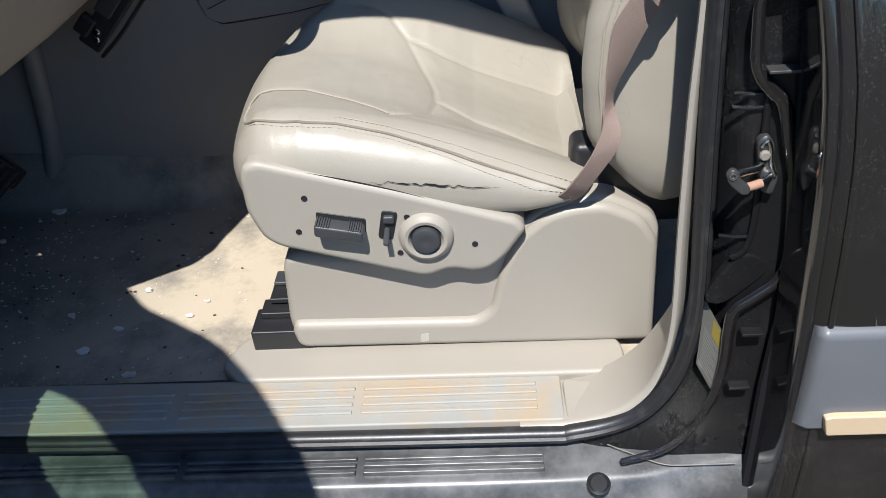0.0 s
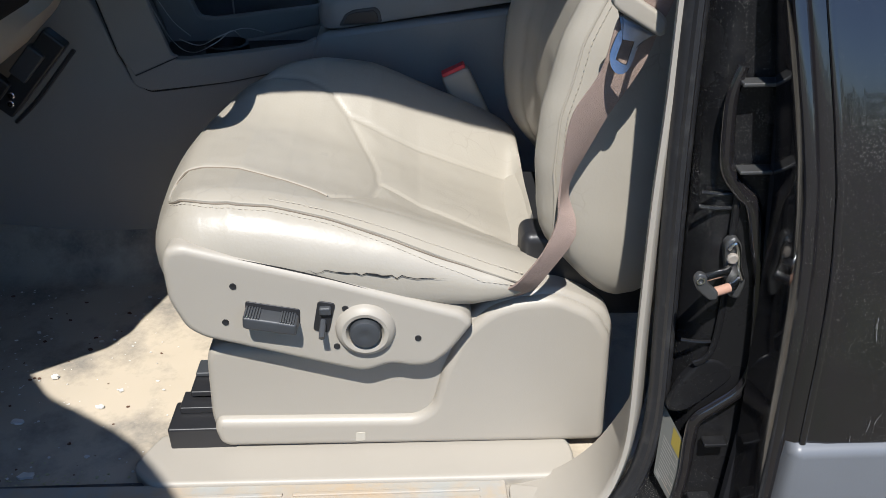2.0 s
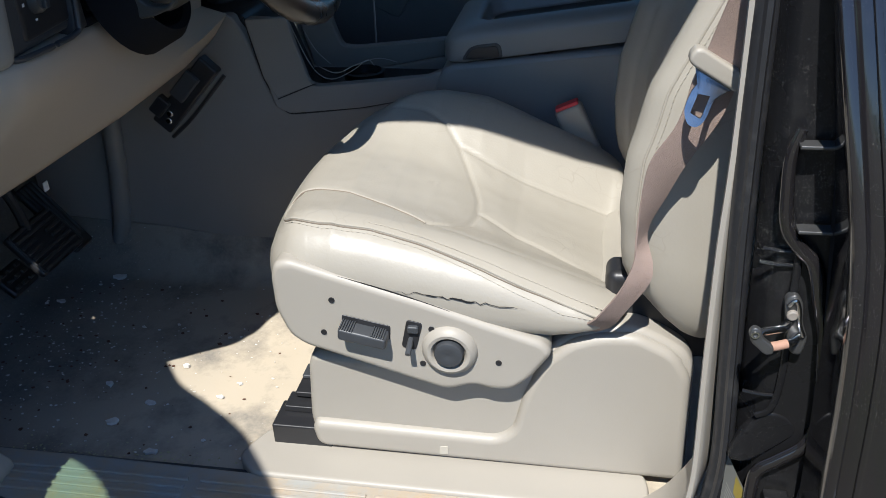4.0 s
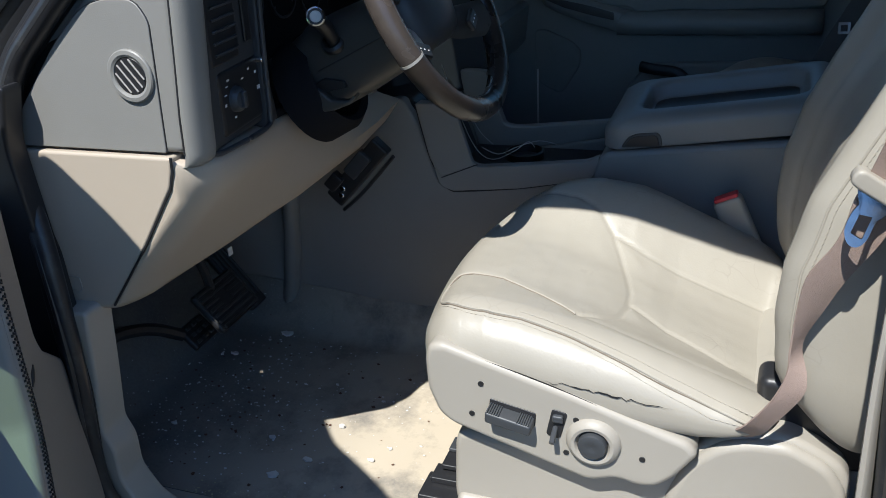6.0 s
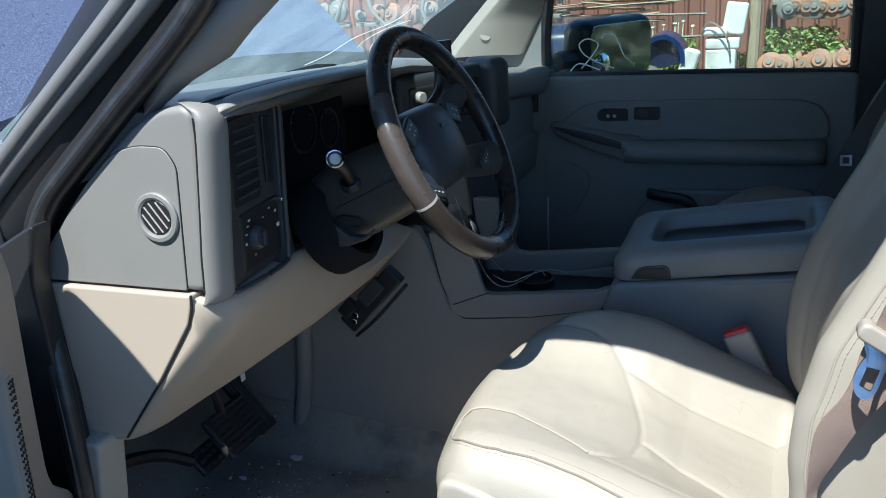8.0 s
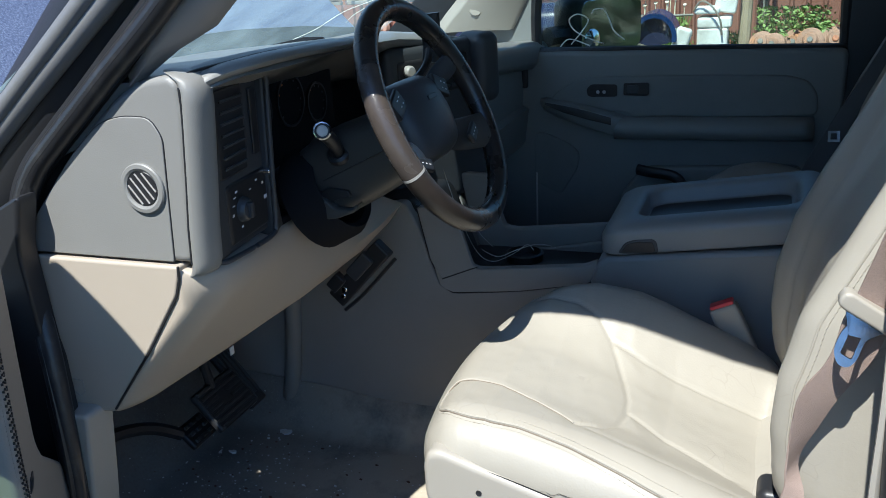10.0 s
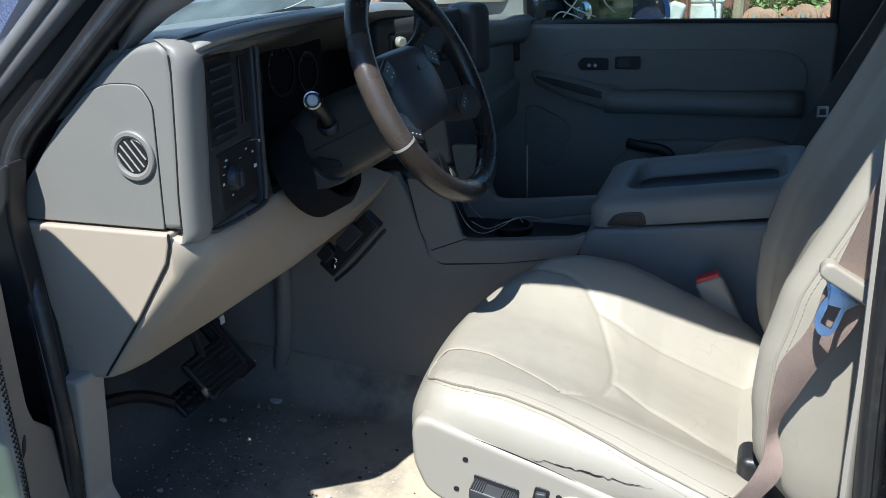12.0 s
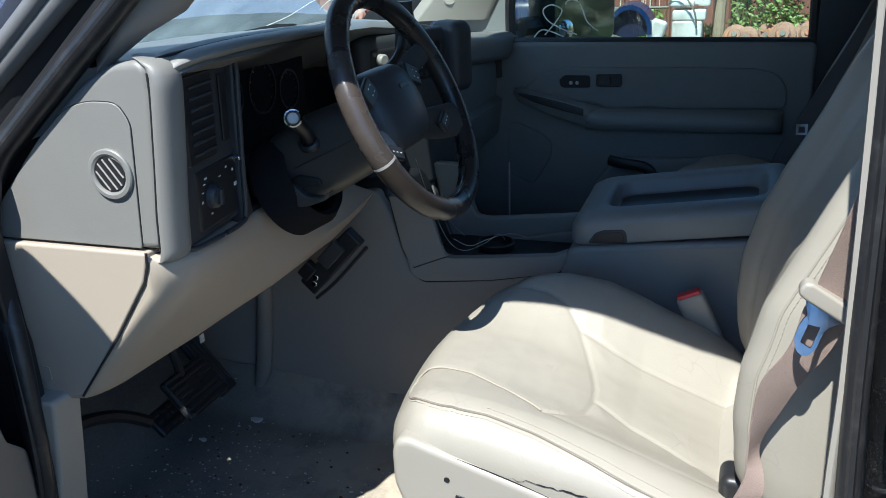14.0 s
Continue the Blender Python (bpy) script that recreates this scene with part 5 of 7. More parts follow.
    brow = [(-0.562, 1.214, 1.516), (-0.551, 1.220, 1.529), (-0.536, 1.240, 1.538), (-0.521, 1.28, 1.5425), (-0.518, 1.36, 1.543), (-0.522, 1.5, 1.538), (-0.545, 1.66, 1.529), (-0.585, 1.82, 1.520)]
    part("brow_roll", tube(smooth_line(brow, 8), lambda t: 0.0205 - 0.004 * t, 16, flat=0.50, up=(0, 0, 1)), GREY, d, "rounded brow over the instruments")
    back = [(-0.600, 1.226, 1.515), (-0.585, 1.228, 1.529), (-0.566, 1.25, 1.540), (-0.557, 1.34, 1.543), (-0.560, 1.5, 1.538), (-0.582, 1.66, 1.529), (-0.622, 1.82, 1.520)]
    part("rear_roll", tube(smooth_line(back, 8), lambda t: 0.0215 - 0.004 * t, 16, flat=0.46, up=(0, 0, 1)), GREY, d, "second rounded roll of the dash top")
    groove = [(-0.561, 1.192, 1.536), (-0.556, 1.205, 1.5435), (-0.542, 1.26, 1.5475), (-0.5365, 1.36, 1.5485), (-0.540, 1.5, 1.543), (-0.563, 1.66, 1.534), (-0.602, 1.82, 1.525)]
    part("roll_groove", tube(smooth_line(groove, 8), 0.0022, 6), BLACK, d, "dark joint between the two rolls")
    # cluster cave
    cl = part("gauge_panel", box((-0.76, 1.36, 1.26), (-0.70, 1.86, 1.52), 0.01), MATTE, d, "dark instrument cluster with pale and amber marks")
    for cy, cz, r in ((1.46, 1.40, 0.045), (1.56, 1.42, 0.05), (1.68, 1.42, 0.05), (1.78, 1.40, 0.04)):
        part("gauge", ring((-0.698, cy, cz), (1, 0, 0), [(r, -0.002), (r, 0.003), (r - 0.004, 0.003), (r - 0.004, -0.002)], 28), BLACK, cl)
        for i in range(9):
            a = radians(-40 + 32 * i)
            q = Vector((-0.6985, cy - math.cos(a) * r * 0.8, cz + math.sin(a) * r * 0.8))
            part("gauge_mark", drum(q, (1, 0, 0), 0.0022, 0.001, 6, 0.0002), AMBER if i in (2, 3) else DKGREY, cl)
    part("cave_floor", box((-0.72, 1.36, 1.252), (-0.60, 1.86, 1.266), 0.004), MATTE, d)
    part("upper_core", box((-1.1, 1.30, 1.27), (-0.765, 2.78, 1.40), 0.02), BLACK, d)
    # beige knee panel
    rows = []
    for y, xb, zb, xt, zt in ((1.1735, -0.775, 1.026, -0.606, 1.267), (1.176, -0.769, 1.026, -0.597, 1.266), (1.182, -0.763, 1.026, -0.587, 1.265), (1.192, -0.757, 1.026, -0.577, 1.264), (1.208, -0.750, 1.026, -0.567, 1.263), (1.2315, -0.742, 1.027, -0.560, 1.262), (1.30, -0.722, 1.036, -0.564, 1.259), (1.375, -0.697, 1.047, -0.579, 1.255), (1.47, -0.672, 1.060, -0.597, 1.246), (1.56, -0.65, 1.07, -0.602, 1.24), (1.66, -0.63, 1.085, -0.603, 1.24), (1.74, -0.61, 1.10, -0.604, 1.24), (1.84, -0.60, 1.12, -0.60, 1.24)):
        rows.append([(xt - 0.06, y, zt + 0.012), (xt - 0.012, y, zt + 0.008), (xt, y, zt - 0.004), (xt - 0.005, y, zt - 0.05), (xb + 0.045, y, zb + 0.055), (xb + 0.012, y, zb + 0.012), (xb, y, zb), (xb - 0.04, y, zb - 0.004), (-0.9, y, zb + 0.05), (-0.9, y, zt)])
    part("knee_panel", skinned(rows, ring=True, caps=True), TRIM_TAN, d, "beige knee panel", sharp=55)
    # centre stack, turned to the driver
    m = Matrix.Translation((-0.555, 2.115, 1.36)) @ pose(0, 0, 0, 0, 0, -29)
    st = part("centre_panel", box((-0.05, -0.155, -0.26), (0.0, 0.155, 0.115), 0.02, m=m), DKGREY, d, "dark radio and climate panel")
    part("radio", box((-0.01, -0.125, 0.0), (0.004, 0.085, 0.085), 0.008, m=m), BLACK, st, "black radio face")
    for y, z, r in ((-0.100, 0.062, 0.013), (-0.100, -0.028, 0.016), (-0.02, -0.028, 0.016)):
        part("dial", drum(m @ Vector((0.012, y, z)), m.to_3x3() @ Vector((1, 0, 0)), r, 0.018, 20, 0.003), SILVER, st, "silver ribbed dial")
    part("tape_slot", box((0.002, -0.08, 0.028), (0.008, 0.02, 0.037), 0.002, m=m), SILVER, st)
    for i in range(5):
        part("radio_key", box((0.003, -0.075 + 0.025 * i, 0.010), (0.008, -0.056 + 0.025 * i, 0.018), 0.002, m=m), DKGREY, st)
    for y in (0.10, 0.125):
        part("air_vent", box((-0.004, y, 0.0), (0.005, y + 0.014, 0.09), 0.003, m=m), BLACK, st)
    part("stack_hood", box((-0.06, 0.095, -0.04), (0.035, 0.165, 0.125), 0.025, n=(2, 2, 3), m=m), DKGREY, d, "rounded dark end of the centre bezel")
    # passenger side
    rows = []
    for y in (2.26, 2.32, 2.5, 2.7, 2.80):
        rows.append([(-0.60, y, 1.37), (-0.535, y, 1.36), (-0.530, y, 1.28), (-0.535, y, 1.215), (-0.515, y, 1.205), (-0.53, y, 1.10), (-0.60, y, 1.04), (-0.75, y, 1.04), (-0.75, y, 1.37)])
    part("passenger_fascia", skinned(rows, ring=True, caps=True), GREYD, d, "grey passenger fascia", sharp=50)
    part("side_outlet", box((-0.54, 2.725, 1.265), (-0.515, 2.775, 1.365), 0.008), BLACK, d, "dark passenger side outlet")
    part("outlet_knob", drum((-0.508, 2.752, 1.335), (1, -0.2, 0), 0.008, 0.012, 12, 0.002), SILVER, d)
    return d


TOPG = mat("dash_top_grey", (0.19, 0.19, 0.185), 0.34, vary=0.06, scale=12, bump=0.3, bscale=450)
dashboard()


# ---------------------------------------------------------------- steering
WC = Vector((-0.345, 1.54, 1.424))
WN = Vector((math.cos(radians(25)), 0, math.sin(radians(25))))
WV = Vector((-math.sin(radians(25)), 0, math.cos(radians(25))))
WU = Vector((0, 1, 0))


def on_wheel(a, r, h=0.0):
    return WC + WU * (-r * math.cos(radians(a))) + WV * (r * math.sin(radians(a))) + WN * h


def wheel():
    w = thing("steering_wheel", (-0.36, 1.5, 1.43), "worn dark leather steering wheel with silver spokes", "steering wheel")
    def arc(a0, a1, n, r=0.183):
        return [on_wheel(a0 + (a1 - a0) * i / n, r) for i in range(n + 1)]
    # worn lower left and bottom leather, sunlit stretch coloured lighter, dark top
    rim = part("rim", tube(arc(34, 300, 70), 0.0182, 18, up=tuple(WN)), WHEEL_LEATHER, w, "dark leather rim")
    part("rim_wrap", tube(arc(-18, 34, 20), 0.0188, 18, up=tuple(WN)), WHEEL_WORN_LIT, w, "worn brown-grey leather section")
    part("rim_wrap", tube(arc(-60, -19, 20), 0.0186, 18, up=tuple(WN)), WHEEL_LOW, w, "worn brown-grey leather section")
    part("seam_ring", tube(arc(-19.2, -18, 2), 0.0191, 18, up=tuple(WN)), SILVER, w, "pale worn seam")
    part("rim_stitching", dashes([on_wheel(a, 0.163, 0.006) for a in range(100, 300, 4)], 0.0012, 0.005, 0.004), RUBBER, rim)
    basis = Matrix((-WU, WV, WN)).transposed().to_4x4()
    def bend(p):
        q = Vector(p)
        q.z -= 6 * (q.x * q.x + q.y * q.y) * 0.4
        q.x *= 1 - 1.6 * max(0, -q.y)
        return q
    hub = part("airbag_cover", rbox((0, 0.005, -0.022), (0.088, 0.070, 0.030), 0.028, (10, 8, 2), bend, m=Matrix.Translation(WC) @ basis), DKGREY, w, "dark airbag cover")
    part("emblem", merge(None, plate(rounded([(-0.018, 0.026), (0.018, 0.026), (0.016, 0.034), (-0.016, 0.034)], 0.002), "z", 0.0075, 0.002, 0.001), Matrix.Translation(WC) @ basis), BLACK, hub, "plain dark emblem shape")
    for a, flip in ((24, 1), (156, -1)):
        e, f = on_wheel(a, 0.172), on_wheel(a, 0.075, -0.028)
        part("upper_spoke", tube(smooth_line([f, (f + e) / 2 - WN * 0.014, e], 5), 0.020, 12, flat=0.45, up=tuple(WN)), DKGREY, w)
        pod = Matrix.Translation(on_wheel(a, 0.100, -0.013)) @ basis @ pose(0, 0, 0, 0, 0, -a if flip > 0 else 180 - a)
        pd = part("switch_pod", rbox((0, 0, 0), (0.024, 0.017, 0.0045), 0.004, (3, 3, 1), m=pod), BLACK, w, "dark switch pod")
        for i in range(4):
            part("key_mark", rbox((-0.012 + 0.012 * (i % 2), -0.006 + 0.012 * (i // 2), 0.0046), (0.0022, 0.0010, 0.0004), 0.0004, (1, 1, 1), m=pod), INK, pd)
    for a, flip in ((-22, 1), (202, -1)):
        e, f = on_wheel(a, 0.170), on_wheel(a - 14 * flip, 0.060, -0.030)
        part("lower_spoke", tube(smooth_line([f, (f + e) / 2 - WN * 0.012, e], 5), lambda t: 0.026 + 0.006 * t, 12, flat=0.4, up=tuple(WN)), SILVER if flip > 0 else COLG, w, "worn silver spoke cover" if flip > 0 else "grey spoke cover")
        pod = Matrix.Translation(on_wheel(a - 4 * flip, 0.128, -0.006)) @ basis @ pose(0, 0, 0, 0, 0, -a if flip > 0 else 180 - a)
        pd = part("switch_pod", rbox((0, 0, 0), (0.022, 0.011, 0.0045), 0.004, (3, 3, 1), m=pod), BLACK, w, "dark switch pod")
        for i in range(3):
            part("key_mark", rbox((-0.011 + 0.011 * i, 0, 0.0046), (0.0020, 0.0010, 0.0004), 0.0004, (1, 1, 1), m=pod), INK, pd)
    c = thing("steering_column", (-0.5, 1.5, 1.3), "dark grey steering column shroud with stalks", "steering column")
    sec = []
    for h, ry, rz in ((-0.045, 0.052, 0.050), (-0.055, 0.060, 0.058), (-0.10, 0.062, 0.064), (-0.16, 0.064, 0.070), (-0.21, 0.064, 0.072), (-0.225, 0.058, 0.066), (-0.32, 0.050, 0.055)):
        row = []
        for i in range(28):
            a = 2 * math.pi * i / 28
            ca, sa = math.cos(a), math.sin(a)
            row.append(WC + WN * h + WU * (ry * math.copysign(abs(ca) ** 0.6, ca)) + WV * (rz * math.copysign(abs(sa) ** 0.6, sa) - 0.012))
        sec.append(row)
    sh = part("shroud", skinned(sec, ring=True, caps=True), COLG, c, "grey column shroud", sharp=50)
    part("shroud_seam", tube([WC + WN * h - WU * 0.0642 + WV * (-0.012) for h in (-0.06, -0.13, -0.21)], 0.0012, 5), BLACK, sh)
    part("collar", ring(WC - WN * 0.245 - WV * 0.035, tuple(WN), [(0.092, -0.04), (0.089, 0.01), (0.078, 0.026), (0.068, 0.018), (0.066, -0.04)], 32), MATTE, c, "black boot round the column")
    part("tilt_recess", plate(rounded([(-0.542, 1.302), (-0.521, 1.314), (-0.485, 1.31), (-0.482, 1.298), (-0.506, 1.294), (-0.532, 1.283)], 0.004), "y", 1.4725, 1.49, 0.002), BLACK, sh, "dark recess of the tilt lever")
    part("tilt_lever", plate(rounded([(-0.565, 1.294), (-0.55, 1.302), (-0.526, 1.296), (-0.508, 1.281), (-0.48, 1.28), (-0.462, 1.292), (-0.471, 1.276), (-0.506, 1.263), (-0.535, 1.259), (-0.558, 1.272)], 0.006), "y", 1.462, 1.482, 0.004, back=True), COLG, c, "grey curved tilt lever")
    k = Vector((-0.494, 1.426, 1.419))
    root = WC - WN * 0.165 - WU * 0.055 + WV * 0.01
    s = part("multifunction_stalk", tube(smooth_line([root, root.lerp(k, 0.5) + WN * 0.004, k], 5), lambda t: 0.009 + 0.004 * t, 12), BLACK, c, "black turn signal stalk")
    dirn = (k - root).normalized()
    dirn = Vector((0.46, -0.86, 0.22)).normalized()
    part("stalk_knob", drum(k + dirn * 0.002, tuple(dirn), 0.0145, 0.03, 20, 0.004), BLACK, s)
    part("stalk_cap", drum(k + dirn * 0.018, tuple(dirn), 0.0088, 0.003, 20, 0.001), SILVER, s, "pale round stalk cap")
    part("cap_ring", ring(k + dirn * 0.0175, tuple(dirn), [(0.0142, -0.001), (0.0142, 0.001), (0.0118, 0.0018), (0.0110, -0.001)], 24), CHROME, s, "bright ring on the knob")
    part("stalk_boot", ring(root.lerp(k, 0.12), tuple((k - root).normalized()), [(0.020, -0.004), (0.019, 0.004), (0.014, 0.007), (0.010, 0.004), (0.010, -0.004)], 20), BLACK, s, "dark ribbed stalk boot")
    g = WC - WN * 0.13 + WU * 0.05 + WV * 0.03
    sft = part("gear_lever", tube(smooth_line([g, g + Vector((0.0, 0.10, 0.03)), g + Vector((0.015, 0.19, 0.065)), g + Vector((0.02, 0.215, 0.10))], 6), 0.008, 10), BLACK, c, "black column shifter")
    part("lever_handle", tube(smooth_line([g + Vector((0.02, 0.215, 0.075)), g + Vector((0.022, 0.222, 0.11)), g + Vector((0.02, 0.222, 0.165))], 5), lambda t: 0.017 + 0.004 * t, 12, flat=0.6), BLACK, sft, "flat black shifter handle")


COLG = mat("column_grey", (0.050, 0.049, 0.046), 0.45, vary=0.1, bump=0.15)
wheel()


# ---------------------------------------------------------------- under the dash
def pedals():
    p = thing("brake_pedal", (-0.95, 1.5, 0.75), "wide dark ribbed rubber brake pedal", "pedal")
    m = Matrix.Translation((-0.90, 1.598, 0.792)) @ pose(0, 0, 0, 0, 50, 0)
    part("pad", rbox((0, 0, 0), (0.05, 0.07, 0.009), 0.008, (3, 4, 1), m=m), BLACK, p)
    for i in range(7):
        x = -0.042 + 0.014 * i
        for y0, y1 in (((-0.062, 0.062),) if i not in (2, 3) else ((-0.062, -0.018), (0.014, 0.062))):
            part("tread", rbox((x, (y0 + y1) / 2, 0.010), (0.0036, (y1 - y0) / 2, 0.003), 0.002, (1, 1, 1), m=m), PEDG, p, "worn rubber tread")
    part("tread_rim", tube([m @ Vector(q) for q in rounded([(-0.047, -0.067, 0.0095), (0.047, -0.067, 0.0095), (0.047, 0.067, 0.0095), (-0.047, 0.067, 0.0095)], 0.01)], 0.0022, 6, closed=True), PEDG, p)
    part("arm", tube(smooth_line([(-0.92, 1.585, 0.80), (-0.93, 1.59, 0.86), (-0.96, 1.59, 0.94), (-1.02, 1.58, 1.12)], 5), 0.010, 8), BLACK, p)
    part("arm_tag", box((-0.866, 1.595, 0.902), (-0.863, 1.609, 0.920), 0.001), INK, p, "small pale square mark")
    a = thing("accelerator_pedal", (-0.95, 1.72, 0.8), "dark ribbed accelerator pedal", "pedal")
    m = Matrix.Translation((-0.945, 1.705, 0.79)) @ pose(0, 0, 0, 0, 52, 0)
    part("pad", rbox((0, 0, 0), (0.085, 0.030, 0.008), 0.007, (4, 2, 1), m=m), BLACK, a)
    for i in range(4):
        part("tread", rbox((-0.01, -0.020 + 0.0133 * i, 0.009), (0.07, 0.003, 0.0025), 0.0015, (1, 1, 1), m=m), DKGREY, a)
    part("arm", tube(smooth_line([m @ Vector((-0.06, 0, -0.01)), m @ Vector((-0.11, 0, -0.03)), (-1.10, 1.72, 1.05)], 5), 0.009, 8), BLACK, a)
    b = thing("parking_brake_pedal", (-1.05, 1.35, 0.75), "small black studded parking brake pedal", "pedal")
    m = Matrix.Translation((-0.965, 1.568, 0.722)) @ pose(0, 0, 0, 0, 45, 0)
    part("pad", rbox((0, 0, 0), (0.030, 0.040, 0.008), 0.007, (2, 2, 1), m=m), BLACK, b)
    for i in range(3):
        for j in range(3):
            part("stud", rbox((-0.018 + 0.018 * i, -0.022 + 0.022 * j, 0.009), (0.004, 0.007, 0.004), 0.002, (1, 1, 1), m=m), PEDG, b)
    part("arm", tube(smooth_line([(-0.975, 1.53, 0.735), (-1.0, 1.48, 0.775), (-1.02, 1.42, 0.80), (-1.04, 1.32, 0.83), (-1.10, 1.25, 0.95)], 5), 0.014, 8), BLACK, b)
    part("bracket", box((-1.16, 1.24, 0.72), (-0.98, 1.30, 0.76), 0.006), BLACK, b)
    h = thing("wiring_bracket", (-0.65, 1.78, 1.0), "loose black bracket hanging under the dash", "bracket")
    m = Matrix.Translation((-0.635, 1.775, 1.036)) @ pose(0, 0, 0, 0, -46, 0)
    part("plate", rbox((0, 0, 0), (0.088, 0.014, 0.022), 0.005, (3, 1, 1), m=m), BLACK, h)
    part("clip", rbox((0.02, -0.012, 0.010), (0.032, 0.010, 0.016), 0.004, (2, 1, 1), m=m), DKGREY, h)
    part("clip", rbox((-0.05, -0.014, 0.024), (0.020, 0.010, 0.014), 0.004, (2, 1, 1), m=m), BLACK, h)
    for x, z in ((-0.062, -0.006), (-0.048, 0.001)):
        part("screw", drum(m @ Vector((x, -0.017, z)), (0, -1, 0), 0.0065, 0.006, 12, 0.0015), CHROME, h, "bright screw head")
    part("bent_rod", tube(smooth_line([m @ Vector((-0.09, -0.01, -0.03)), m @ Vector((-0.02, -0.012, -0.036)), m @ Vector((0.09, -0.008, -0.034))], 5), 0.004, 6), BLACK, h)
    t = thing("tunnel_trim", (-0.95, 1.85, 0.6), "grey trim post beside the pedals", "trim")
    part("post", tube(smooth_line([(-0.93, 1.885, 0.62), (-0.90, 1.875, 0.72), (-0.878, 1.868, 0.85), (-0.862, 1.86, 1.0), (-0.855, 1.85, 1.08)], 5), 0.02, 12), GREY, t)


PEDG = mat("worn_pedal_rubber", (0.03, 0.03, 0.029), 0.6, vary=0.4, scale=80)
pedals()


# ---------------------------------------------------------------- centre console
def rrect(x0, x1, y0, y1, r, n=6):
    out = []
    for cx, cy, a0 in ((x1 - r, y0 + r, -90), (x1 - r, y1 - r, 0), (x0 + r, y1 - r, 90), (x0 + r, y0 + r, 180)):
        for i in range(n + 1):
            a = radians(a0 + 90 * i / n)
            out.append((cx + r * math.cos(a), cy + r * math.sin(a)))
    return out


def console():
    k = thing("centre_console", (0, MID, 0.6), "grey plastic centre console with padded lid and open tray", "console")
    def lift(x):
        return 0.125 * (x + 0.13) + 0.08 * max(0.0, x) ** 2
    def rowz(pts, z, tilt=1.0):
        return [(x, y, z + tilt * lift(x)) for x, y in pts]
    L = (-0.145, 0.275, 1.868, 2.185)
    rows = []
    for ins, z in ((0.004, 1.074), (0.0, 1.080), (0.0, 1.113), (0.004, 1.124), (0.014, 1.133), (0.030, 1.137)):
        rows.append(rowz(rrect(L[0] + ins * 1.6, L[1] - ins, L[2] + ins, L[3] - ins, 0.035), z))
    T = (-0.078, 0.222, 1.925, 2.120)
    for ins, z in ((-0.012, 1.139), (-0.004, 1.136), (0.0, 1.129), (0.004, 1.108), (0.010, 1.102)):
        rows.append(rowz(rrect(T[0] + ins, T[1] - ins, T[2] + ins, T[3] - ins, 0.04), z))
    lid = part("lid", skinned(rows, ring=True, caps=True), CONG, k, "padded grey lid with a long tray", sharp=50)
    bm = skinned([rowz(rrect(T[0] + 0.011, T[1] - 0.011, T[2] + 0.011, T[3] - 0.011, 0.03), 1.1035), rowz(rrect(0.06, 0.08, 2.01, 2.03, 0.008), 1.1038)], ring=True, caps=False)
    part("tray_mat", bm, BLACK, lid, "dark tray mat")
    out = [(-0.108, 1.083), (-0.094, 1.105), (-0.078, 1.112), (-0.040, 1.116), (-0.033, 1.110), (-0.029, 1.088)]
    part("latch_frame", plate(rounded(out, 0.006), "y", 1.8655, 1.869, 0.0015), DKGREY, lid)
    out = [(-0.101, 1.086), (-0.090, 1.103), (-0.076, 1.108), (-0.043, 1.111), (-0.038, 1.106), (-0.035, 1.090)]
    part("latch", plate(rounded(out, 0.005), "y", 1.8635, 1.868, 0.0015), LATCH, lid, "dark brown lid latch")
    # left wall: box body, low rail of the bin, side of the stack
    body = [(-0.155, 0.60), (-0.165, 1.02), (-0.150, 1.060), (-0.125, 1.072), (0.285, 1.118), (0.31, 0.60)]
    part("box_body", plate(rounded(body, 0.012), "y", 1.872, 2.18, 0.012, back=True), CONG, k, "grey console box")
    rail = [(-0.497, 0.975), (-0.470, 0.962), (-0.32, 0.977), (-0.17, 1.006), (-0.155, 1.03), (-0.150, 1.058), (-0.178, 1.045), (-0.30, 1.032), (-0.40, 1.022), (-0.428, 1.026), (-0.44, 1.06), (-0.468, 1.155), (-0.537, 1.158), (-0.527, 1.10), (-0.513, 1.035)]
    part("bin_wall", plate(rounded(rail, 0.008), "y", 1.878, 1.900, 0.003, back=True), SIDEG, k, "grey side rail of the open bin")
    part("far_bin_wall", plate(rounded(rail, 0.010), "y", 2.155, 2.18, 0.005, back=True), GREY, k)
    part("bin_floor", box((-0.50, 1.896, 0.955), (-0.14, 2.17, 0.975), 0.004), BLACK, k, "black bin floor")
    part("cup_holder", ring((-0.36, 2.08, 0.985), (0, 0, 1), [(0.045, -0.01), (0.045, 0.006), (0.040, 0.008), (0.038, -0.01)], 24), BLACK, k)
    low = [(-1.10, 0.70), (-1.10, 0.95), (-0.92, 1.0), (-0.80, 1.12), (-0.57, 1.165), (-0.544, 1.12), (-0.511, 1.01), (-0.497, 0.976), (-0.468, 0.964), (-0.32, 0.979), (-0.16, 1.009), (-0.15, 0.60), (-0.5, 0.64), (-0.80, 0.68)]
    part("side_panel", plate(rounded(low, 0.016), "y", 1.882, 1.91, 0.006), SIDEG, k, "plain grey-beige tunnel side panel")
    part("stack_side_cover", plate(rounded([(-0.538, 1.156), (-0.514, 1.035), (-0.49, 0.994), (-0.407, 1.028), (-0.418, 1.032), (-0.44, 1.108), (-0.451, 1.16)], 0.006), "y", 1.8745, 1.886, 0.003), SIDEG, k, "plain grey cover beside the centre stack")
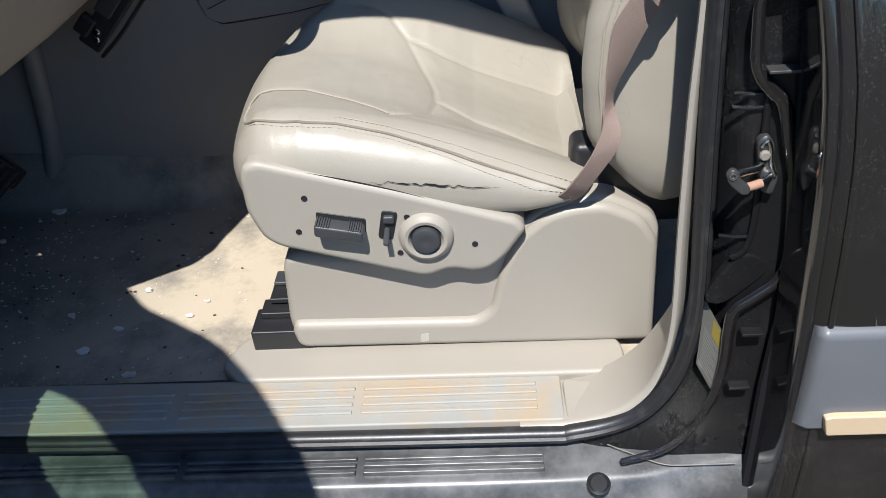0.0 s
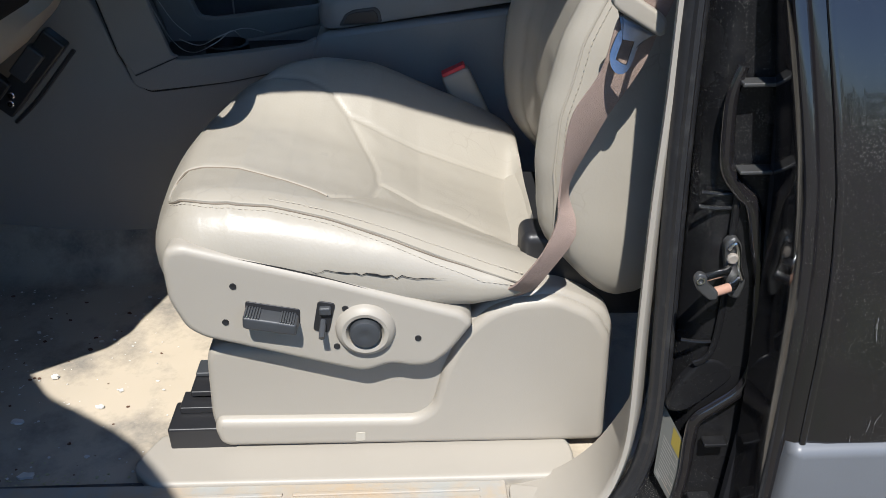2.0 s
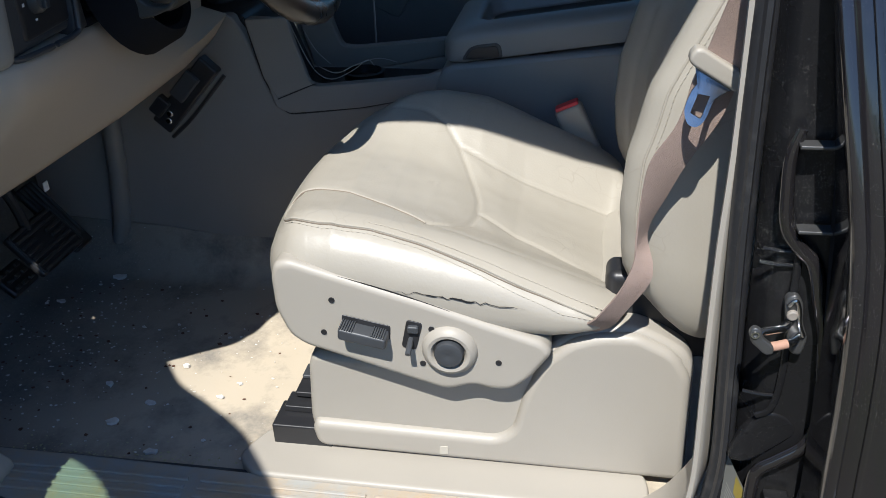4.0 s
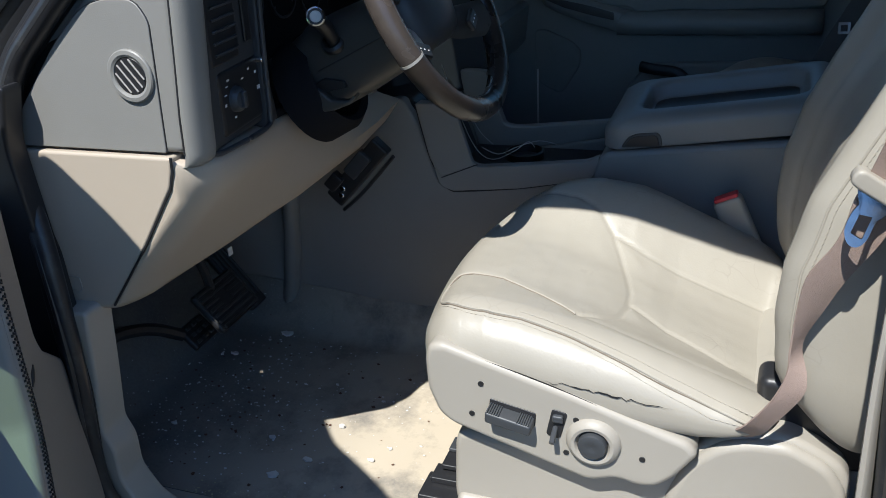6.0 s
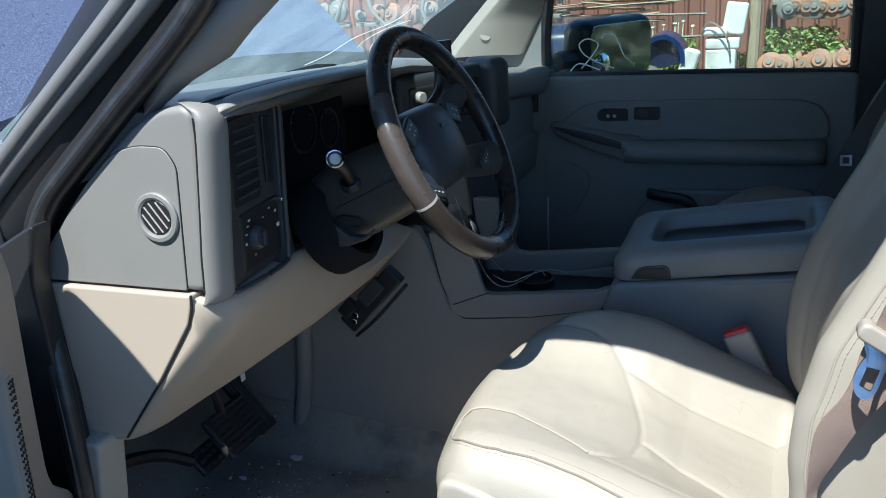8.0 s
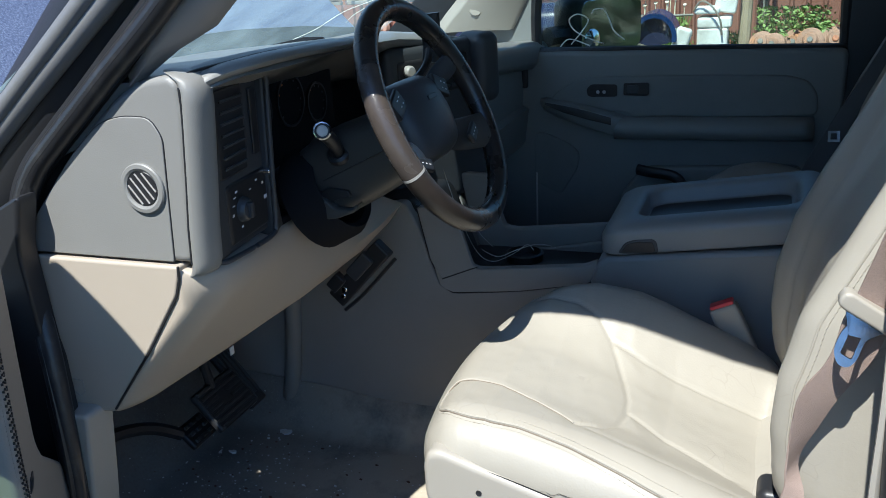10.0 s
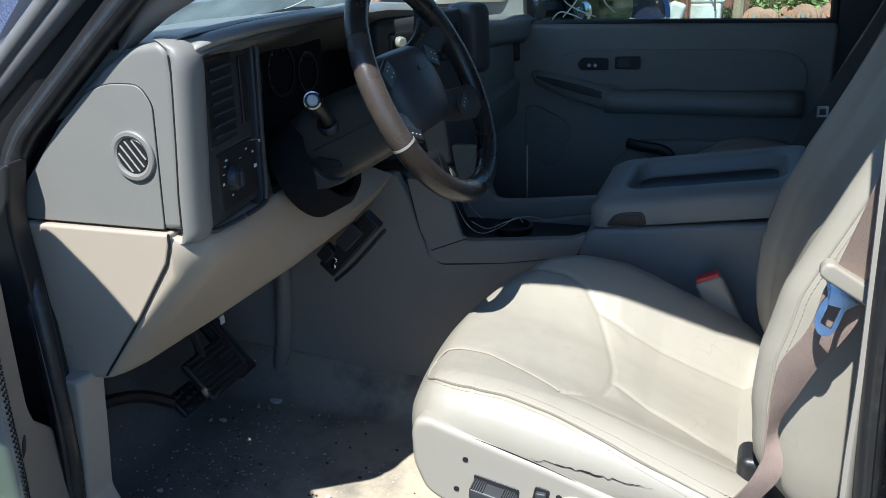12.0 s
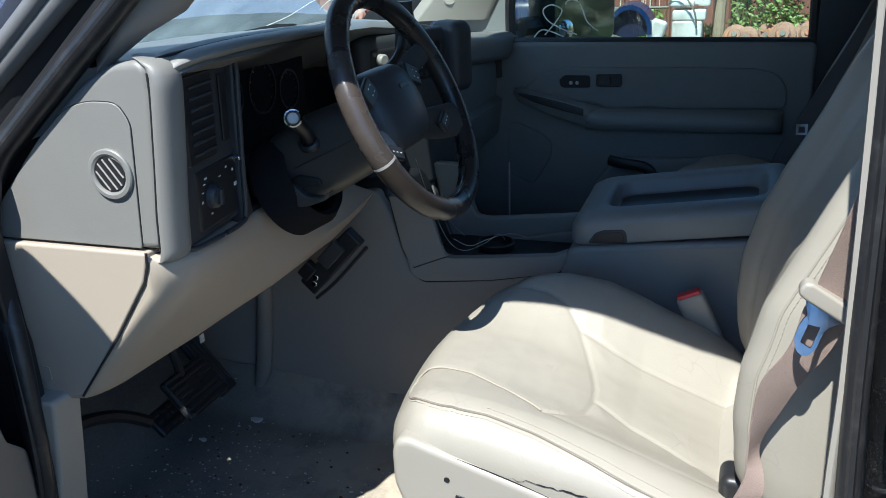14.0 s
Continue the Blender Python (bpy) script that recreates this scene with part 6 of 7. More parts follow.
    part("panel_joint", tube(smooth_line([(-0.54, 1.8800, 1.16), (-0.53, 1.8800, 1.103), (-0.515, 1.8800, 1.035), (-0.495, 1.8800, 0.992), (-0.486, 1.8800, 0.976), (-0.471, 1.8800, 0.963), (-0.445, 1.8800, 0.963), (-0.357, 1.8800, 0.973), (-0.29, 1.8800, 0.983), (-0.15, 1.8800, 1.014), (-0.126, 1.8800, 1.035), (-0.107, 1.8800, 1.068)], 4), 0.0018, 6), BLACK, k, "dark joint along the console side")
    part("panel_joint", tube([(-0.49, 1.8745, 0.994), (-0.407, 1.8745, 1.028)], 0.0012, 6), BLACK, k)
    part("far_side_panel", plate(rounded(low, 0.016), "y", 2.15, 2.172, 0.006), GREY, k)
    part("stack_foot", box((-0.66, 1.90, 0.96), (-0.50, 2.15, 1.16), 0.02, fn=lambda p: Vector((p.x - 0.35 * (p.z - 1.0), p.y, p.z))), BLACK, k)
    c = thing("cigarette_pack", (-0.29, 1.99, 0.976), "small white cardboard pack in the console bin", "pack")
    m = Matrix.Translation((-0.285, 1.945, 0.992)) @ pose(0, 0, 0, 8, 6, 25)
    part("carton", rbox((0, 0, 0), (0.030, 0.020, 0.010), 0.002, (1, 1, 1), m=m), WHITE, c)
    part("band", rbox((0.004, 0, 0.0004), (0.012, 0.0203, 0.0101), 0.001, (1, 1, 1), m=m), DKGREY, c)
    s = thing("paper_scrap", (-0.2, 1.95, 0.98), "small white paper scrap in the console bin", "paper")
    part("sheet", rbox((-0.215, 1.925, 0.995), (0.012, 0.006, 0.001), 0.0008, (1, 1, 1), m=None), WHITE, s)
    w = thing("loose_wires", (-0.42, 1.98, 1.0), "thin loose wires dangling from the centre panel", "wire")
    for pts in ([(-0.50, 1.95, 1.22), (-0.46, 1.93, 1.12), (-0.43, 1.94, 1.04), (-0.40, 1.96, 1.01), (-0.36, 1.99, 1.02), (-0.33, 2.0, 1.04), (-0.31, 1.98, 1.035)], [(-0.42, 1.95, 1.04), (-0.38, 1.94, 1.03), (-0.34, 1.95, 1.045), (-0.30, 1.98, 1.05), (-0.27, 2.02, 1.03)], [(-0.47, 2.02, 1.10), (-0.44, 2.0, 1.06), (-0.41, 2.0, 1.03)], [(-0.40, 1.92, 1.0), (-0.36, 1.93, 1.01), (-0.33, 1.95, 1.0)]):
        part("wire", tube(smooth_line(pts, 6), 0.0009, 6), SILVER if pts[0][2] > 1.03 else BLACK, w)
    part("plug", drum((-0.415, 1.915, 1.005), (1, -0.2, 0.3), 0.006, 0.022, 12, 0.001), CHROME, w, "bright plug")
    a = thing("antenna_rod", (-0.40, 2.35, 0.8), "thin pale upright rod in the passenger footwell", "rod")
    part("rod", tube([(-0.384, 2.30, 0.75), (-0.384, 2.30, 0.983), (-0.382, 2.30, 1.125)], 0.0022, 6), SILVER, a)


LATCH = mat("dark_brown_plastic", (0.035, 0.028, 0.025), 0.4)
CONG = mat("console_grey", (0.22, 0.22, 0.215), 0.42, vary=0.06, scale=12, bump=0.25, bscale=500)
SIDEG = mat("grey_beige_plastic", (0.235, 0.222, 0.205), 0.6, vary=0.08, scale=7, bump=0.3, bscale=400)
console()


# ---------------------------------------------------------------- far door
def far_door():
    d = thing("passenger_door", (0, 2.78, 0.6), "closed grey passenger door with armrest and switches", "car door")
    part("panel", plate(rounded([(-0.95, 0.66), (-0.95, 1.30), (-0.56, 1.372), (0.345, 1.366), (0.345, 0.66)], 0.02), "y", 2.735, 2.84, 0.012), GREYD, d, "grey door trim panel")
    part("belt_strip", tube([(-0.52, 2.752, 1.372), (0.0, 2.755, 1.370), (0.34, 2.755, 1.366)], 0.010, 8), RUBBER, d, "black window seal")
    ins = [(-0.46, 1.205), (-0.44, 1.245), (-0.385, 1.283), (-0.33, 1.298), (0.0, 1.301), (0.20, 1.298), (0.255, 1.283), (0.28, 1.245), (0.282, 1.19), (0.0, 1.183), (-0.08, 1.188), (-0.205, 1.18), (-0.225, 1.195), (-0.24, 1.198)]
    part("upper_insert", plate(rounded(ins, 0.02), "y", 2.724, 2.74, 0.006), DOORG, d, "softer grey upper insert")
    arm = [[(x, y, z + 0.004 * x) for y, z in ((2.73, 1.185), (2.70 + e, 1.184), (2.675 + e, 1.175), (2.668 + e, 1.155), (2.675 + e, 1.135), (2.70, 1.125), (2.73, 1.118))] for x, e in ((-0.255, 0.02), (-0.22, 0.0), (0.0, 0.0), (0.24, 0.0), (0.275, 0.03))]
    part("armrest", skinned(arm, ring=True, caps=True), GREYD, d, "grey armrest", sharp=60)
    pod = [[(x, y, z) for y, z in ((2.735, t + 0.003), (2.70 + e, t + 0.002), (2.690 + e, t - 0.004), (2.688 + e, (t + b) / 2), (2.70 + e, b + 0.004), (2.735, b))] for x, e, t, b in ((-0.478, 0.035, 1.232, 1.216), (-0.462, 0.012, 1.236, 1.200), (-0.42, 0.0, 1.230, 1.182), (-0.35, 0.0, 1.216, 1.158), (-0.29, 0.0, 1.201, 1.140), (-0.245, 0.0, 1.187, 1.126), (-0.225, 0.02, 1.183, 1.122))]
    part("switch_pod", skinned(pod, ring=True, caps=True), GREYD, d, "grey pod with window switches", sharp=50)
    part("switch_plate", skinned([[(x, 2.6885, t), (x, 2.6865, t - 0.006), (x, 2.6865, t - h), (x, 2.690, t - h - 0.002)] for x, t, h in ((-0.455, 1.231, 0.006), (-0.40, 1.222, 0.020), (-0.32, 1.204, 0.024), (-0.262, 1.187, 0.020))]), BLACK, d, "black window switch plate")
    h = part("latch_bezel", plate(rounded([(-0.335, 1.245), (-0.34, 1.262), (-0.325, 1.278), (-0.255, 1.277), (-0.250, 1.272), (-0.250, 1.245), (-0.255, 1.242), (-0.325, 1.241)], 0.008), "y", 2.7215, 2.726, 0.001), BLACK, d, "dark mirror switch recess")
    for x in (-0.305, -0.287):
        part("toggle", drum((x, 2.719, 1.256), (0, -1, 0.3), 0.005, 0.008, 10, 0.001), SILVER, h)
    part("door_handle", plate(rounded([(-0.232, 1.246), (-0.232, 1.281), (-0.164, 1.282), (-0.160, 1.278), (-0.160, 1.250), (-0.165, 1.245)], 0.006), "y", 2.718, 2.726, 0.002), BLACK, d, "dark inner door handle")
    part("handle_paddle", plate(rounded([(-0.222, 1.252), (-0.222, 1.275), (-0.190, 1.276), (-0.190, 1.252)], 0.005), "y", 2.713, 2.72, 0.002), DKGREY, d)
    part("grab_handle", tube(smooth_line([(-0.185, 2.70, 1.035), (-0.15, 2.685, 1.032), (-0.09, 2.68, 1.025), (-0.065, 2.68, 1.008), (-0.062, 2.69, 0.985)], 6), 0.016, 10, flat=0.8), BLACK, d, "black grab handle")
    spk = [(-0.50, 0.98), (-0.50, 1.13), (-0.47, 1.135), (-0.39, 1.10), (-0.362, 1.075), (-0.365, 1.03), (-0.42, 0.94)]
    part("speaker_cover", plate(rounded(spk, 0.02), "y", 2.728, 2.738, 0.004), DOORG, d, "grey speaker cover")
    part("pocket", plate(rounded([(-0.22, 0.70), (-0.24, 0.95), (-0.17, 1.04), (0.26, 1.05), (0.26, 0.70)], 0.03), "y", 2.715, 2.74, 0.01), GREYD, d, "grey lower door pocket")
    fr = [(-0.495, 2.775, 1.36), (-0.495, 2.775, 1.50), (-0.46, 2.77, 1.68), (-0.36, 2.755, 1.76), (-0.1, 2.745, 1.80), (0.22, 2.745, 1.80), (0.31, 2.755, 1.76), (0.33, 2.77, 1.55), (0.338, 2.775, 1.36)]
    part("window_frame", tube(smooth_line(fr, 5), 0.016, 8), BLACK, d, "black window frame")
    part("rear_post", box((0.335, 2.76, 0.62), (0.52, 2.84, 1.86), 0.01), DKGREY, d)
    part("sail_panel", plate(rounded([(-0.80, 1.36), (-0.51, 1.36), (-0.50, 1.66), (-0.56, 1.60)], 0.01), "y", 2.775, 2.795, 0.004), GREYD, d, "grey sail panel by the mirror")
    pane = part("pane", box((-0.50, 2.785, 1.35), (0.34, 2.789, 1.80), 0.001), GLASS, d, "window glass with pale marker loops")
    for pts in ([(-0.395, 1.385), (-0.36, 1.425), (-0.345, 1.455), (-0.375, 1.47), (-0.40, 1.455), (-0.385, 1.425), (-0.34, 1.40), (-0.30, 1.385)], [(-0.335, 1.47), (-0.325, 1.482), (-0.30, 1.48), (-0.285, 1.455), (-0.27, 1.42), (-0.24, 1.395)], [(-0.43, 1.375), (-0.40, 1.40), (-0.34, 1.38)]):
        part("marker_stroke", tube(smooth_line([(x, 2.782, z) for x, z in pts], 6), 0.0019, 6), CHALK, pane, "pale marker stroke")
    turn = Matrix.Translation((-0.36, 3.02, 0)) @ pose(0, 0, 0, 0, 0, -36) @ Matrix.Translation((0.36, -3.02, 0))
    m = thing("far_door_mirror", (-0.35, 3.0, 1.4), "black passenger door mirror with round blind spot mirror", "car mirror")
    part("housing", rbox((-0.36, 3.02, 1.42), (0.06, 0.15, 0.095), 0.04, (3, 6, 5), m=turn), BLACK, m)
    part("arm", tube([(-0.48, 2.84, 1.40), (-0.42, 2.92, 1.40), (-0.38, 2.98, 1.40)], 0.03, 8), BLACK, m)
    part("mirror_pane", merge(None, plate(rrect(2.895, 3.145, 1.342, 1.498, 0.03), "x", -0.297, -0.305, 0.001), turn), MIRROR, m, "mirror pane")
    part("blind_spot_mirror", merge(None, ring((-0.296, 2.935, 1.385), (1, 0, 0), [(0.030, 0), (0.028, 0.004), (0.018, 0.008), (0.0001, 0.010), (0.0001, 0)], 24), turn), MIRROR, m, "small round convex mirror")
    b = thing("passenger_seat_belt", (0.32, 2.62, 1.2), "grey passenger seat belt with metal tongue", "seat belt")
    part("webbing", ribbon([((0.52, 2.66, 1.62), (0.57, 2.66, 1.58)), ((0.40, 2.64, 1.36), (0.45, 2.64, 1.32)), ((0.31, 2.63, 1.19), (0.36, 2.63, 1.16)), ((0.24, 2.63, 1.04), (0.29, 2.63, 1.02)), ((0.20, 2.64, 0.9), (0.24, 2.64, 0.9))]), BELTG, b, "grey woven strap", 60)
    part("tongue", ring((0.318, 2.61, 1.160), (0.1, -1, 0.2), [(0.020, -0.0015), (0.020, 0.0015), (0.011, 0.0015), (0.011, -0.0015)], 4), CHROME, b, "small metal tongue")
    return d


DOORG = mat("door_insert_grey", (0.175, 0.182, 0.175), 0.7, vary=0.1, scale=30, bump=0.3, bscale=500)
BELTG = mat("grey_webbing", (0.12, 0.12, 0.12), 0.8)
far_door()


# ---------------------------------------------------------------- driver door, open
def driver_door():
    d = thing("driver_door", (-0.9, 1.08, 0.5), "open black driver door with grey inner trim", "car door")
    m = pose(-0.89, 1.085, 0, 0, 0, -54)
    def put(bm):
        bmesh.ops.transform(bm, matrix=m, verts=bm.verts)
        return bm
    part("door_skin", put(box((-0.03, -0.13, 0.52), (1.12, -0.05, 1.17), 0.02)), PAINT, d, "black painted door skin")
    part("inner_frame", put(box((0.0, -0.05, 0.56), (1.09, -0.005, 1.06), 0.01)), PAINT, d)
    # Unseen belt line kept low so sun through the glass reaches the sill.
    out = [(-0.01, 0.62), (-0.006, 0.90), (0.0, 0.962), (0.03, 0.985), (0.09, 1.03), (0.106, 1.062), (0.10, 1.10), (0.088, 1.168), (0.064, 1.277), (0.052, 1.339), (0.073, 1.385), (0.13, 1.38), (0.19, 1.31), (0.24, 1.0), (0.30, 0.90), (1.06, 0.90), (1.06, 0.62)]
    part("inner_trim", put(plate(rounded(out, 0.012), "y", 0.055, -0.01, 0.012, seg=5)), DTRIM, d, "grey-beige inner door trim")
    # perforated band along the armrest, with its dark holes, and a torn slit
    band = smooth_line([(0.180, 0.053, 1.24), (0.197, 0.053, 1.16), (0.210, 0.053, 1.08), (0.220, 0.053, 1.01), (0.238, 0.053, 0.955), (0.265, 0.053, 0.90), (0.285, 0.053, 0.84), (0.29, 0.053, 0.76)], 10)
    part("mesh_band", put(tube(band, 0.012, 12, flat=0.4, up=(0, 1, 0))), DTRIM, d, "perforated band on the door trim")
    bm = bmesh.new()
    for i in range(1, len(band) - 1):
        t = (band[i + 1] - band[i - 1]).normalized()
        n = Vector((-t.z, 0, t.x))
        for k in (-1.5, -0.5, 0.5, 1.5):
            drum(band[i] + n * (0.0052 * k) + t * (0.002 * (k % 2)) + Vector((0, 0.006 - 0.0010 * abs(k), 0)), (0, 1, 0), 0.0019, 0.003, 6, 0.0003, bm)
    part("perforation", put(bm), BLACK, d, "small dark holes")
    part("torn_slit", put(plate(rounded([(0.160, 1.046), (0.180, 1.043), (0.195, 1.028), (0.178, 1.028), (0.166, 1.034)], 0.004), "y", 0.0565, 0.050, 0.001)), BLACK, d, "dark torn slit")
    # Unseen frame, drawn extra wide to cast the shadow on dash and floor.
    outer = smooth_line([(0.04, 1.20), (0.06, 1.42), (0.10, 1.565), (0.19, 1.635), (0.30, 1.69), (0.40, 1.71), (0.52, 1.785), (0.65, 1.86), (0.76, 1.89), (0.86, 1.895), (0.96, 1.87), (1.03, 1.80), (1.09, 1.60), (1.12, 1.18)], 5)
    inner = smooth_line([(0.24, 1.12), (0.26, 1.19), (0.29, 1.27), (0.34, 1.35), (0.41, 1.42), (0.49, 1.475), (0.56, 1.50), (0.62, 1.505), (0.68, 1.495), (0.74, 1.475), (0.78, 1.44), (0.80, 1.36), (0.81, 1.25), (0.81, 1.12)], 5)
    bm = bmesh.new()
    for y in (-0.09, -0.03):
        skin(bm, [[(p.x, y, p.y) for p in outer], [(p.x, y, p.y) for p in inner]])
    skin(bm, [[(p.x, -0.09, p.y) for p in outer], [(p.x, -0.03, p.y) for p in outer]])
    skin(bm, [[(p.x, -0.09, p.y) for p in inner], [(p.x, -0.03, p.y) for p in inner]])
    part("window_frame", put(bm), PAINT, d, "black window frame, made wide to shape its shadow")
    part("pane", put(plate([(p.x, p.y) for p in inner], "y", -0.062, -0.058, 0.0)), GREEN_GLASS, d, "green tinted door glass")
    return d


DTRIM = mat("door_trim_grey_beige", (0.255, 0.230, 0.202), 0.6, vary=0.06, scale=8, bump=0.25, bscale=500)
driver_door()


# ---------------------------------------------------------------- debris on the floor
def debris():
    rng = random.Random(11)
    kinds = ((PAPER, "pale paint flakes and paper bits scattered on the carpet", 520, 0.0033), (DIRT, "dark brown crumbs scattered on the carpet", 130, 0.005), (STRAW, "straw-coloured crumbs along the sill edge", 220, 0.003))
    for n, (material, label, count, size) in enumerate(kinds):
        bm = bmesh.new()
        for i in range(count):
            if n == 2:
                x, y = rng.gauss(-0.62, 0.13), 1.245 + abs(rng.gauss(0, 0.02))
            else:
                x, y = rng.uniform(-1.12, -0.36), rng.uniform(1.25, 1.80)
                if rng.random() < 0.5:
                    x, y = rng.gauss(-0.88, 0.10), rng.gauss(1.62, 0.12) - 0.3 * (rng.random() - 0.3)
                if y < 1.24:
                    continue
            s = size * rng.uniform(0.3, 1.0) ** 1.5 * (2.2 if n == 0 and rng.random() < 0.06 else 1)
            z = floor_z(x, y) + 0.001
            a0 = rng.uniform(0, 6.28)
            k = rng.randint(4, 7)
            ptsl = [(x + s * rng.uniform(0.5, 1.2) * math.cos(a0 + 6.28 * j / k), y + s * rng.uniform(0.4, 0.9) * math.sin(a0 + 6.28 * j / k)) for j in range(k)]
            lo = [bm.verts.new((px, py, z)) for px, py in ptsl]
            up = [bm.verts.new((px, py, z + s * rng.uniform(0.2, 0.5))) for px, py in ptsl]
            bm.faces.new(up)
            for j in range(k):
                bm.faces.new((lo[j], lo[(j + 1) % k], up[(j + 1) % k], up[j]))
        single("floor_debris", bm, material, label, "debris", kind="stuff", sharp=20)
    spots = ((-0.896, 1.797, 0.018), (-0.973, 1.689, 0.010), (-0.621, 1.39, 0.011), (-0.663, 1.332, 0.014), (-0.864, 1.244, 0.011), (-0.60, 1.50, 0.009), (-0.50, 1.42, 0.008), (-0.72, 1.43, 0.008), (-0.95, 1.42, 0.009), (-0.56, 1.27, 0.012))
    for x, y, s in spots:
        bm = bmesh.new()
        z = floor_z(x, y) + 0.002
        k = 9
        ptsl = [(x + s * rng.uniform(0.6, 1.2) * math.cos(6.28 * j / k), y + 0.6 * s * rng.uniform(0.4, 1.2) * math.sin(6.28 * j / k)) for j in range(k)]
        lo = [bm.verts.new((px, py, z)) for px, py in ptsl]
        up = [bm.verts.new((px, py, z + 0.002 + rng.uniform(0, 0.004))) for px, py in ptsl]
        bm.faces.new(up)
        for j in range(k):
            bm.faces.new((lo[j], lo[(j + 1) % k], up[(j + 1) % k], up[j]))
        single("paint_flake", bm, PAPER, "curled white paint flake lying on the carpet", "flake", "flakes on the floor", sharp=20)


debris()


# ---------------------------------------------------------------- scrap beyond the car
def far(px, pz, y):
    """A place on the yard's far side from its plan on the plane nine metres away."""
    f = (y - 0.284) / 8.716
    return Vector((0.139 + (px - 0.139) * f, y, 1.687 + (pz - 1.687) * f))


def rotor(c, r, ax, material=None):
    t = thing("brake_drum", c, "rusty iron brake drum in a scrap pile", "brake drum", "scrap brake drums")
    part("drum_body", ring(c, ax, [(r, -0.04), (r, 0.03), (r * 0.86, 0.045), (r * 0.6, 0.05), (r * 0.45, 0.09), (r * 0.2, 0.09), (r * 0.2, -0.04)], 20), material or RUST, t)
    part("hub", drum(Vector(c) + Vector(ax).normalized() * 0.085, ax, r * 0.22, 0.05, 12, 0.006), ORANGE if material is None and r > 0.17 else IRON, t)
    return t


def yard():
    rng = random.Random(21)
    # low pile of drums and rotors by the fence
    for i in range(9):
        p = far(0.10 + 0.085 * i + rng.uniform(-0.02, 0.02), 0.60 + rng.uniform(-0.01, 0.05), 12.0 + rng.uniform(-0.2, 0.3))
        rotor(p, rng.uniform(0.13, 0.19), (rng.uniform(-0.4, 0.4), -1, rng.uniform(0.1, 0.6)))
    sh = thing("scrap_shelf", (0.6, 12.5, 0), "dark steel rack holding rusty hubs", "rack")
    for x in (0.05, 1.0, 1.7):
        part("post", box((x, 12.5, 0), (x + 0.06, 12.56, 2.6), 0.006), IRON, sh)
    part("shelf", box((0.05, 12.3, 0.98), (1.76, 12.8, 1.03), 0.008), IRON, sh)
    for i in range(8):
        p = far(0.22 + 0.075 * i, 1.14 + rng.uniform(-0.02, 0.03), 12.25)
        rotor(p, rng.uniform(0.13, 0.17), (rng.uniform(-0.3, 0.3), -1, rng.uniform(-0.2, 0.3)), RUST if i % 3 else IRON)
    # wall of axles and hubs ahead
    rack = thing("scrap_rack", (-5.0, 12.4, 0), "tall rack stacked with rusty axles and hubs", "rack")
    for x in (-8.2, -6.4, -4.6, -2.8):
        part("post", box((x, 12.45, 0), (x + 0.08, 12.53, 2.4), 0.008), IRON, rack)
    for z in (0.35, 0.95, 1.55):
        part("shelf", box((-8.2, 12.2, z), (-2.7, 12.8, z + 0.05), 0.008), IRON, rack)
    for z in (0.52, 1.12, 1.72):
        for i in range(17):
            x = -8.0 + 0.31 * i + rng.uniform(-0.06, 0.06)
            r = rng.uniform(0.09, 0.17)
            rotor((x, 12.2 + rng.uniform(-0.1, 0.15), z + rng.uniform(-0.02, 0.1)), r, (rng.uniform(-0.6, 0.6), -1, rng.uniform(-0.3, 0.4)), (None, IRON, RUST, WOOD)[rng.randint(0, 3)])
            if rng.random() < 0.5:
                t = rack
                part("axle_shaft", tube([(x, 12.0, z - 0.15), (x + rng.uniform(-0.2, 0.2), 11.95, z + 0.05), (x + rng.uniform(-0.3, 0.3), 12.0, z + 0.3)], 0.03, 8), (RUST, IRON, ORANGE)[rng.randint(0, 2)], t)
    # white plastic machine by the pole
    w = thing("white_machine", far(-0.40, 0.6, 12.0), "dirty white plastic machine with tilted lid", "machine")
    def wb(x0, x1, z0, z1, y0=11.8, y1=12.2, tilt=0):
        a, b = far(x0, z0, 12.0), far(x1, z1, 12.0)
        c = (a + b) / 2
        return rbox((0, 0, 0), ((b.x - a.x) / 2, (y1 - y0) / 2, (b.z - a.z) / 2), 0.03, (2, 2, 2), m=Matrix.Translation(c) @ pose(0, 0, 0, 0, tilt, 0))
    part("body", wb(-0.50, -0.22, 0.45, 0.80), WHITE, w)
    part("drum_cover", wb(-0.50, -0.19, 0.80, 0.90), WHITE, w)
    part("lid", wb(-0.34, -0.14, 0.93, 1.22, 11.95, 12.1, 8), WHITE, w, "tilted white lid")
    part("rim", wb(-0.53, -0.30, 0.93, 0.99), WHITE, w)
    for i in range(6):
        part("lid_rib", wb(-0.31 + 0.028 * i, -0.298 + 0.028 * i, 0.97, 1.19, 11.93, 11.955, 8), IRON, w)
    part("front_panel", wb(-0.47, -0.25, 0.50, 0.74, 11.78, 11.81), SILVER, w, "dull grey front panel")
    part("door_line", wb(-0.50, -0.19, 0.795, 0.805, 11.785, 11.80), IRON, w)
    part("hose", tube(smooth_line([far(-0.55, 0.95, 11.8), far(-0.48, 1.04, 11.75), far(-0.38, 0.99, 11.7), far(-0.30, 0.86, 11.7), far(-0.28, 0.72, 11.75)], 6), 0.012, 6), IRON, w, "thin dark hose")
    part("base", box((far(-0.5, 0.5, 12).x, 11.85, 0.0), (far(-0.22, 0.5, 12).x, 12.15, 0.25), 0.02), IRON, w)
    p = thing("fence_pole", (-0.1, 12.2, 0), "weathered wooden pole by the fence", "pole")
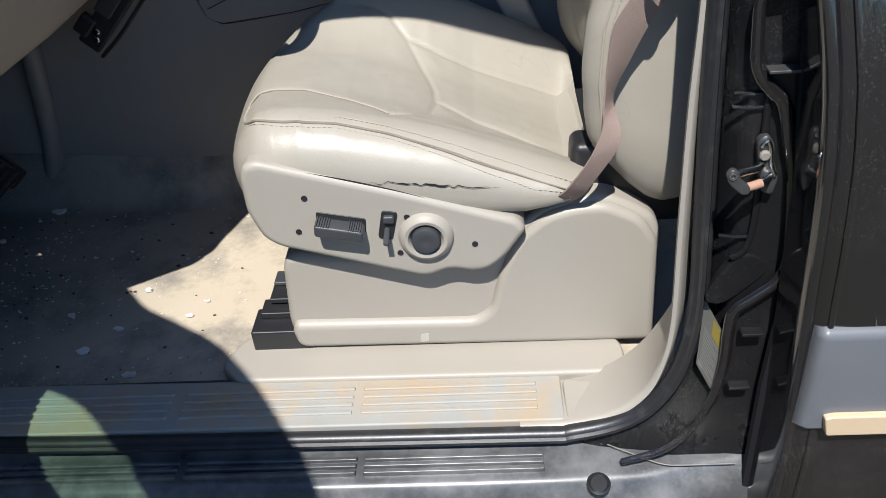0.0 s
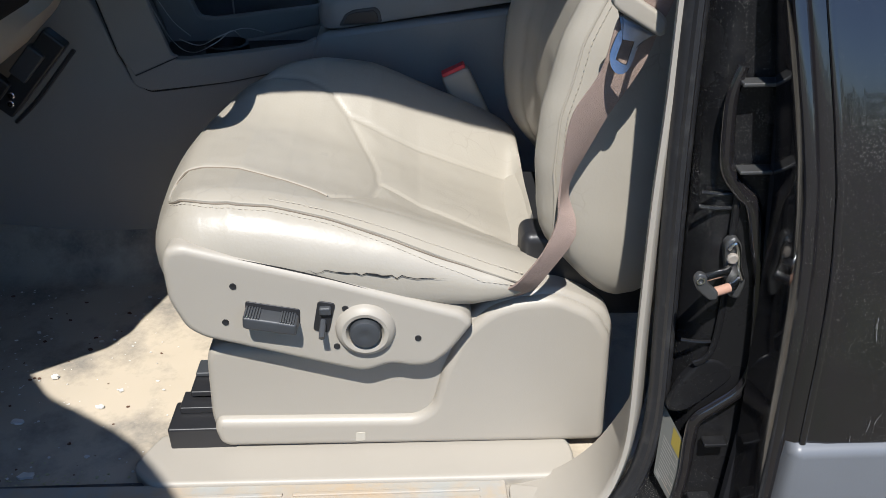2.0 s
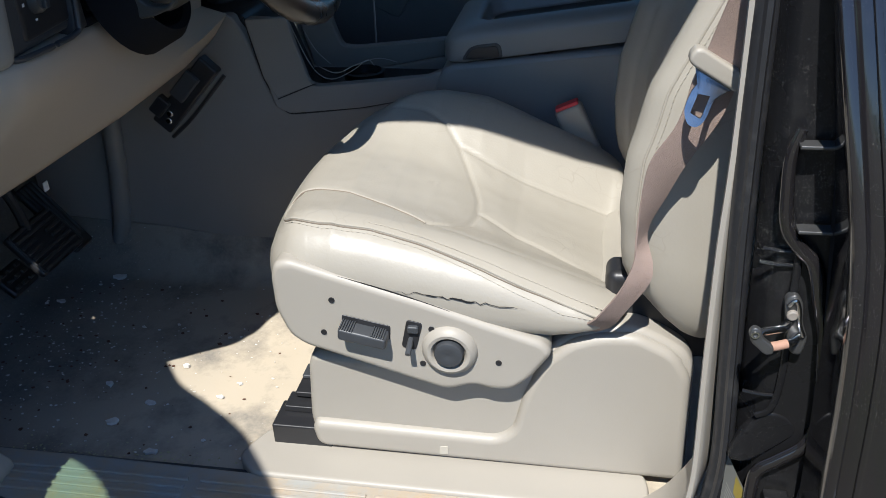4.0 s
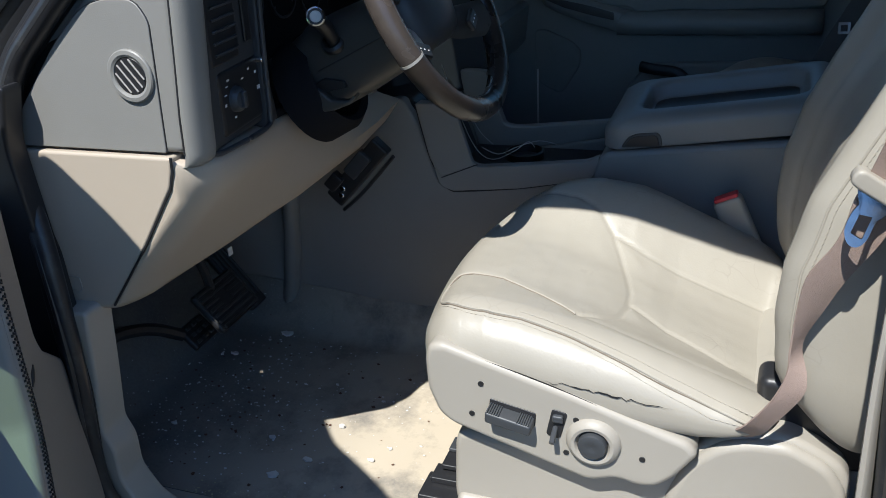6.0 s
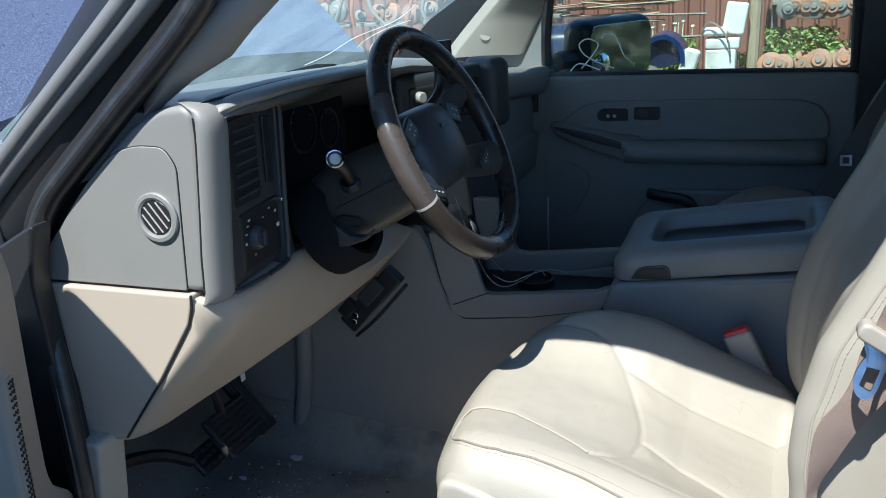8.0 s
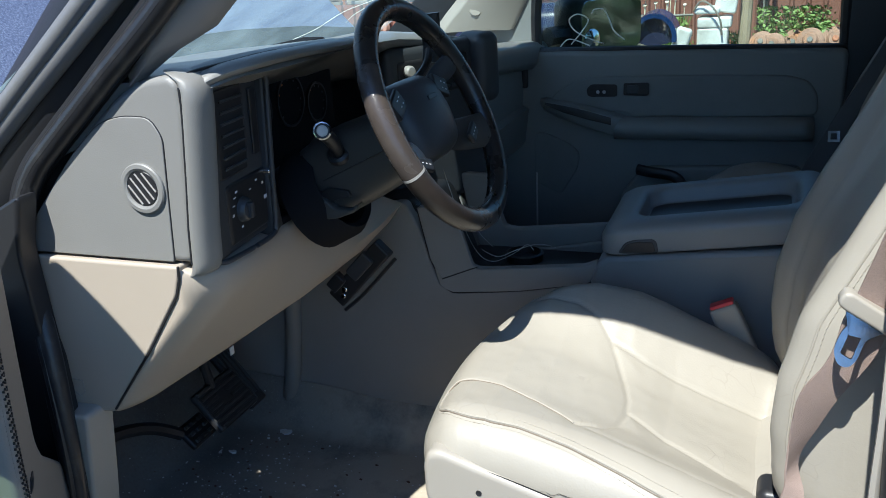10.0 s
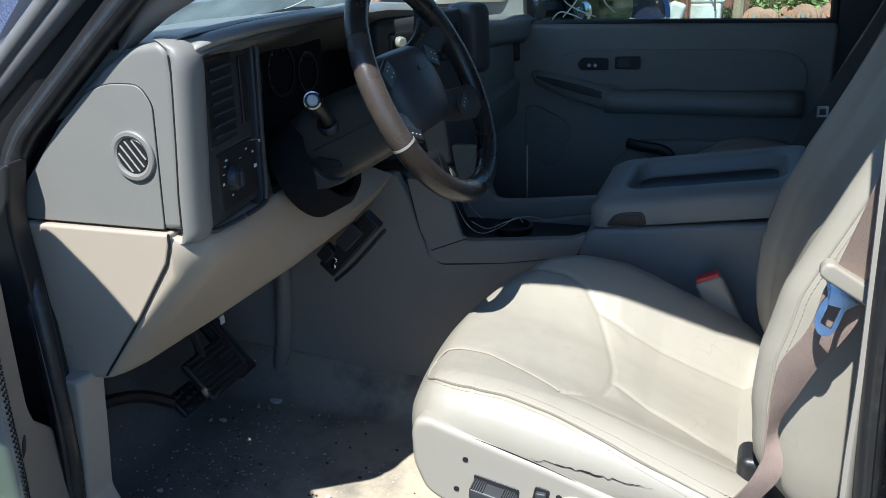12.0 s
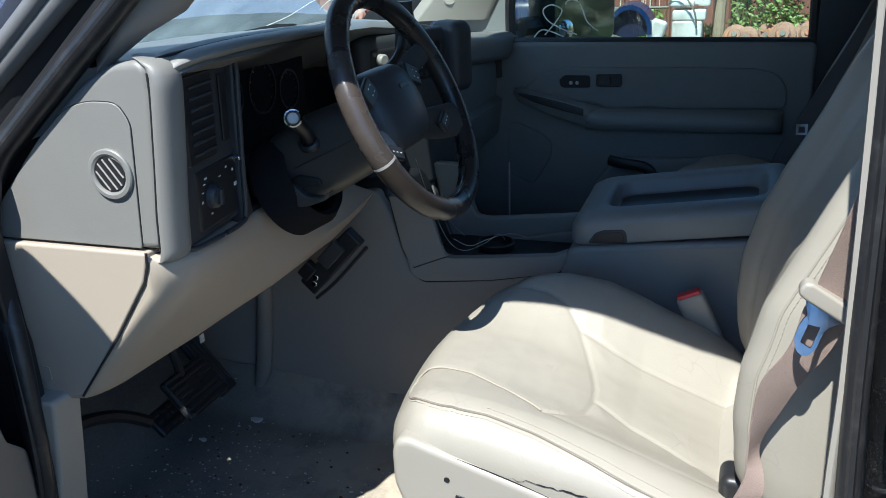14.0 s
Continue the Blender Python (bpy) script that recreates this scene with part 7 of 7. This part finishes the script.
    x = far(-0.06, 0.6, 12.2).x
    part("pole", tube([(x - 0.02, 12.2, 0), (x, 12.2, 1.3), (x + 0.03, 12.2, 2.8)], 0.075, 10), WOOD, p)
    f = thing("blue_fender", far(-0.9, 0.8, 11.5), "curved glossy blue car fender", "fender")
    arc = [far(-0.92 + 0.20 * math.cos(radians(a)), 0.70 + 0.22 * math.sin(radians(a)), 11.5) for a in range(-10, 191, 20)]
    part("arch", ribbon([(q, q + Vector((0.02, 0.30, 0.03))) for q in arc], 0.03, 3), BLUE, f)
    part("inner_liner", skinned([[q + Vector((0, 0.12, 0)), far(-0.92, 0.62, 11.62)] for q in arc]), NAVY, f, "dark inner face of the fender")
    part("prop", tube([far(-0.92, 0.6, 11.6), Vector((far(-0.92, 0.6, 11.6).x, 11.6, 0))], 0.05, 8), IRON, f)
    g = thing("white_jug", far(-0.66, 0.65, 11.6), "pale plastic jug leaning in the weeds", "jug")
    c = far(-0.66, 0.66, 11.6)
    part("body", rbox((0, 0, 0), (0.10, 0.07, 0.19), 0.05, (3, 2, 4), m=Matrix.Translation(c) @ pose(0, 0, 0, 0, 18, 0)), WHITE, g)
    part("prop", box((c.x - 0.15, 11.5, 0), (c.x + 0.15, 11.75, c.z - 0.15), 0.02), IRON, g)
    bd = thing("board_stack", (-2.2, 12.6, 0), "heap of rusty boards and pipes", "boards")
    for i in range(26):
        a, z = rng.uniform(-3.4, -2.2), 0.55 + 0.035 * i
        part("board", tube([(a, 12.4 + rng.uniform(-0.2, 0.2), z + rng.uniform(-0.05, 0.05)), (a + 0.6, 12.4, z + rng.uniform(-0.05, 0.05)), (a + rng.uniform(1.0, 1.7), 12.5, z + rng.uniform(-0.08, 0.08))], rng.uniform(0.02, 0.04), 6, flat=0.5, up=(0, 0, 1)), (WOOD, RUST, IRON)[rng.randint(0, 2)], bd)
    part("stack_base", box((-3.3, 12.3, 0), (-1.3, 13.0, 0.6), 0.03), IRON, bd)
    v = thing("parked_car", (-1.6, 9.5, 0), "dark blue parked car beyond the mirror", "car")
    part("fender", rbox((-2.6, 9.8, 0.55), (0.95, 0.8, 0.52), 0.25, (6, 5, 4)), NAVY, v)
    part("tyre", drum((-2.0, 9.0, 0.33), (0, 1, 0), 0.33, 0.22, 24, 0.03), RUBBER, v)
    v = thing("parked_truck", (-7.5, 8.5, 0), "dark parked truck ahead with pale wheel", "truck")
    part("body", rbox((-8.3, 9.2, 0.85), (1.6, 0.8, 0.5), 0.18, (6, 4, 4)), NAVY, v)
    part("tyre", drum((-7.6, 8.35, 0.42), (0, 1, 0), 0.42, 0.24, 24, 0.03), RUBBER, v)
    part("rim", drum((-7.6, 8.22, 0.42), (0, 1, 0), 0.25, 0.05, 20, 0.01), WHITE, v, "pale wheel rim")
    cc = thing("cream_car", (-7.6, 7.4, 0), "cream painted car standing beyond the raised hood", "car")
    part("body", rbox((-7.9, 7.5, 0.52), (1.3, 0.5, 0.26), 0.10, (4, 3, 3)), CREAM, cc)
    for x in (-8.7, -7.2):
        part("tyre", drum((x, 7.05, 0.3), (0, 1, 0), 0.3, 0.2, 20, 0.03), RUBBER, cc)
    # weeds
    for n, (x0, x1, z1, count) in enumerate(((-0.85, -0.62, 0.92, 420), (0.05, 0.62, 0.98, 900), (-1.30, -0.60, 0.70, 420), (-0.22, -0.12, 0.75, 120), (0.5, 0.9, 0.85, 260))):
        bm = bmesh.new()
        for i in range(count):
            b = far(rng.uniform(x0, x1), 0.5, 12.6)
            h = (far(0, z1, 12.6).z) * rng.uniform(0.3, 1.0)
            c = Vector((b.x + rng.gauss(0, 0.06), 12.4 + rng.uniform(-0.25, 0.25), h))
            s = rng.uniform(0.02, 0.05)
            a, e = rng.uniform(0, 6.28), rng.uniform(-0.6, 0.9)
            u = Vector((math.cos(a), math.sin(a), e)).normalized() * s
            w2 = u.cross(Vector((rng.uniform(-1, 1), rng.uniform(-1, 1), rng.uniform(-1, 1)))).normalized() * s * 0.45
            vs = [bm.verts.new(c + q) for q in (-u, w2 - u * 0.1, u, -w2 - u * 0.1)]
            bm.faces.new(vs)
        for i in range(count // 25):
            b = far(rng.uniform(x0, x1), 0.5, 12.6)
            tube([(b.x, 12.4, 0), (b.x + rng.uniform(-0.05, 0.05), 12.4, 0.4), (b.x + rng.uniform(-0.12, 0.12), 12.4, far(0, z1, 12.6).z)], 0.006, 4, bm)
        single("weeds", bm, LEAF, "tall green weeds growing along the fence", "weeds", kind="stuff")
    bm = bmesh.new()
    for i in range(9):
        q = far(rng.uniform(-1.05, -0.6), rng.uniform(1.0, 1.15), 12.5)
        drum(q, (rng.uniform(-0.2, 0.2), -0.6, 1), rng.uniform(0.018, 0.034), 0.012, 10, 0.003, bm)
        tube([q, q - Vector((0.02, 0, 0.5)), Vector((q.x, q.y, 0))], 0.006, 4, bm)
    single("wild_flowers", bm, PETAL, "pale flat wild flower heads on thin stems", "flowers", kind="stuff")


CREAM = mat("cream_paint", (0.62, 0.56, 0.44), 0.3, vary=0.05, coat=0.3)


def bushes():
    """Green bushes behind the car, which the far door mirror shows."""
    rng = random.Random(31)
    bm = bmesh.new()
    for i in range(4500):
        c = Vector((rng.uniform(7.5, 11.5), rng.uniform(2.2, 8.5), rng.uniform(0, 3.6) * rng.uniform(0.6, 1)))
        s = rng.uniform(0.06, 0.16)
        u = Vector((rng.uniform(-1, 1), rng.uniform(-1, 1), rng.uniform(-1, 1))).normalized() * s
        v = u.cross(Vector((rng.uniform(-1, 1), rng.uniform(-1, 1), rng.uniform(-1, 1)))).normalized() * s * 0.6
        bm.faces.new([bm.verts.new(c + q) for q in (-u, v, u, -v)])
    single("bushes", bm, BUSH, "dense green bushes behind the car", "bushes", kind="stuff")


def trees():
    """The far tree line on the open side, which the paint mirrors."""
    rng = random.Random(8)
    bm = bmesh.new()
    for i in range(2600):
        x = rng.uniform(-60, 60)
        top = 4.5 + 2.5 * noise.noise((x * 0.12, 0, 0)) + 1.2 * noise.noise((x * 0.5, 3, 0))
        c = Vector((x, -52 + rng.uniform(-3, 3), rng.uniform(0, max(1.0, top))))
        s = rng.uniform(0.3, 0.8)
        u = Vector((rng.uniform(-1, 1), rng.uniform(-1, 1), rng.uniform(-1, 1))).normalized() * s
        v = u.cross(Vector((rng.uniform(-1, 1), rng.uniform(-1, 1), rng.uniform(-1, 1)))).normalized() * s * 0.7
        bm.faces.new([bm.verts.new(c + q) for q in (-u, v, u, -v)])
    for i in range(1800):
        y = rng.uniform(-20, 60)
        c = Vector((46 + rng.uniform(-3, 3), y, rng.uniform(0, 6.5 + 2.5 * noise.noise((0, y * 0.15, 0)))))
        s = rng.uniform(0.3, 0.8)
        u = Vector((rng.uniform(-1, 1), rng.uniform(-1, 1), rng.uniform(-1, 1))).normalized() * s
        v = u.cross(Vector((rng.uniform(-1, 1), rng.uniform(-1, 1), rng.uniform(-1, 1)))).normalized() * s * 0.7
        bm.faces.new([bm.verts.new(c + q) for q in (-u, v, u, -v)])
    single("tree_line", bm, LEAF, "far dark green tree line across the field", "trees", kind="stuff")


yard()
bushes()
trees()
